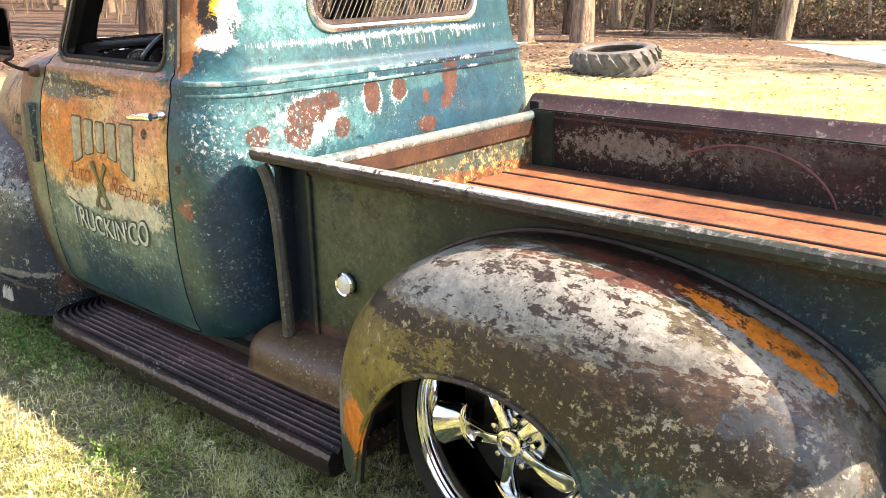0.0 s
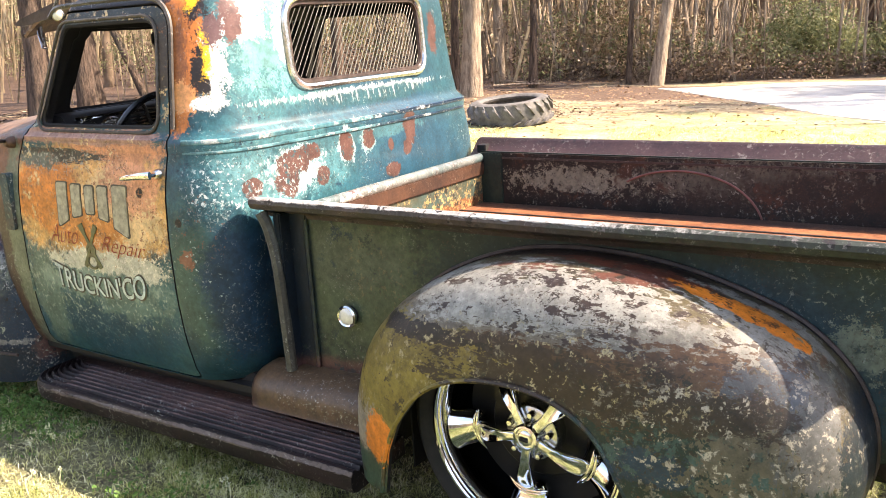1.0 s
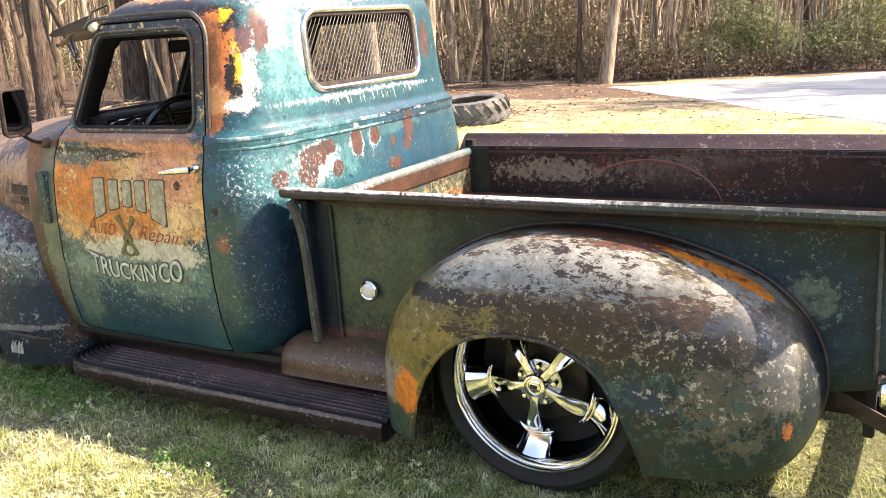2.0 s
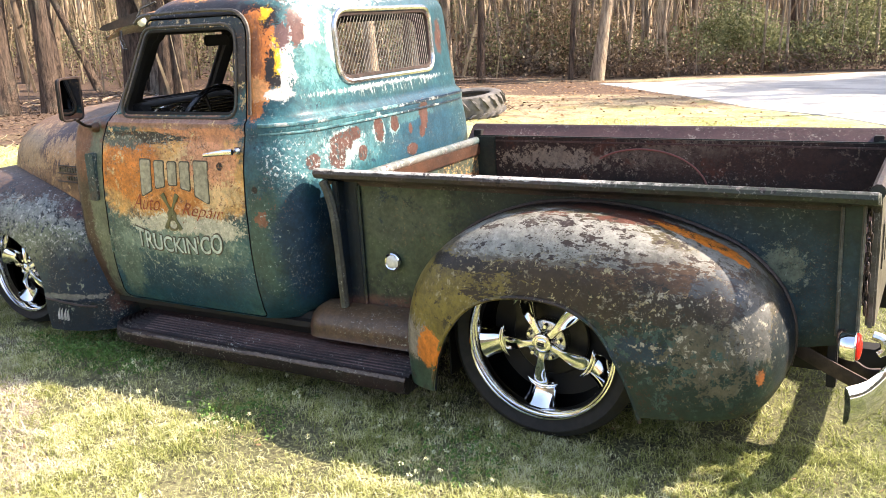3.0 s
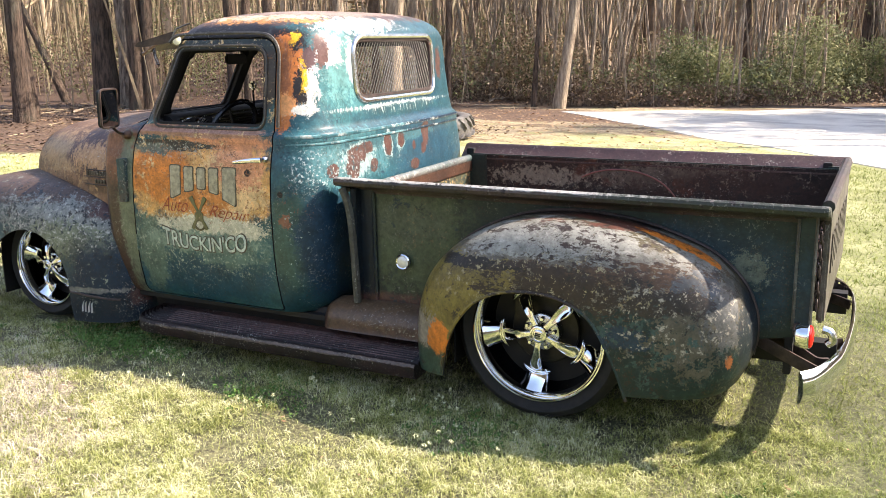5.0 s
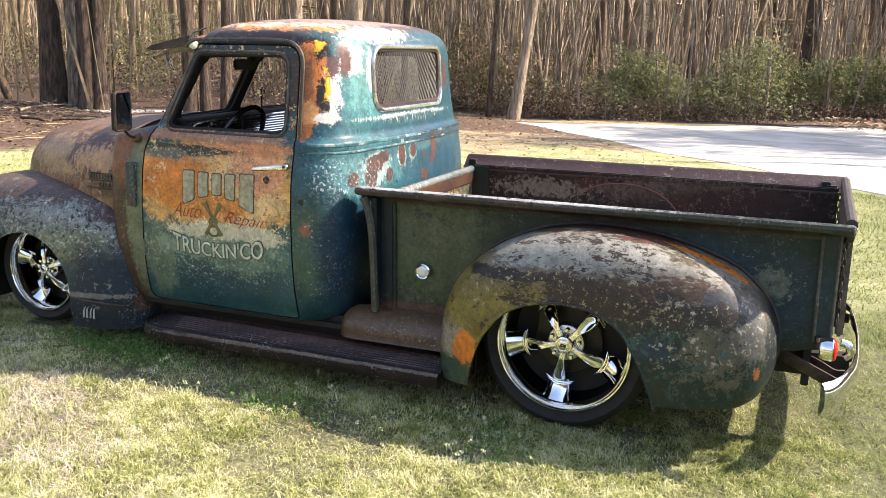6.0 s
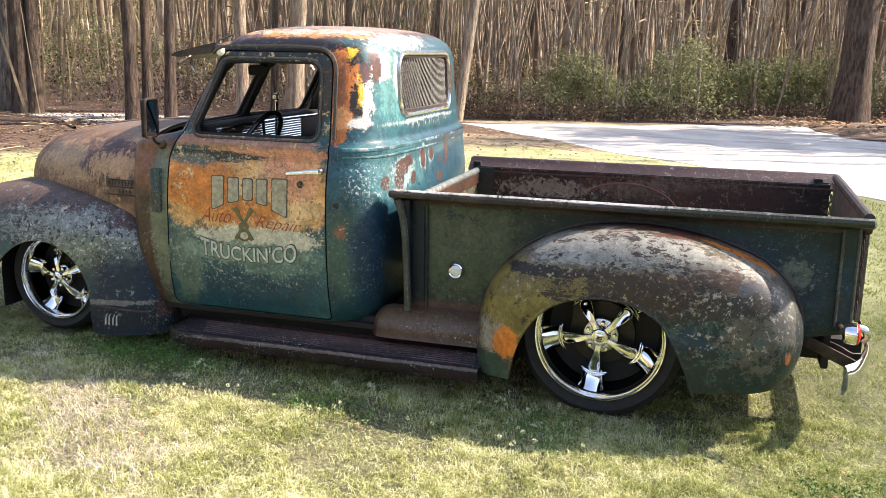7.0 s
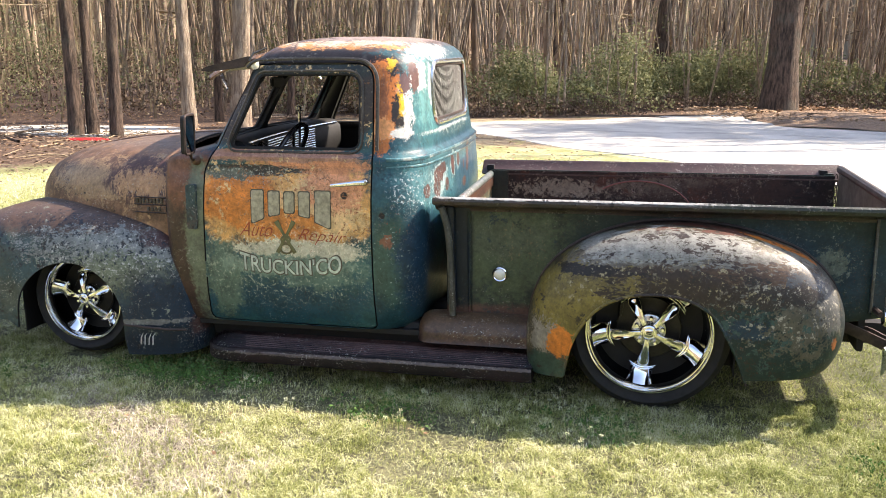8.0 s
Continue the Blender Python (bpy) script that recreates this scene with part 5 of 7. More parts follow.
for k in range(10):
    z = 1.035 + k * 0.0135
    part("dash_rib", tube([(-1.972 - 0.06 * (1 - (y / 0.7) ** 2), y, z) for y in [-0.40 + 0.060 * j for j in range(13)]], 0.0052, 6), chrome, dash)
part("dash_trim", tube([(-1.992 - 0.06 * (1 - (y / 0.7) ** 2), y, 1.172) for y in [-0.66 + 0.11 * j for j in range(13)]], 0.006, 6), chrome, dash)
for yy in (-0.61, -0.49):
    part("gauge", moved(lathe([(0.0, -1.985), (0.055, -1.985), (0.062, -1.975), (0.066, -1.985)], 28, "x"), pose(-0.022, yy, 1.10)), aged_chrome, dash)
wheel_m = pose(-1.91, -0.38, 1.085, 0, -62, 0)
steering = empty("steering_wheel", None, truck)
part("wheel_ring", moved(tube([(0.18 * math.cos(a), 0.18 * math.sin(a), 0) for a in [k * math.tau / 48 for k in range(48)]], 0.013, 8, True), wheel_m), black_gloss, steering)
for a in (90, 210, 330):
    part("wheel_spoke", moved(tube([(0.03 * math.cos(radians(a)), 0.03 * math.sin(radians(a)), -0.03), (0.176 * math.cos(radians(a)), 0.176 * math.sin(radians(a)), 0)], 0.008, 6), wheel_m), aged_chrome, steering)
part("wheel_boss", moved(lathe([(0.0, 0.0), (0.03, -0.004), (0.04, -0.03), (0.03, -0.06)], 20, "z"), wheel_m), black_gloss, steering)
part("steering_column", moved(tube([(0, 0, -0.03), (0, 0, -0.42)], 0.022, 8), wheel_m), black_steel, steering)
lever = part("shift_lever", tube([(-1.95, -0.12, 0.75), (-1.94, -0.14, 1.05), (-1.92, -0.16, 1.30)], 0.007, 6), chrome, truck)
part("lever_knob", box(-1.94, -1.90, -0.18, -0.14, 1.29, 1.335, 0.012, 3), aged_chrome, lever)
part("seat_cushion", box(-1.75, -1.22, -0.66, 0.66, 0.52, 0.74, 0.05, 3), seat_cloth, truck)
part("seat_back", moved(box(-0.07, 0.07, -0.66, 0.66, 0.0, 0.20, 0.04, 3), pose(-1.25, 0, 0.66, 0, 8, 0)), seat_cloth, truck)
part("inside_mirror", box(-2.07, -2.05, -0.20, -0.02, 1.425, 1.48, 0.008), black_steel, truck)

# ---- door sign: plain blocks for the name, then readable words ----
sign = empty("door_sign", None, near_door)
NAME = [(-1.936, -1.858, 0.818, 0.966, 0.030), (-1.846, -1.776, 0.848, 0.962, 0.012), (-1.764, -1.700, 0.862, 0.960, 0.0), (-1.690, -1.622, 0.846, 0.962, -0.012), (-1.608, -1.516, 0.806, 0.968, -0.034)]


def letter_block(x0, x1, z0, z1, drop, grow, off):
    """A plain block for one letter of the arched name: its foot slants with the arch."""
    outline = rounded([(x0 - grow, z0 - grow - drop * 0.5), (x1 + grow, z0 - grow + drop * 0.5), (x1 + grow, z1 + grow), (x0 - grow, z1 + grow)], 0.012, 4)
    return grid([[on_side(x, z, off) for x, z in outline], [on_side(x, z, off - 0.006) for x, z in outline]], close_v=True, cap=True)


for x0, x1, z0, z1, drop in NAME:
    part("name_outline", letter_block(x0 + 0.008, x1 - 0.008, z0, z1, drop, 0.005, 0.0016), letter_edge, sign)
    part("name_block", letter_block(x0 + 0.008, x1 - 0.008, z0, z1, drop, 0.0, 0.0028), cream, sign, "worn cream block of the painted name")


def words(text, x, z, height, width, material, name, label, shear=0.0, rise=0.0, off=0.004, offset=0.0, sag=0.0):
    """Letters of the built-in font, laid on the door: x is their left end, z their foot."""
    curve = bpy.data.curves.new("letters", "FONT")
    curve.body, curve.size, curve.shear, curve.offset = text, 1.0, shear, offset
    ob = new("letters", curve)
    me = bpy.data.meshes.new_from_object(ob.evaluated_get(bpy.context.evaluated_depsgraph_get()))
    bm = bmesh.new()
    bm.from_mesh(me)
    bpy.data.objects.remove(ob)
    bpy.data.curves.remove(curve)
    bpy.data.meshes.remove(me)
    x0, x1 = min(v.co.x for v in bm.verts), max(v.co.x for v in bm.verts)
    z0, z1 = min(v.co.y for v in bm.verts), max(v.co.y for v in bm.verts)
    for v in bm.verts:
        u, w = (v.co.x - x0) / (x1 - x0), (v.co.y - z0) / (z1 - z0)
        v.co = on_side(x + u * width, z + w * height * (1 - 0.22 * (4 * u * (1 - u)) * (sag != 0)) + rise * u + sag * 0.6 * 4 * u * (1 - u), off)
    bmesh.ops.recalc_face_normals(bm, faces=bm.faces)
    return part(name, bm, material, sign, label)


words("Auto", -1.995, 0.742, 0.070, 0.175, red_script, "script_word", "red brown script word Auto", 0.55, 0.0, 0.004, -0.012)
words("Repair", -1.690, 0.715, 0.074, 0.245, red_script, "script_word", "red brown script word Repair", 0.55, -0.010, 0.004, -0.012)
words("TRUCKIN'CO", -2.006, 0.566, 0.108, 0.535, letter_edge, "sign_word", "", 0.0, 0.004, 0.0022, 0.05, -0.030)
words("TRUCKIN'CO", -2.002, 0.572, 0.094, 0.525, sage_letter, "sign_word", "pale green painted words TRUCKIN'CO", 0.0, 0.004, 0.004, 0.012, -0.030)
# crossed spanners between the two script words
for s in (-1, 1):
    line = [on_side(-1.755 + s * (0.045 - 0.09 * t), 0.665 + 0.155 * t, 0.003) for t in [k / 8 for k in range(9)]]
    part("painted_spanner", tube(line, [0.011, 0.010, 0.008, 0.008, 0.008, 0.008, 0.008, 0.012, 0.014], 6, flat=(0.3, 1)), plain("olive_sign_paint", (0.13, 0.12, 0.045), 0.6), sign)
for zc, r in ((0.685, 0.030), (0.730, 0.022)):
    part("painted_ring", tube([on_side(-1.755 + r * math.cos(a), zc + r * 0.8 * math.sin(a), 0.003) for a in [k * math.tau / 20 for k in range(20)]], 0.006, 6, True, flat=(0.4, 1)), plain("olive_ring_paint", (0.12, 0.10, 0.04), 0.6), sign)
# white flame mark low on the front fender
for k in range(4):
    x = -2.535 + k * 0.022
    part("white_flame", tube([(x, -0.911, 0.175), (x + 0.004, -0.912, 0.21 + 0.012 * (k % 2)), (x + 0.016, -0.911, 0.235)], [0.007, 0.006, 0.002], 6, flat=(1, 0.4)), plain("white_mark_paint", (0.6, 0.6, 0.56), 0.6), near_front_fender)


# ---- the place: lawn, road, woods ----
RNG = np.random.default_rng(11)


def quick(name, verts, faces, material, smooth=False):
    """A mesh object from arrays; faces all have the same number of corners."""
    me = bpy.data.meshes.new(name)
    verts, faces = np.asarray(verts, np.float32), np.asarray(faces, np.int32)
    me.vertices.add(len(verts))
    me.vertices.foreach_set("co", verts.ravel())
    me.loops.add(faces.size)
    me.loops.foreach_set("vertex_index", faces.ravel())
    me.polygons.add(len(faces))
    me.polygons.foreach_set("loop_start", np.arange(0, faces.size, faces.shape[1], dtype=np.int32))
    me.polygons.foreach_set("use_smooth", np.full(len(faces), smooth))
    me.materials.append(material)
    me.update(calc_edges=True)
    me.validate()
    return new(name, me)


def litter_share(n):
    """0 on the lawn, 1 on the leaf-strewn ground towards the woods."""
    split = n.node("ShaderNodeSeparateXYZ")
    n.put(split.inputs[0], n.coord)
    x, y = split.outputs[0], split.outputs[1]
    line = n.math("ADD", n.math("ADD", y, n.math("MULTIPLY", x, -0.75)), n.math("MULTIPLY", n.math("SUBTRACT", n.noise(0.45, 4, 0.6), 0.5), 6.0))
    return n.step(line, 11.2, 12.8)


def ground_material():
    n = Nodes("lawn_and_leaf_litter")
    split = n.node("ShaderNodeSeparateXYZ")
    n.put(split.inputs[0], n.coord)
    x, y = split.outputs[0], split.outputs[1]
    wander = n.math("MULTIPLY", n.math("SUBTRACT", n.noise(0.35, 4, 0.6), 0.5), 5.0)
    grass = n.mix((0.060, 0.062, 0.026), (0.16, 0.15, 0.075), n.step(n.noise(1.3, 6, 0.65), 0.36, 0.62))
    grass = n.mix(grass, (0.34, 0.34, 0.17), n.math("MULTIPLY", n.step(n.noise(70, 5, 0.75), 0.48, 0.62), 0.75))
    grass = n.mix(grass, (0.030, 0.022, 0.013), n.math("MULTIPLY", n.step(n.noise(45, 6, 0.75), 0.50, 0.62), 0.9))
    # towards the tail the ground is darkened too, in place of shade
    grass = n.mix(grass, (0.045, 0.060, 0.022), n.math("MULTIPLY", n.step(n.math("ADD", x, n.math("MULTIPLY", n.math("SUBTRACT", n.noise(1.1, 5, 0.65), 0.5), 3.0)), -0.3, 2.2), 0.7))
    # lighter beyond the truck; darkened again towards the tail for shade
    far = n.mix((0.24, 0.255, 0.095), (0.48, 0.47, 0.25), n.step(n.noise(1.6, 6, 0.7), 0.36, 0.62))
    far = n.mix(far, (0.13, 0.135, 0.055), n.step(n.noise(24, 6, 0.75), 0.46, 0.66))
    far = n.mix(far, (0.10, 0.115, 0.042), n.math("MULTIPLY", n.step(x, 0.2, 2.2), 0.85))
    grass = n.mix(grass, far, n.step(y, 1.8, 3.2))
    litter = n.mix((0.19, 0.14, 0.08), (0.46, 0.38, 0.24), n.step(n.noise(26, 6, 0.75), 0.35, 0.65))
    litter = n.mix(litter, (0.06, 0.038, 0.026), n.step(n.noise(60, 4, 0.7), 0.52, 0.72))
    # brown streaks: leaf patches together with tree shade put into the colour
    litter = n.mix(litter, (0.105, 0.066, 0.042), n.math("MULTIPLY", n.step(n.noise(0.9, 6, 0.7, stretch=(0.6, 1.5, 1)), 0.46, 0.58), 0.85))
    litter = n.mix(litter, (0.085, 0.054, 0.034), n.math("MULTIPLY", n.step(n.noise(4.0, 6, 0.75, stretch=(0.6, 1.6, 1)), 0.52, 0.60), 0.8))
    litter = n.mix(litter, (0.20, 0.21, 0.07), n.math("MULTIPLY", n.step(n.noise(1.7, 5, 0.65), 0.54, 0.66), 0.6))
    brown = n.mix((0.064, 0.036, 0.024), (0.135, 0.080, 0.048), n.step(n.noise(24, 6, 0.75), 0.38, 0.62))
    brown = n.mix(brown, (0.035, 0.022, 0.016), n.step(n.noise(7, 6, 0.75), 0.50, 0.68))
    litter = n.mix(litter, brown, n.step(n.math("ADD", n.math("MULTIPLY", x, -1.0), n.math("MULTIPLY", wander, 0.5)), 5.8, 7.8))
    litter = n.mix(litter, brown, n.step(n.math("ADD", n.math("SUBTRACT", y, n.math("MULTIPLY", x, 0.42)), n.math("MULTIPLY", wander, 0.15)), 17.0, 18.2))
    litter = n.mix(litter, brown, n.blob((-4.7, 13.3, 0), (2.2, 1.3, 1), 1.2, 0.9, 0.2))
    dirt = n.mix((0.28, 0.235, 0.18), (0.060, 0.042, 0.030), n.step(n.noise(60, 7, 0.8), 0.44, 0.58))
    # the worn track, long and narrow
    across = n.math("DIVIDE", n.math("ADD", n.math("MULTIPLY", n.math("ADD", x, 1.98), 0.62), n.math("MULTIPLY", n.math("ADD", y, 0.95), 0.78)), 0.20)
    along = n.math("DIVIDE", n.math("SUBTRACT", n.math("MULTIPLY", n.math("ADD", x, 1.98), 0.78), n.math("MULTIPLY", n.math("ADD", y, 0.95), 0.62)), 0.80)
    track = n.math("ADD", n.math("ADD", n.math("MULTIPLY", across, across), n.math("MULTIPLY", along, along)), n.math("MULTIPLY", n.math("SUBTRACT", n.noise(6, 6, 0.7), 0.5), 2.4))
    grass = n.mix(dirt, grass, n.step(track, 0.7, 1.2))
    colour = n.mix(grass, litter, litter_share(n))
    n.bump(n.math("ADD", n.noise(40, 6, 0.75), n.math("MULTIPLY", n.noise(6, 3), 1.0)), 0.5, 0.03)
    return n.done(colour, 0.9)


def road_material():
    n = Nodes("pale_worn_road")
    colour = n.mix((0.42, 0.40, 0.36), (0.56, 0.535, 0.48), n.step(n.noise(1.1, 6, 0.6), 0.35, 0.65))
    colour = n.mix(colour, (0.22, 0.21, 0.20), n.math("MULTIPLY", n.step(n.noise(55, 4, 0.8), 0.55, 0.75), 0.5))
    # long grey streaks mottle the road's colour
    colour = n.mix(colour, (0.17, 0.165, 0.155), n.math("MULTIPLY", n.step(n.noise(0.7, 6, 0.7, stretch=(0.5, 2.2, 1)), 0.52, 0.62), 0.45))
    n.bump(n.noise(120, 4, 0.7), 0.3, 0.01)
    return n.done(colour, 0.85)


def island_material(name, colours, rough=0.75, spread=2.0, through=0.0, tail_shade=0.0):
    """One of several colours for each loose piece, with slow drifts over the place."""
    n = Nodes(name)
    r = n.node("ShaderNodeNewGeometry").outputs["Random Per Island"]
    drift = n.math("MULTIPLY", n.step(n.noise(1.0 / spread, 4, 0.6), 0.3, 0.7), 0.30)
    patch = n.math("MULTIPLY", n.step(n.noise(9.0 / spread, 4, 0.65), 0.34, 0.66), 0.34)
    mixed = n.math("ADD", n.math("MULTIPLY", r, 0.44), n.math("ADD", n.math("MULTIPLY", drift, 0.85), n.math("MULTIPLY", patch, 0.9)))
    ramp = n.node("ShaderNodeValToRGB")
    n.put(ramp.inputs[0], mixed)
    while len(ramp.color_ramp.elements) < len(colours):
        ramp.color_ramp.elements.new(0.5)
    for i, c in enumerate(colours):
        e = ramp.color_ramp.elements[i]
        e.position, e.color = i / (len(colours) - 1), (*c, 1)
    colour = ramp.outputs[0]
    if tail_shade:
        # greener and darker towards the tail: shade put into the grass colour, in drifts
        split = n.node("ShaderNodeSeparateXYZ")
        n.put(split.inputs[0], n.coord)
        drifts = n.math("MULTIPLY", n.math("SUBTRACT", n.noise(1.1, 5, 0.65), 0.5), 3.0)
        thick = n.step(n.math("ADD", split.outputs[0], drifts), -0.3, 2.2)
        n.put(ramp.inputs[0], n.math("SUBTRACT", n.math("ADD", mixed, 0.07), n.math("MULTIPLY", thick, tail_shade)))
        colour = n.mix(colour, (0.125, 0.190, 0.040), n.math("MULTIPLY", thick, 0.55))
    mat = n.done(colour, rough)
    if through:
        # thin leaves and blades let part of the light through
        glow, both = n.node("ShaderNodeBsdfTranslucent"), n.node("ShaderNodeMixShader")
        n.put(glow.inputs["Color"], colour)
        both.inputs[0].default_value = through
        n.tree.links.new(n.bsdf.outputs[0], both.inputs[1])
        n.tree.links.new(glow.outputs[0], both.inputs[2])
        n.tree.links.new(both.outputs[0], n.tree.nodes["Material Output"].inputs["Surface"])
    return mat


def bark_material(name, dark, light, scale=3.0):
    n = Nodes(name)
    v = n.noise(scale, 7, 0.7, stretch=(6, 6, 1.0))
    colour = n.mix(dark, light, n.step(v, 0.35, 0.65))
    colour = n.mix(colour, (0.16, 0.17, 0.13), n.math("MULTIPLY", n.step(n.noise(1.5, 4), 0.5, 0.7), 0.4))
    n.bump(n.math("ADD", v, n.noise(scale * 5, 5, 0.75, stretch=(3, 3, 1.0))), 1.0, 0.06)
    return n.done(colour, 0.9)


lawn_mat, road_mat = ground_material(), road_material()
dark_bark = bark_material("dark_bark", (0.034, 0.022, 0.016), (0.175, 0.118, 0.084))
grey_bark = bark_material("grey_bark", (0.085, 0.064, 0.050), (0.42, 0.34, 0.27))
pale_bark = bark_material("pale_bark", (0.20, 0.145, 0.105), (0.52, 0.41, 0.30))
wood_bark = island_material("woodland_bark", [(0.042, 0.028, 0.018), (0.15, 0.105, 0.070), (0.36, 0.27, 0.19), (0.66, 0.55, 0.40)], 0.9, 6.0)
twig_mat = island_material("twig_bark", [(0.080, 0.056, 0.036), (0.19, 0.14, 0.088), (0.40, 0.31, 0.19), (0.66, 0.55, 0.37)], 0.9, 5.0)
leaf_mat = island_material("shrub_leaves", [(0.040, 0.050, 0.022), (0.13, 0.145, 0.062), (0.27, 0.28, 0.14), (0.55, 0.52, 0.32)], 0.9, 3.0, 0.4)
brush_mat = island_material("dead_brush", [(0.034, 0.022, 0.016), (0.085, 0.055, 0.036), (0.17, 0.115, 0.075), (0.32, 0.235, 0.16)], 0.9, 2.0)
# lighter copy of the dead brush: sunlight put into its colour
lit_brush_mat = island_material("lit_brush", [(0.07, 0.045, 0.028), (0.22, 0.155, 0.095), (0.44, 0.33, 0.21), (0.70, 0.58, 0.41)], 0.9, 2.0, 0.3)
litter_mat = island_material("dry_leaves", [(0.16, 0.085, 0.045), (0.30, 0.17, 0.09), (0.42, 0.29, 0.17), (0.24, 0.16, 0.11)], 0.8, 3.0)
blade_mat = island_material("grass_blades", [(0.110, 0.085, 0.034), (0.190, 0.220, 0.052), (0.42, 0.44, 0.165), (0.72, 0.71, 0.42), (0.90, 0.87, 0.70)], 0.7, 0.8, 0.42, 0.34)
straw_mat = island_material("dead_straw", [(0.14, 0.11, 0.08), (0.32, 0.28, 0.21), (0.56, 0.50, 0.40), (0.76, 0.71, 0.60)], 0.8, 0.6)
green_mat = island_material("weed_leaves", [(0.035, 0.095, 0.016), (0.075, 0.165, 0.028), (0.12, 0.21, 0.045)], 0.8, 0.6)
flower_mat = island_material("pale_flowers", [(0.50, 0.50, 0.28), (0.66, 0.66, 0.46)], 0.7, 1.0)

# one sheet of ground out to the horizon: fine near the truck, coarse beyond
steps = np.unique(np.concatenate([np.linspace(-14, 14, 113), np.linspace(-60, 60, 61), np.array([-600, -300, -150, 150, 300, 600])]))
gx, gy = np.meshgrid(steps, steps + 4, indexing="ij")


def rise(x, y):
    """Low unevenness, and a slight bank where the woods begin."""
    r = 0.02 * np.sin(x * 1.7 + 0.6) * np.sin(y * 1.3) * np.clip((np.hypot(x + 1.2, y - 0.7) - 3.2) / 3, 0, 1)
    wood = np.clip((y - 0.42 * x - 20.5) / 9, 0, 1)
    return r + 0.5 * wood


gz = rise(gx, gy) - 0.004
nn = len(steps)
idx = np.arange(nn * nn).reshape(nn, nn)
quads = np.stack([idx[:-1, :-1], idx[1:, :-1], idx[1:, 1:], idx[:-1, 1:]], -1).reshape(-1, 4)
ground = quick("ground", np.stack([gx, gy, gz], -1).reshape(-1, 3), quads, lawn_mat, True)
tagged(ground, "sunlit lawn of green and straw grass, leaf litter towards the woods", "ground", kind="structure")


def road_strip(name, near, far, label):
    a, b = smooth_line([(x, y, 0) for x, y in near], 8), smooth_line([(x, y, 0) for x, y in far], 8)
    rows = [[p.lerp(q, t) for t in [k / 12 for k in range(13)]] for p, q in zip(a, b)]
    rows = [[row[0] + (row[0] - row[1]).normalized() * 0.05] + row + [row[-1] + (row[-1] - row[-2]).normalized() * 0.05] for row in rows]
    bm = grid([[(p.x, p.y, float(rise(p.x, p.y)) + (-0.06 if i in (0, len(row) - 1) else 0.006)) for i, p in enumerate(row)] for row in rows])
    return tagged(link(name, bm, road_mat), label, "road", kind="structure")


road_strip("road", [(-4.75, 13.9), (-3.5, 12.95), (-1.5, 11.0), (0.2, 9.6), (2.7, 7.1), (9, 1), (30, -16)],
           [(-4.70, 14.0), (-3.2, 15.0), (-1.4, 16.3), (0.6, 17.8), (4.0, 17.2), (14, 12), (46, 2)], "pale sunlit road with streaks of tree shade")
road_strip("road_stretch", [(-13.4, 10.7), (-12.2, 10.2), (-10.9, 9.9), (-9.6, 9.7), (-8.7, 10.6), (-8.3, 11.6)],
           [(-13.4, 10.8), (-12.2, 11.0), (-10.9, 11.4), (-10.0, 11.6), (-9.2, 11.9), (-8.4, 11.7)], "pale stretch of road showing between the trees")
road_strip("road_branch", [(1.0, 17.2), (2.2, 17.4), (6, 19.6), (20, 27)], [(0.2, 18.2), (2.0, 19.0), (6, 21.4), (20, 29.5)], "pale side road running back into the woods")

# low leafy bank round the big tree beside the road
rows = []
for k in range(33):
    a = k * math.tau / 32
    r_edge = 1 + 0.10 * math.sin(5 * a) + 0.06 * math.sin(11 * a + 1)
    rows.append([(3.6 + 3.3 * r * r_edge * math.cos(a) + 1.6 * r, 18.0 + 2.6 * r * math.sin(a) * (1.0 if math.sin(a) > 0 else 1.1) - 0.5 * r * math.cos(a), 0.02 + 0.13 * (1 - r * r) + 0.03 * math.sin(7 * a + 9 * r)) for r in [j / 10 for j in range(11)]])
litter_ground = Nodes("leaf_litter")
lc = litter_ground.mix((0.13, 0.08, 0.05), (0.34, 0.23, 0.15), litter_ground.step(litter_ground.noise(22, 6, 0.75), 0.35, 0.65))
litter_ground.bump(litter_ground.noise(40, 5, 0.7), 0.8, 0.04)
bank = link("bank", grid(rows), litter_ground.done(lc, 0.9))
tagged(bank, "low bank of dry leaves and pine straw beside the road", "ground", kind="structure")


# ---- tubes in bulk, for trunks, limbs and twigs ----
def bulk_tubes(lines, sides):
    """lines: arrays of rows x, y, z, radius, all of one length. Gives vertices and quads of all tubes."""
    lines = np.asarray(lines, float)
    n, m, _ = lines.shape
    p, r = lines[..., :3], lines[..., 3]
    d = np.gradient(p, axis=1)
    d /= np.linalg.norm(d, axis=-1, keepdims=True) + 1e-9
    ref = np.where(np.abs(d[..., 2:3]) > 0.8, np.array([1.0, 0, 0]), np.array([0, 0, 1.0]))
    u = np.cross(d, ref)
    u /= np.linalg.norm(u, axis=-1, keepdims=True) + 1e-9
    v = np.cross(d, u)
    a = np.arange(sides) * math.tau / sides
    verts = p[:, :, None] + (u[:, :, None] * np.cos(a)[:, None] + v[:, :, None] * np.sin(a)[:, None]) * r[:, :, None, None]
    base = (np.arange(n) * m * sides)[:, None, None]
    i, j = np.meshgrid(np.arange(m - 1), np.arange(sides), indexing="ij")
    k = (j + 1) % sides
    quad = np.stack([i * sides + j, i * sides + k, (i + 1) * sides + k, (i + 1) * sides + j], -1).reshape(1, -1, 4)
    return verts.reshape(-1, 3), (quad + base).reshape(-1, 4)


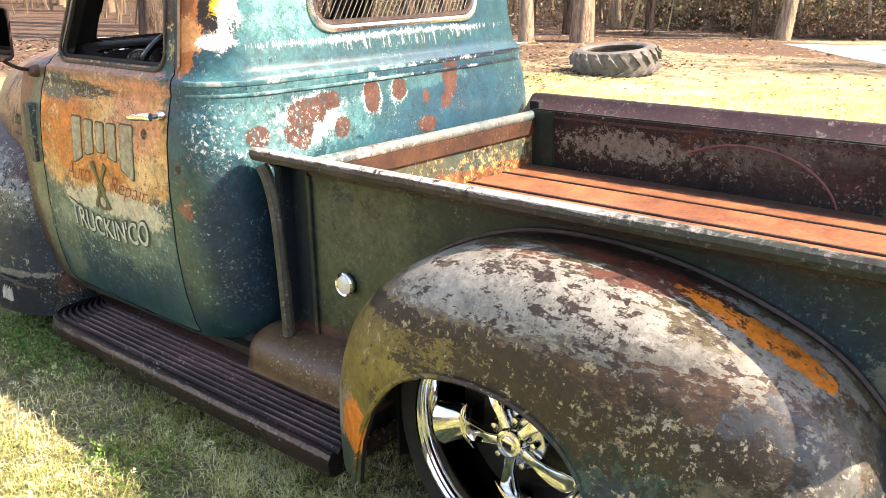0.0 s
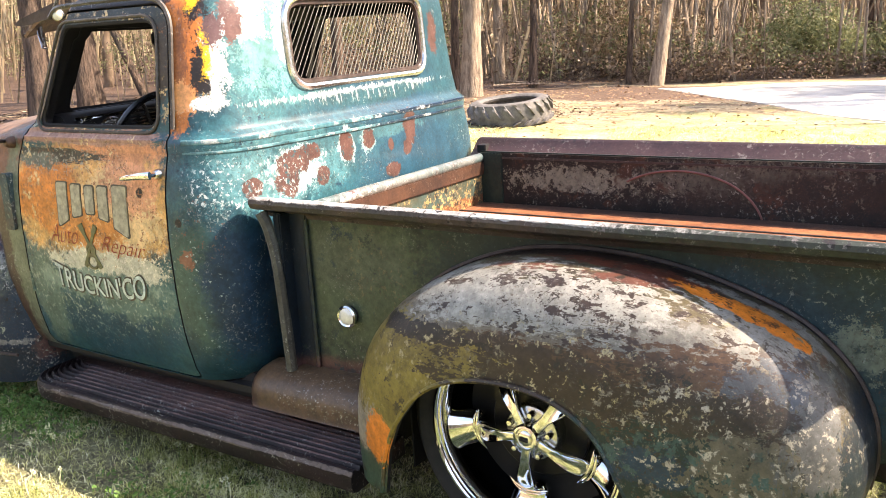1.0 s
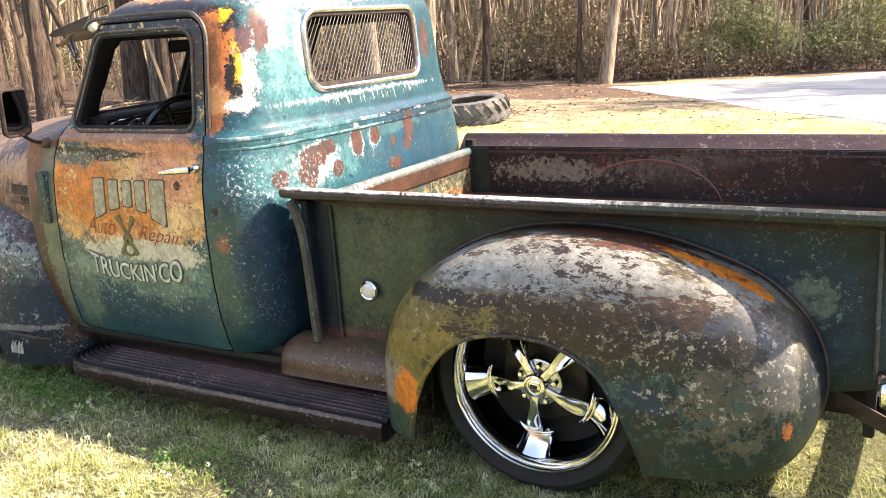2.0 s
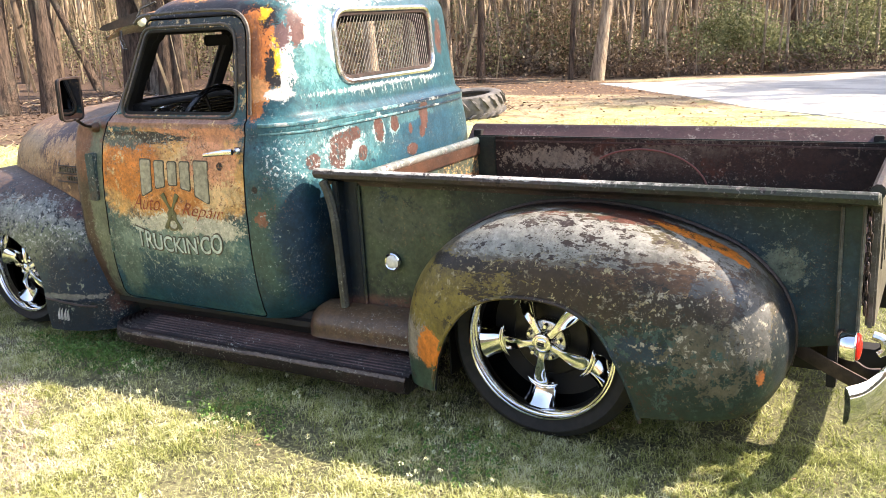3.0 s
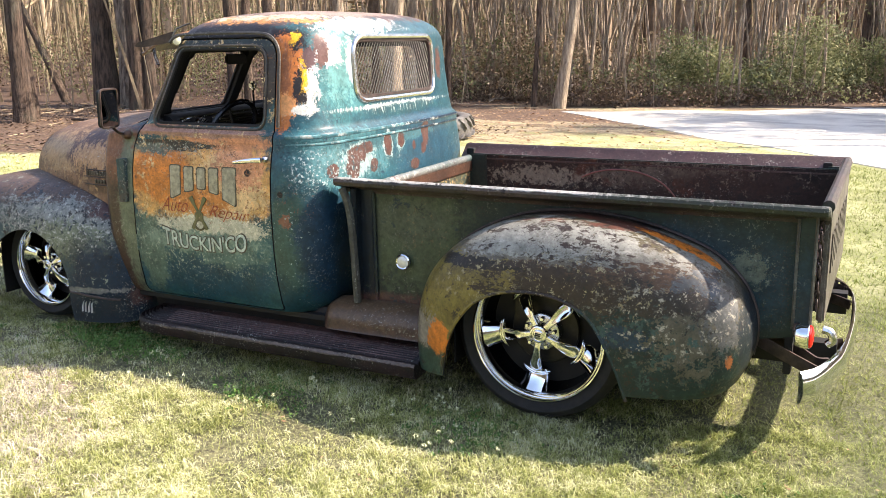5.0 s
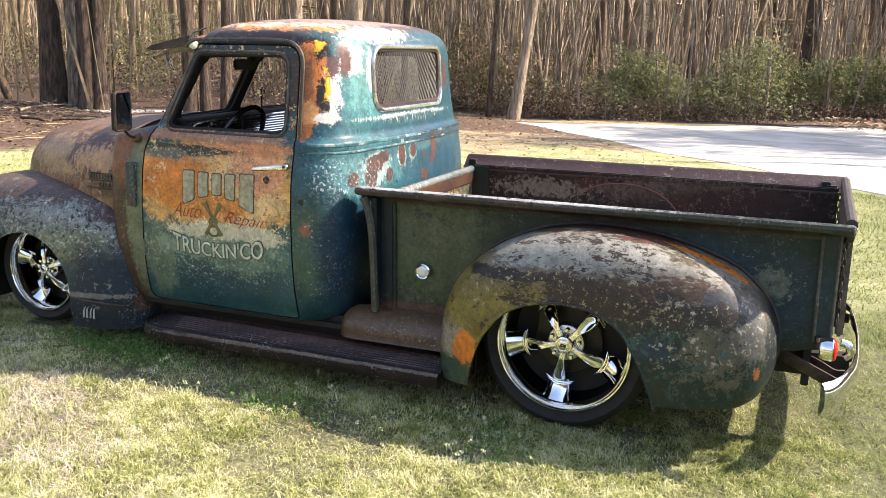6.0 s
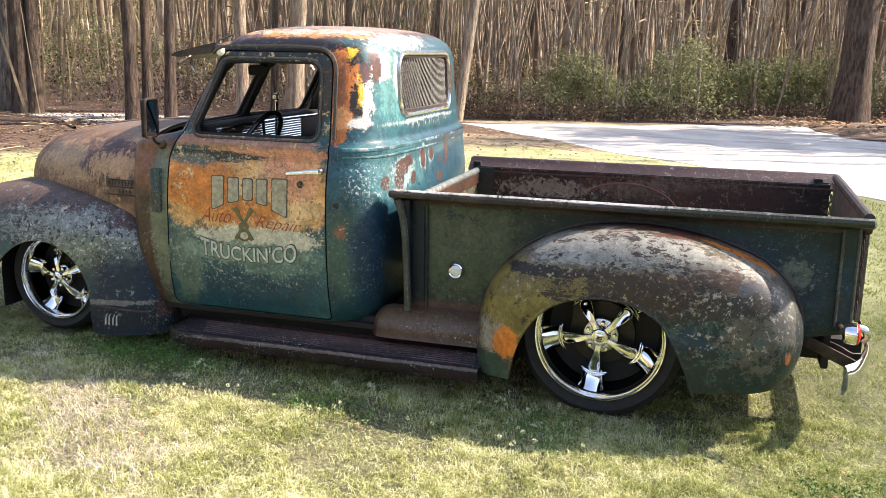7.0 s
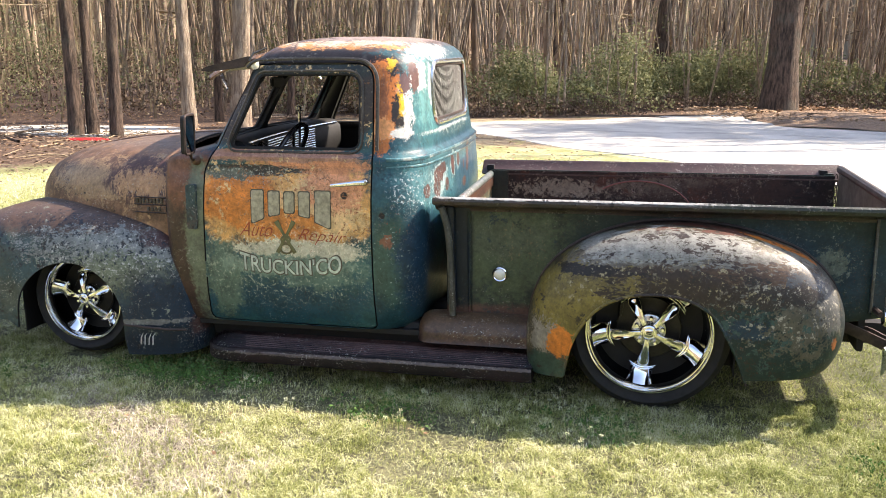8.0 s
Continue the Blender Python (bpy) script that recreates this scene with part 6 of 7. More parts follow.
def stem(x, y, height, radius, lean=(0.0, 0.0), bend=0.15, rows=7, flare=0.35, top=0.35, z0=None):
    t = np.linspace(0, 1, rows)
    ph = RNG.uniform(0, 6.28, 2)
    w = bend * height * 0.05
    px = x + lean[0] * height * t + w * (np.sin(ph[0] + 4 * t) - math.sin(ph[0]))
    py = y + lean[1] * height * t + w * (np.sin(ph[1] + 3.3 * t) - math.sin(ph[1]))
    z0 = float(rise(np.array(x), np.array(y))) - 0.1 if z0 is None else z0
    r = radius * ((1 - t * (1 - top)) + flare * np.exp(-t * height / 0.35))
    return np.stack([px, py, z0 + t * height, r], -1)


def limbs_of(line, count, length, rows=5, low=0.25, up=0.5):
    """Bare limbs that leave a stem at random heights."""
    out = []
    for _ in range(count):
        t = RNG.uniform(low, 0.98)
        f = t * (len(line) - 1)
        i = min(int(f), len(line) - 2)
        p = line[i] * (1 - (f - i)) + line[i + 1] * (f - i)
        a, ln = RNG.uniform(0, math.tau), length * RNG.uniform(0.4, 1.0) * (1.15 - 0.6 * t)
        d = np.array([math.cos(a), math.sin(a), up * RNG.uniform(-0.1, 1.3)])
        s = np.linspace(0, 1, rows)
        q = p[:3] + d * ln * s[:, None]
        q[:, 2] += 0.22 * ln * s ** 2 * RNG.uniform(-0.4, 1)
        q[:, :2] += RNG.normal(0, 0.05 * ln, (rows, 2)) * s[:, None]
        r = np.maximum(p[3] * 0.36 * (1 - 0.85 * s), 0.004)
        out.append(np.concatenate([q, r[:, None]], 1))
    return out


def twigs_of(limb_list, per, length, rows=3):
    out = []
    for l in limb_list:
        for _ in range(per):
            i = RNG.integers(1, len(l) - 1)
            p = l[i]
            d = RNG.normal(0, 1, 3)
            d[2] = abs(d[2]) * 0.6 - 0.1
            d /= np.linalg.norm(d)
            s = np.linspace(0, 1, rows)
            q = p[:3] + d * length * RNG.uniform(0.4, 1) * s[:, None]
            out.append(np.concatenate([q, np.maximum(p[3] * 0.5 * (1 - 0.7 * s), 0.003)[:, None]], 1))
    return out


def tree(x, y, height, radius, bark, label, lean=(0, 0), limb_count=16, limb_length=2.2, low=0.3, group="trees by the road", twin=None):
    root = empty("tree", pose(x, y, 0))
    tagged(root, label, "tree", group)
    lines = [stem(0, 0, height, radius, lean, rows=14, z0=-0.1)]
    if twin:
        lines.append(stem(twin[0], twin[1], height * 0.9, radius * 0.75, (lean[0] + twin[0] * 0.05, lean[1]), rows=14, z0=-0.1))
    v, f = bulk_tubes(lines, 14)
    rough = RNG.normal(0, 0.012, (len(v), 3)) * np.minimum(radius / 0.2, 1.5)
    trunk = quick("trunk", v + rough, f, bark, True)
    trunk.parent = root
    ls = [l for line in lines for l in limbs_of(line, limb_count, limb_length, 6, low)]
    if ls:
        v, f = bulk_tubes(ls, 6)
        o = quick("limbs", v, f, bark, True)
        o.parent = root
        tw = twigs_of(ls, 7, 0.9)
        v, f = bulk_tubes(tw, 4)
        o = quick("twigs", v, f, twig_mat)
        o.parent = root
    return root


TREES = [
    (-9.75, 10.05, 15, 0.115, "dark", (-0.02, 0), (0.22, 0.15), "dark bare tree with two stems beside the road"),
    (-9.02, 10.10, 15, 0.095, "dark", (0.0, 0), None, "slim dark bare tree beside the road"),
    (-8.42, 11.64, 16, 0.115, "pale", (0.0, 0), None, "straight grey bare tree beside the road"),
    (-12.9, 7.05, 16, 0.19, "dark", (-0.03, 0), (0.55, 0.5), "thick dark tree trunk with twin stems"),
    (-12.6, 7.95, 14, 0.10, "dark", (-0.08, 0.0), None, "slim leaning bare tree"),
    (-13.65, 10.70, 17, 0.23, "dark", (-0.03, 0), None, "thick dark tree trunk at the edge of the woods"),
    (-13.08, 10.85, 17, 0.23, "grey", (-0.02, 0), None, "thick grey tree trunk with sunlit bark"),
    (-12.62, 10.55, 17, 0.17, "dark", (0.02, 0), (0.2, 0.1), "dark tree trunk with a thin second stem"),
    (-15.4, 11.2, 10, 0.08, "dark", (-0.42, -0.10), None, "thin bare tree leaning far over"),
    (-8.55, 13.1, 14, 0.075, "dark", (0.0, 0), None, "thin dark bare tree"),
    (-7.66, 12.20, 16, 0.165, "pale", (0.01, 0), None, "grey barked tree behind the old tyre"),
    (-8.65, 15.0, 15, 0.10, "pale", (0.02, 0), None, "pale slim bare tree"),
    (-7.38, 14.1, 15, 0.075, "dark", (0.0, 0), None, "slim dark tree at the lawn's edge"),
    (-5.75, 15.0, 12, 0.05, "dark", (0.07, 0.0), None, "dark leaning bare tree at the road's edge"),
    (-5.15, 14.85, 14, 0.115, "pale", (0.13, 0.0), None, "pale sunlit tree leaning over the road"),
    (3.15, 19.6, 18, 0.38, "dark", (0.02, 0), None, "thick dark pine trunk on the leafy bank"),
    (0.3, 24.7, 18, 0.22, "dark", (0, 0), None, "tall dark pine trunk"),
    (2.2, 25.5, 17, 0.15, "dark", (0.03, 0), None, "slim dark tree at the woods' edge"),
    (-3.0, 26.0, 17, 0.16, "dark", (0, 0), None, "slim dark tree at the woods' edge"),
    (6.6, 23.0, 17, 0.20, "dark", (0.0, 0), None, "tall dark tree beyond the bank"),
]
for x, y, h, r, bark, lean, twin, label in TREES:
    tree(x, y, h, r, {"dark": dark_bark, "grey": grey_bark, "pale": pale_bark}[bark], label, lean, 12 if r > 0.2 else 16, 2.4, 0.22 if r < 0.2 else 0.4, twin=twin)


# ---- woods, one body of countless stems ----
def in_woods(x, y):
    edge = np.where(x < -7, 11.5 + 0.55 * (x + 7) * -0.15, np.where(x < 1, 17.5 + 0.42 * (x + 5), 21.5 + 0.5 * (x - 1)))
    back_left = (x < -11) & (y > 10.2 + 0.35 * (x + 11) * 1.0)
    return ((y > edge + 1.5) & (x > -11)) | back_left


def scatter(count, x0, x1, y0, y1, keep):
    out = np.zeros((0, 2))
    while len(out) < count:
        p = np.stack([RNG.uniform(x0, x1, count * 2), RNG.uniform(y0, y1, count * 2)], -1)
        out = np.concatenate([out, p[keep(p[:, 0], p[:, 1])]])
    return out[:count]


def woods(name, label, spots, hgt, rad, limb_n, limb_len, twig_n, sides=6, lean=0.02):
    lines, ls = [], []
    for x, y in spots:
        line = stem(x, y, RNG.uniform(*hgt), RNG.uniform(*rad) ** 1.0, RNG.normal(0, lean, 2), rows=7, flare=0.25)
        lines.append(line)
        if limb_n:
            ls += limbs_of(line, limb_n, limb_len, 4, 0.12)
    v, f = bulk_tubes(lines, sides)
    made = tagged(quick(name, v, f, wood_bark, True), label, "woods", kind="stuff")
    if ls:
        v2, f2 = bulk_tubes(ls + [], 4)
        tagged(quick("branches", v2, f2, twig_mat), "tangle of bare twigs and branches in the woods", "branches", kind="stuff")
    if twig_n:
        v3, f3 = bulk_tubes(twigs_of(ls, twig_n, 1.0), 3)
        tagged(quick("twigs", v3, f3, twig_mat), "fine bare twigs among the trees", "twigs", kind="stuff")
    return made


spots = scatter(330, -40, 26, 9, 44, lambda x, y: in_woods(x, y) & (np.hypot(x, y + 4) > 22))
woods("woods", "dense bare winter woods of slim trunks", spots, (11, 18), (0.035, 0.15), 14, 2.2, 3, 6, 0.045)
far_spots = scatter(760, -75, 50, 14, 85, lambda x, y: in_woods(x, y) & (np.hypot(x, y) > 36))
woods("far_woods", "far bare trunks deep in the woods", far_spots, (13, 20), (0.06, 0.2), 8, 2.6, 0, 5, 0.04)
# taller trees right of the road, which throw their shade across it
road_side = [(RNG.uniform(9, 24), 0.0) for _ in range(26)]
road_side = [(x, 14.5 + 0.42 * (x - 9) + RNG.uniform(0, 6.5)) for x, _ in road_side]
woods("roadside_trees", "bare trees right beside the road", road_side, (11, 16), (0.08, 0.2), 16, 3.0, 2)
# thin saplings and canes along the edge of the woods
saplings = scatter(1000, -34, 24, 9, 36, in_woods)
lines = [stem(x, y, RNG.uniform(1.5, 9), RNG.uniform(0.010, 0.04), RNG.normal(0, 0.14, 2), 0.35, rows=6, flare=0.1, top=0.2) for x, y in saplings]
v, f = bulk_tubes(lines, 4)
tagged(quick("saplings", v, f, twig_mat), "thin pale saplings and canes at the woods' edge", "saplings", kind="stuff")
# woods on the other sides, out of view, that the chrome and the light meet
ring_spots = []
for k in range(260):
    a, d = RNG.uniform(math.pi * 0.95, math.pi * 2.02), RNG.uniform(30, 55)
    ring_spots.append((d * math.cos(a), d * math.sin(a)))
woods("woods_behind", "bare woods on the other side of the lawn", ring_spots, (12, 18), (0.1, 0.25), 4, 3.0, 0, 5)


def leaf_cloud(centres, radii, per, size, flat=0.7):
    """Small bent leaves in uneven clumps: two triangles each."""
    verts, faces, k = [], [], 0
    for c, r in zip(centres, radii):
        n = int(per * (r[0] * r[1] * r[2]) ** 0.5)
        d = RNG.normal(0, 1, (n, 3))
        d /= np.linalg.norm(d, axis=1, keepdims=True)
        p = np.array(c) + d * np.array(r) * RNG.uniform(0.35, 1.05, (n, 1)) ** 0.5
        a = RNG.normal(0, 1, (n, 3))
        a /= np.linalg.norm(a, axis=1, keepdims=True)
        b = np.cross(a, RNG.normal(0, 1, (n, 3)))
        b /= np.linalg.norm(b, axis=1, keepdims=True) + 1e-9
        s = size * RNG.uniform(0.5, 1.2, (n, 1))
        quad = np.stack([p - a * s, p + b * s * 0.45, p + a * s, p - b * s * 0.45], 1)
        verts.append(quad.reshape(-1, 3))
        faces.append(np.arange(k, k + 4 * n).reshape(-1, 4))
        k += 4 * n
    return np.concatenate(verts), np.concatenate(faces)


def edge_y(x):
    """Where the woods begin, along the far edge of the road."""
    return 15.0 if x < -4 else 15.0 + 0.75 * (x + 4) if x < 0 else 18.8 + 0.5 * x


centres, radii = [], []
for k in range(92):
    # a bush: many small clumps about a middle, uneven in height
    x, wide, tall = RNG.uniform(-8, 16), RNG.uniform(0.6, 1.3), RNG.choice([0.5, 0.9, 1.2, 1.7], p=[0.25, 0.35, 0.28, 0.12])
    y = edge_y(x) + 1.1 + RNG.exponential(1.3)
    z = float(rise(np.array(x), np.array(y)))
    for j in range(int(9 + 12 * tall)):
        u, s = RNG.uniform(0, 1), RNG.uniform(0.14, 0.42)
        r = wide * (1.05 - 0.75 * u)
        centres.append((x + RNG.normal(0, 0.5) * r, y + RNG.normal(0, 0.45) * r, z + 0.25 + u * tall))
        radii.append((s * 1.3, s * 1.2, s))
tan = [k for k, c in enumerate(centres) if c[0] < -3.6 and k % 4]
v, f = leaf_cloud([centres[k] for k in tan], [radii[k] for k in tan], 260, 0.046)
tagged(quick("thicket", v, f, lit_brush_mat), "sunlit tan thicket of dry leaves at the woods' edge", "thicket", kind="stuff")
green = sorted(set(range(len(centres))) - set(tan))
centres, radii = [centres[k] for k in green], [radii[k] for k in green]
v, f = leaf_cloud(centres, radii, 300, 0.046)
tagged(quick("undergrowth", v, f, leaf_mat), "grey-green evergreen shrubs along the far side of the road", "shrubs", kind="stuff")
# thin leaves and tendrils higher up between the stems
centres, radii = [], []
for x, y in scatter(420, -34, 16, 12, 34, in_woods):
    s = RNG.uniform(0.25, 0.8)
    centres.append((x, y, RNG.uniform(0.8, 6.5)))
    radii.append((s * 1.5, s * 1.4, s))
v, f = leaf_cloud(centres, radii, 130, 0.042)
tagged(quick("young_leaves", v, f, leaf_mat), "sparse young leaves among the bare stems", "leaves", kind="stuff")
# a dark band of dead brush right behind the road
centres, radii = [], []
for k in range(300):
    x = RNG.uniform(-9, 14)
    y = edge_y(x) + 0.35 + RNG.exponential(0.9)
    s = RNG.uniform(0.15, 0.42)
    centres.append((x, y, float(rise(np.array(x), np.array(y))) + RNG.uniform(0.02, 0.35)))
    radii.append((s * 1.5, s, s * 0.8))
v, f = leaf_cloud(centres, radii, 600, 0.036)
tagged(quick("brush", v, f, brush_mat), "dark tangle of dead leaves and brush behind the road", "brush", kind="stuff")
lines = []
for k in range(150):
    x = RNG.uniform(-13, -4.8)
    lines.append(stem(x, 15.8 + RNG.exponential(3.0), RNG.uniform(2.5, 13), RNG.uniform(0.014, 0.05), RNG.normal(0, 0.13, 2), 0.35, rows=7, flare=0.1, top=0.25))
for k in range(260):
    x = RNG.uniform(-9, 14)
    lines.append(stem(x, edge_y(x) + RNG.uniform(0.8, 5.0), RNG.uniform(2.0, 13), RNG.uniform(0.012, 0.045), RNG.normal(0, 0.12, 2), 0.35, rows=7, flare=0.1, top=0.25))
v, f = bulk_tubes(lines, 5)
tagged(quick("saplings", v, f, pale_bark, True), "pale sunlit young stems along the road", "saplings", kind="stuff")
# pines added out of view right of the road: their crowns throw the broad shade across it
lines, centres, radii = [], [], []
for k in range(17):
    x = RNG.uniform(7.5, 17)
    y = 15.5 + 0.36 * (x - 6) + RNG.uniform(0, 3.6)
    h = RNG.uniform(10.5, 14)
    lines.append(stem(x, y, h, RNG.uniform(0.12, 0.2), RNG.normal(0, 0.02, 2), rows=8))
    for j in range(34):
        u = RNG.uniform(0, 1)
        a, r = RNG.uniform(0, math.tau), (1.0 - 0.75 * u) * 1.9 * math.sqrt(RNG.uniform(0.05, 1))
        centres.append((x + r * math.cos(a), y + r * math.sin(a), h * (0.62 + 0.40 * u)))
        s = RNG.uniform(0.2, 0.5)
        radii.append((s * 1.4, s * 1.4, s * 0.6))
v, f = bulk_tubes(lines, 7)
tagged(quick("pine_trunks", v, f, wood_bark, True), "straight pine trunks out of view beside the road, added to shade it", "woods", kind="stuff")
v, f = leaf_cloud(centres, radii, 170, 0.11)
tagged(quick("pine_crowns", v, f, green_mat), "green pine needles out of view, added to shade the road", "needles", kind="stuff")
centres, radii = [], []
for x, y in scatter(520, -40, -6, 11, 34, in_woods):
    s = RNG.uniform(0.2, 0.6)
    centres.append((x, y, RNG.uniform(0.1, 1.0) * RNG.choice([0.8, 1.6, 3.0])))
    radii.append((s * 1.3, s * 1.2, s))
v, f = leaf_cloud(centres, radii, 520, 0.036)
tagged(quick("undergrowth", v, f, leaf_mat), "sparse evergreen shrubs among the bare trees", "shrubs", kind="stuff")

# lighter thickets added for the sunlit bits deeper in the woods
centres, radii = [], []
for x, y in scatter(150, -34, -8, 13, 34, in_woods):
    s = RNG.uniform(0.25, 0.7)
    centres.append((x, y, RNG.uniform(0.2, 1.6)))
    radii.append((s * 1.3, s * 1.2, s * 1.1))
v, f = leaf_cloud(centres, radii, 160, 0.048)
tagged(quick("thicket", v, f, lit_brush_mat), "dry thickets among the bare trees, coloured pale as if sunlit", "thicket", kind="stuff")

# dead brush and low thickets on the floor of the woods
centres, radii = [], []
for x, y in scatter(620, -38, -7, 12, 32, lambda x, y: in_woods(x, y) & (y > 12.6)):
    s = RNG.uniform(0.18, 0.6)
    centres.append((x, y, float(rise(np.array(x), np.array(y))) + RNG.uniform(0.05, 0.9)))
    radii.append((s * 1.7, s * 1.3, s * 0.8))
v, f = leaf_cloud(centres, radii, 190, 0.045)
tagged(quick("brush", v, f, brush_mat), "low dead brush on the floor of the woods", "brush", kind="stuff")

# distance behind the woods
n = Nodes("distant_woods")
streak = n.noise(1.0, 6, 0.7, stretch=(0.9, 0.9, 0.05))
c = n.mix((0.085, 0.064, 0.046), (0.42, 0.35, 0.24), n.step(streak, 0.40, 0.62))
c = n.mix(c, (0.09, 0.10, 0.055), n.math("MULTIPLY", n.step(n.noise(0.25, 5), 0.5, 0.65), 0.5))
backdrop_mat = n.done(c, 1.0)
rows = []
for z in (-1, 6, 12, 17, 20):
    rows.append([(100 * math.cos(a), 100 * math.sin(a), z + (1.5 * math.sin(a * 41) if z == 20 else 0)) for a in [k * math.tau / 240 for k in range(240)]])
backdrop = link("backdrop", grid(rows, close_v=True), backdrop_mat)
tagged(backdrop, "distant bare woodland closing the view", "backdrop", kind="structure")


# ---- fallen branches on the leaves ----
def fallen_branch(x, y, turn, length, bark, label):
    root = empty("fallen_branch", pose(x, y, 0.02, 0, 0, turn))
    tagged(root, label, "branch", "fallen branches")
    t = np.linspace(0, 1, 9)
    main = np.stack([length * t, 0.12 * length * np.sin(3 * t), 0.04 + 0.05 * length * t * (1 - t), 0.028 * (1 - 0.8 * t)], -1)
    v, f = bulk_tubes([main], 8)
    o = quick("stem", v, f, bark, True)
    o.parent = root
    side = limbs_of(main, 7, 0.35 * length, 5, 0.3, 0.18)
    v, f = bulk_tubes(side, 5)
    o = quick("side_twigs", v, f, bark, True)
    o.parent = root


for x, y, turn, length, bark in ((-11.0, 8.0, 20, 0.9, dark_bark), (-10.4, 9.0, 75, 1.2, pale_bark), (-11.6, 7.9, -30, 1.4, dark_bark), (-9.6, 8.3, 130, 1.0, dark_bark), (-8.0, 13.6, 10, 1.8, pale_bark), (-7.3, 14.2, 150, 1.5, pale_bark), (-7.0, 15.4, 60, 1.3, pale_bark), (-12.6, 8.8, 100, 1.7, pale_bark), (2.2, 18.0, 30, 1.0, dark_bark)):
    fallen_branch(x, y, turn, length, bark, "bare dead branch lying on dry leaves" if bark is dark_bark else "pale dead branch lying at the woods' edge")


# ---- tractor tyre lying on the lawn ----
def tractor_tyre(x, y):
    root = empty("tractor_tyre", pose(x, y, 0.0, 3, -4, 20))
    tagged(root, "large old grey tractor tyre lying flat on leaves", "tyre")
    R, H = 0.55, 0.34
    profile = [(0.37, 0.03), (0.44, 0.0), (0.52, 0.02), (R - 0.01, 0.08), (R, 0.17), (R - 0.01, 0.26), (0.52, 0.32), (0.46, H), (0.39, 0.33), (0.365, 0.31), (0.38, 0.28), (0.45, 0.25), (0.475, 0.17), (0.45, 0.08), (0.37, 0.05)]
    weathered = plain("weathered_rubber", (0.115, 0.108, 0.10), 0.8, 0.0, 0.4, 9, 0.3)
    part("carcass", lathe(profile, 64, "z", True), weathered, root)
    for k in range(22):
        for side in (0, 1):
            a = k * math.tau / 22 + side * math.pi / 22
            rows = []
            for t in [j / 5 for j in range(6)]:
                z = 0.02 + 0.07 * t if side == 0 else 0.32 - 0.16 * t
                aa = a + 0.20 * t
                r = R - 0.012 if t > 0.2 else R - 0.05
                d, e = Vector((math.cos(aa), math.sin(aa), 0)), Vector((-math.sin(aa), math.cos(aa), 0))
                rows.append([d * r - e * 0.024 + Vector((0, 0, z)), d * (r + 0.045) - e * 0.016 + Vector((0, 0, z)), d * (r + 0.045) + e * 0.016 + Vector((0, 0, z)), d * r + e * 0.024 + Vector((0, 0, z))])
            part("tread_lug", grid(rows, close_v=True, cap=True), weathered, root)
    return root


tractor_tyre(-4.95, 8.80)

# something red lying by the road, half hidden beyond the hood
red = empty("red_sheet", pose(-9.0, 9.2, 0.0, 0, 0, 20))
tagged(red, "low red plastic shape lying on the leaf litter", "debris")
part("hull", grid([[(x, w * math.cos(a), 0.01 + 0.04 * (1 if w > 0.05 else 0.4) * math.sin(a)) for a in [math.pi * k / 10 for k in range(11)]] for x, w in ((-0.35, 0.03), (-0.2, 0.08), (0, 0.11), (0.2, 0.08), (0.35, 0.03))]), red_paint, red)


# ---- grass: countless blades near the truck, thinner beyond ----
def value_noise(x, y, cell, seed):
    """Smooth random heights, 0 to 1, on a lattice of the given cell."""
    table = np.random.default_rng(seed).random((64, 64))
    u, v = x / cell, y / cell
    i, j = np.floor(u).astype(int), np.floor(v).astype(int)
    a, b = u - i, v - j
    a, b = a * a * (3 - 2 * a), b * b * (3 - 2 * b)
    i0, i1, j0, j1 = i % 64, (i + 1) % 64, j % 64, (j + 1) % 64
    return (table[i0, j0] * (1 - a) + table[i1, j0] * a) * (1 - b) + (table[i0, j1] * (1 - a) + table[i1, j1] * a) * b


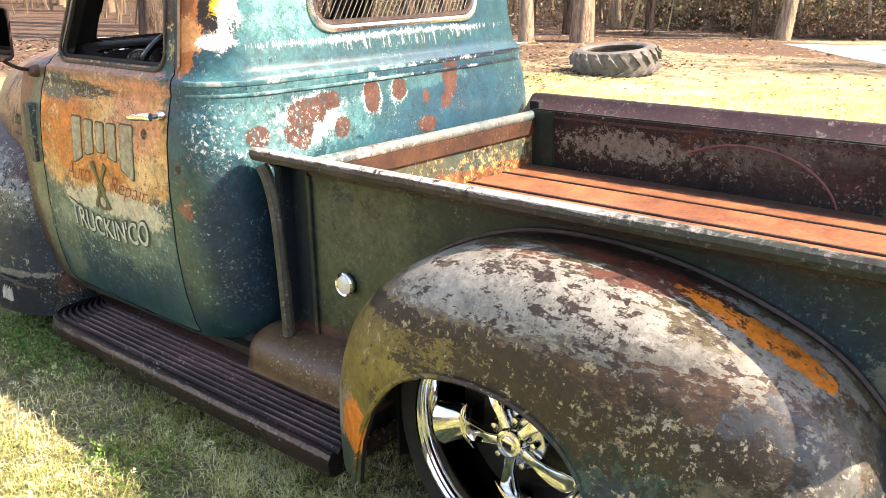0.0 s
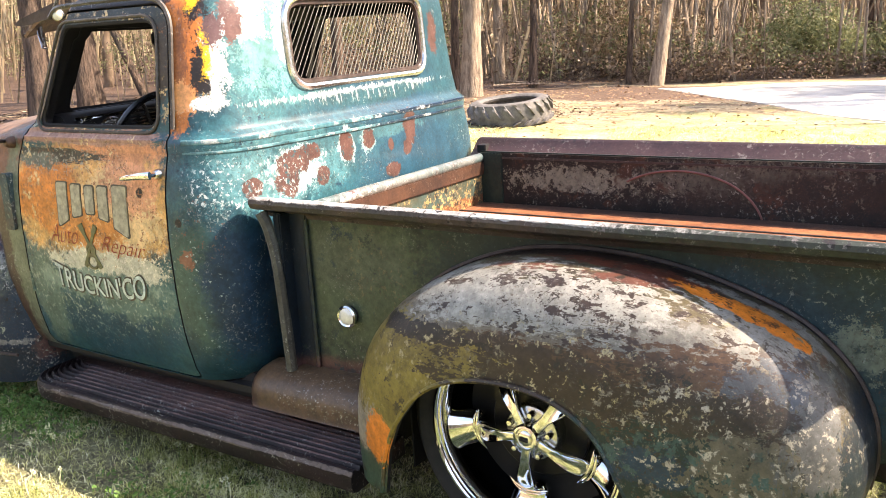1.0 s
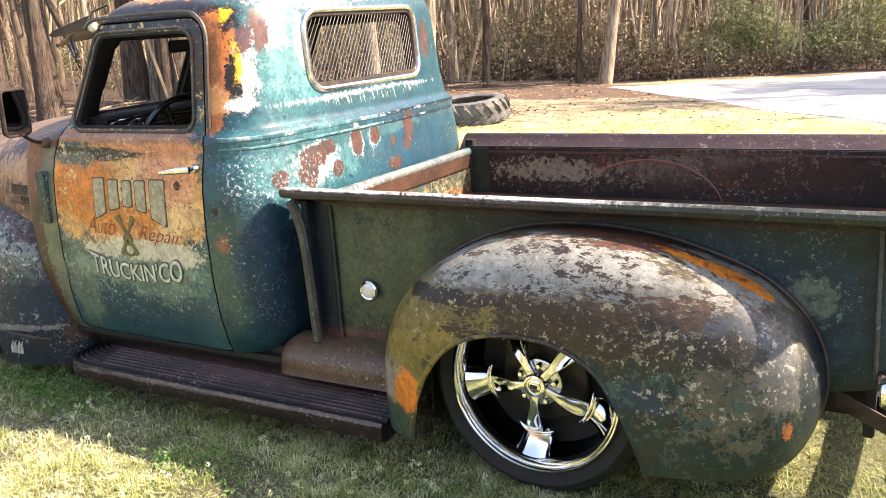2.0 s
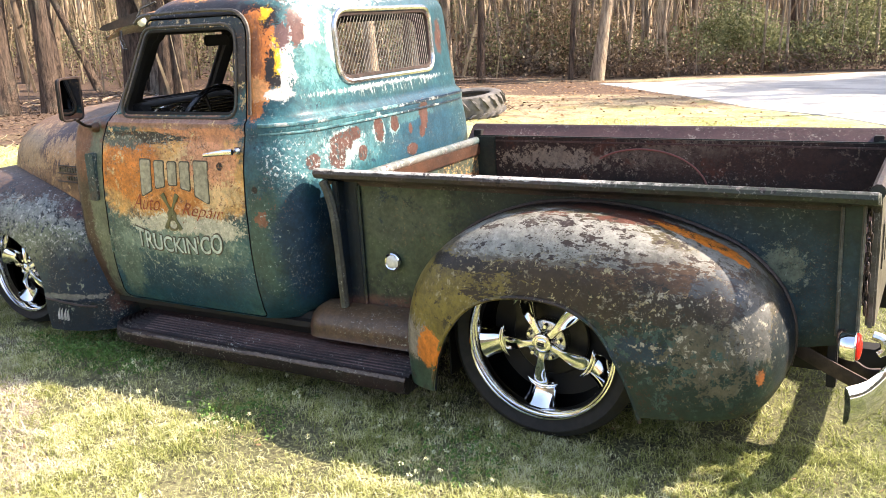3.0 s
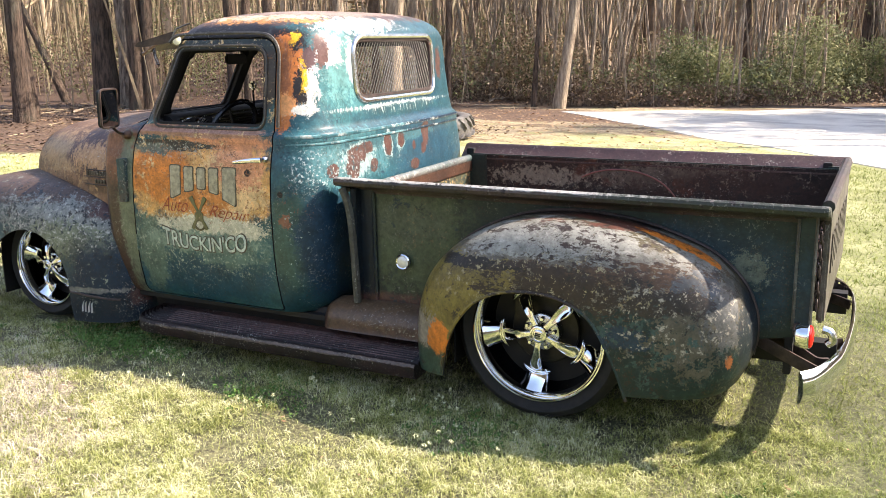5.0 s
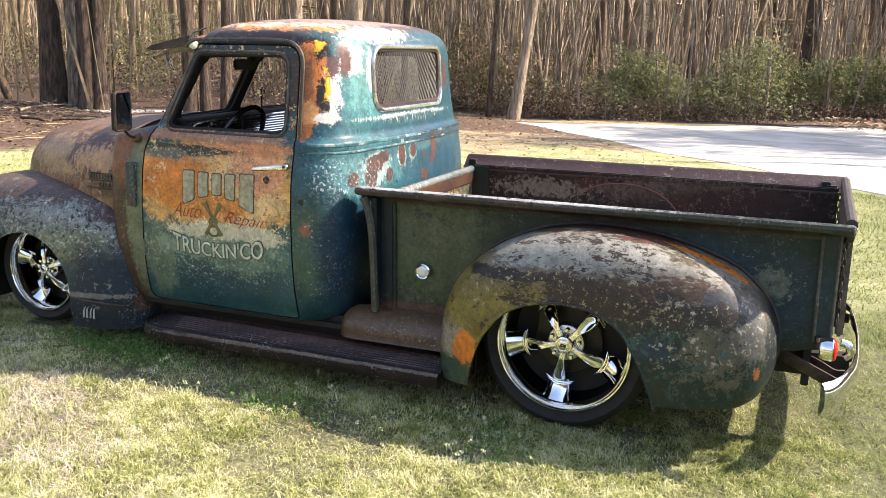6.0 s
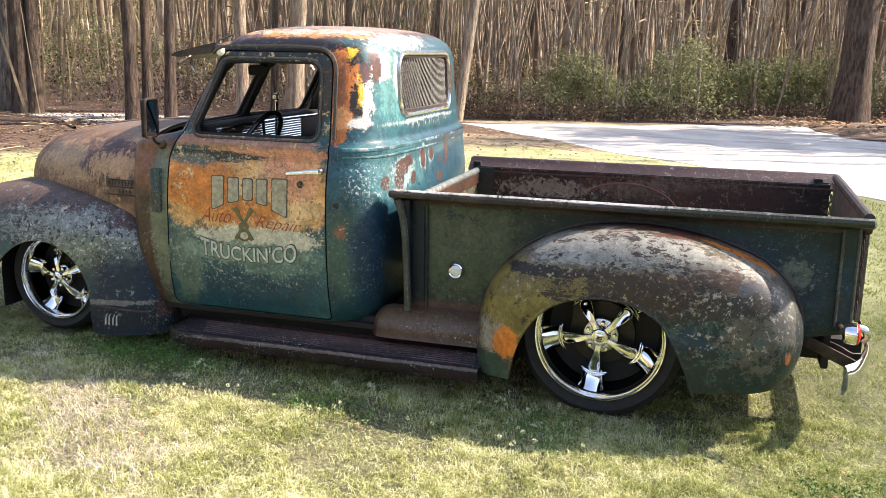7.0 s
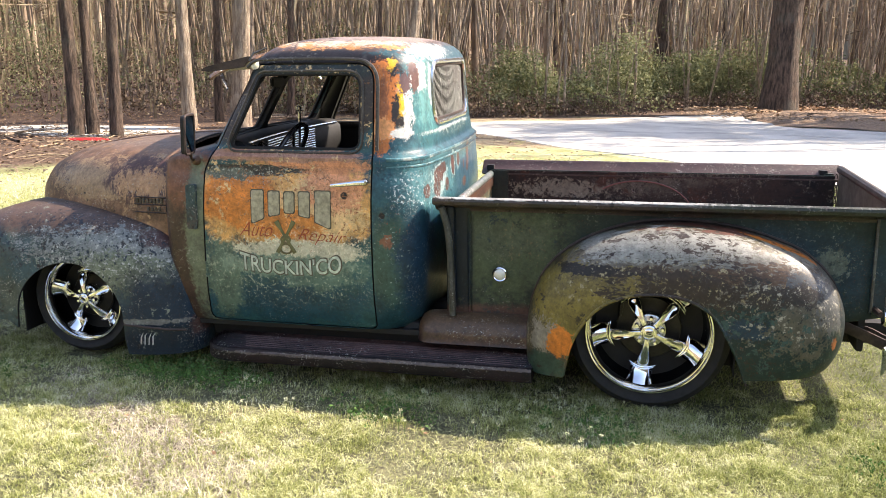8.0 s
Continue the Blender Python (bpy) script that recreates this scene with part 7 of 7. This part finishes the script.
def blades(count, x0, x1, y0, y1, high, wide, keep=None, bend=True, flat=0.0):
    """Leaning grass blades in tufts, of two triangles each, or one where they are far off."""
    p = np.stack([RNG.uniform(x0, x1, count), RNG.uniform(y0, y1, count)], -1)
    tuft = 0.55 * value_noise(p[:, 0], p[:, 1], 0.045, 3) + 0.45 * value_noise(p[:, 0], p[:, 1], 0.21, 4)
    ok = RNG.random(count) < 0.25 + 1.5 * tuft
    if keep is not None:
        ok &= keep(p[:, 0], p[:, 1])
    p, tuft = p[ok], tuft[ok]
    n = len(p)
    h = RNG.uniform(0.35, 1.0, n) * high * (0.35 + 1.9 * tuft ** 2)
    a, lean = RNG.uniform(0, math.tau, n), RNG.uniform(0.3, 1.6, n) + flat
    side = np.stack([np.cos(a), np.sin(a)], -1)
    out = np.stack([-np.sin(a), np.cos(a)], -1)
    z = rise(p[:, 0], p[:, 1]) - 0.006
    w = wide * RNG.uniform(0.6, 1.3, n)
    curl = RNG.normal(0, 0.35, n)
    tip = p + out * (h * lean)[:, None] + side * (h * curl)[:, None]
    tip_z = z + h * np.maximum(1 - 0.45 * lean, 0.15) + 0.004
    if not bend:
        v = np.zeros((n, 3, 3))
        v[:, 0, :2], v[:, 1, :2], v[:, 2, :2] = p - side * w[:, None], p + side * w[:, None], tip
        v[:, :2, 2], v[:, 2, 2] = z[:, None], tip_z
        return v.reshape(-1, 3), np.arange(3 * n).reshape(-1, 3)
    mid = p + out * (h * lean * 0.38)[:, None]
    v = np.zeros((n, 4, 3))
    v[:, 0, :2], v[:, 1, :2], v[:, 2, :2], v[:, 3, :2] = p, mid - side * w[:, None], mid + side * w[:, None], tip
    v[:, 0, 2], v[:, 1:3, 2], v[:, 3, 2] = z, (z + h * 0.62)[:, None], tip_z
    b = np.arange(n)[:, None] * 4
    return v.reshape(-1, 3), np.concatenate([b + [0, 2, 1], b + [1, 2, 3]])


def off_wheels(x, y):
    return ~((np.abs(y - 0.10) < 0.14) & ((np.abs(x) < 0.14) | (np.abs(x + 2.94) < 0.12)))


def off_lawn(x, y):
    # a worn track, bare in places, from the front wheel out across the lawn
    bare = np.hypot((0.62 * (x + 1.98) + 0.78 * (y + 0.95)) / 0.24, (0.78 * (x + 1.98) - 0.62 * (y + 0.95)) / 0.85) + 0.25 * np.sin(9 * x) * np.sin(11 * y)
    # the thick growth fades out unevenly into the coarser lawn
    edge = np.minimum(np.minimum(x + 5.4, 3.6 - x), y + 3.7) + 0.5 * (value_noise(x, y, 0.4, 12) - 0.5)
    fade = np.clip(edge / 0.9, 0, 1)
    thin = np.clip(4.0 * (0.7 * value_noise(x, y, 0.33, 5) + 0.3 * value_noise(x, y, 0.09, 6)) - 0.75, 0.18, 1)
    return off_wheels(x, y) & (RNG.random(len(x)) < np.clip(bare - 0.1, 0.42, 1) * thin * fade)


def straw_patch(x, y):
    return np.hypot((0.62 * (x + 1.98) + 0.78 * (y + 0.95)) / 0.26, (0.78 * (x + 1.98) - 0.62 * (y + 0.95)) / 0.95) + 1.3 * (value_noise(x, y, 0.16, 8) - 0.5) < 0.9


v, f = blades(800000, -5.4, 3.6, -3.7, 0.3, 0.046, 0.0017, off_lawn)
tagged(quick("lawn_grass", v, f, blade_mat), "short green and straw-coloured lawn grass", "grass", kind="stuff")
v, f = blades(17000, -2.9, -1.0, -1.9, -0.2, 0.050, 0.0014, straw_patch, True, 0.8)
tagged(quick("dead_grass", v, f, straw_mat), "patch of bleached dead grass in the lawn", "grass", kind="stuff")
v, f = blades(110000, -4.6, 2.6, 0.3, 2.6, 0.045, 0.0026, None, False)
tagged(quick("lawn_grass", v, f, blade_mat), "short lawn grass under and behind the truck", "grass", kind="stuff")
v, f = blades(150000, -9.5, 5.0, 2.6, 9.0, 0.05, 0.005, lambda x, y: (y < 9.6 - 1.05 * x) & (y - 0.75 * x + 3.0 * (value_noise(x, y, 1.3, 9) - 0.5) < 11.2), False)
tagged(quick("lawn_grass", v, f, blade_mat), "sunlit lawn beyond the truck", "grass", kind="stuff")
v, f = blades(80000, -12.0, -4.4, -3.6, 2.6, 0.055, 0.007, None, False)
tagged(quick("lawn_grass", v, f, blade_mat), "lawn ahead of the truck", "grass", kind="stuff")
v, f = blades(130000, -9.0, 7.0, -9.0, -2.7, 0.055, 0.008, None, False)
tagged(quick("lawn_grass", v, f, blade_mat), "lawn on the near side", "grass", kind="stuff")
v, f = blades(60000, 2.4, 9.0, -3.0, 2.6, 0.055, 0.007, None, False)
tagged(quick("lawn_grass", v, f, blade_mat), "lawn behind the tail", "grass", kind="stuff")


# dry leaves lying about
def loose_leaves(count, x0, x1, y0, y1, size, keep=None):
    p = np.stack([RNG.uniform(x0, x1, count), RNG.uniform(y0, y1, count)], -1)
    if keep is not None:
        p = p[keep(p[:, 0], p[:, 1])]
    n = len(p)
    a, s, t = RNG.uniform(0, math.tau, n), size * RNG.uniform(0.5, 1.3, n), RNG.normal(0, 0.25, (n, 2))
    u, w = np.stack([np.cos(a), np.sin(a)], -1) * s[:, None], np.stack([-np.sin(a), np.cos(a)], -1) * (s * 0.45)[:, None]
    z = rise(p[:, 0], p[:, 1]) + RNG.uniform(0.008, 0.03, n)
    v = np.zeros((n, 4, 3))
    for i, q in enumerate((p - u, p + w, p + u, p - w)):
        v[:, i, :2] = q
        v[:, i, 2] = z + (t[:, 0] * s if i == 1 else 0) + (t[:, 1] * s if i in (2, 3) else 0)
    return v.reshape(-1, 3), np.arange(4 * n).reshape(-1, 4)


v, f = loose_leaves(7000, -14, 0, 7.5, 17, 0.030, lambda x, y: (y > 8.6 + 0.28 * x + RNG.normal(0, 0.7, len(x))) & (y < 9.6 - 1.05 * x - 0.3))
tagged(quick("fallen_leaves", v, f, litter_mat), "brown fallen leaves strewn towards the woods", "leaves", kind="stuff")
v, f = loose_leaves(12000, -15, -4.5, 3.5, 11, 0.034, lambda x, y: y - 0.75 * x > 11.4 + RNG.normal(0, 0.6, len(x)))
tagged(quick("fallen_leaves", v, f, brush_mat), "thick brown leaf litter beside the lawn", "leaves", kind="stuff")
lines = []
for x, y in scatter(170, -15, -5, 4, 11, lambda x, y: y - 0.75 * x > 11.8):
    a, ln = RNG.uniform(0, math.tau), RNG.uniform(0.2, 0.9)
    t = np.linspace(0, 1, 4)
    lines.append(np.stack([x + ln * t * math.cos(a), y + ln * t * math.sin(a) + 0.06 * np.sin(4 * t), 0.015 + 0.05 * t * (1 - t), 0.008 * (1 - 0.6 * t)], -1))
v, f = bulk_tubes(lines, 5)
tagged(quick("sticks", v, f, twig_mat), "dead sticks lying about on the leaf litter", "sticks", kind="stuff")
v, f = loose_leaves(9000, -0.5, 10, 16.5, 24, 0.05, lambda x, y: np.hypot((x - 4.4) / 3.8, (y - 18.2) / 2.6) < 1)
tagged(quick("fallen_leaves", v + np.array([0, 0, 0.12]), f, litter_mat), "dry leaves heaped on the bank under the pine", "leaves", kind="stuff")
v, f = loose_leaves(240, -4, 2.2, -2.8, 0.2, 0.013)
tagged(quick("fallen_leaves", v, f, litter_mat), "a few dry leaves on the lawn", "leaves", kind="stuff")


# low clover patches and pale flowers in the lawn
def weeds(spots, per, spread, size):
    cs, rs = [], []
    for x, y in spots:
        for _ in range(per):
            cs.append((x + RNG.normal(0, spread), y + RNG.normal(0, spread * 0.7), RNG.uniform(0.01, 0.04)))
            rs.append((0.03, 0.03, 0.012))
    return leaf_cloud(cs, rs, 2600, size)


v, f = weeds([(-2.35, -0.06), (-2.2, -0.10), (-2.05, -0.16), (-2.5, -0.12), (-2.3, -0.16), (-1.2, -0.35), (-0.2, -0.30), (1.0, -0.5), (-3.3, -0.4)], 80, 0.13, 0.009)
tagged(quick("clover", v, f, green_mat), "low patches of dark green clover in the lawn", "clover", kind="stuff")
cs, stalks = [], []
for x, y, n in ((-1.93, -0.32, 14), (-1.10, -0.14, 16), (-0.40, -0.16, 18), (-1.15, -0.55, 9), (-0.30, -0.50, 12), (-1.75, -0.55, 7), (-0.75, -0.40, 9), (-0.05, -0.35, 8), (-2.5, -0.5, 6)):
    for _ in range(n * 2 // 3):
        px, py, h = x + RNG.normal(0, 0.10), y + RNG.normal(0, 0.07), RNG.uniform(0.04, 0.10)
        cs.append((px, py, h))
        stalks.append(np.array([[px, py, 0, 0.0012], [px + 0.003, py, h * 0.5, 0.001], [px, py, h, 0.0008]]))
v, f = leaf_cloud(cs, [(0.010, 0.010, 0.008)] * len(cs), 22000, 0.005)
tagged(quick("lawn_flowers", v, f, flower_mat), "tiny pale flower heads in the lawn", "flowers", kind="stuff")
v, f = bulk_tubes(stalks, 3)
tagged(quick("flower_stalks", v, f, green_mat), "thin green flower stalks in the lawn", "flowers", kind="stuff")
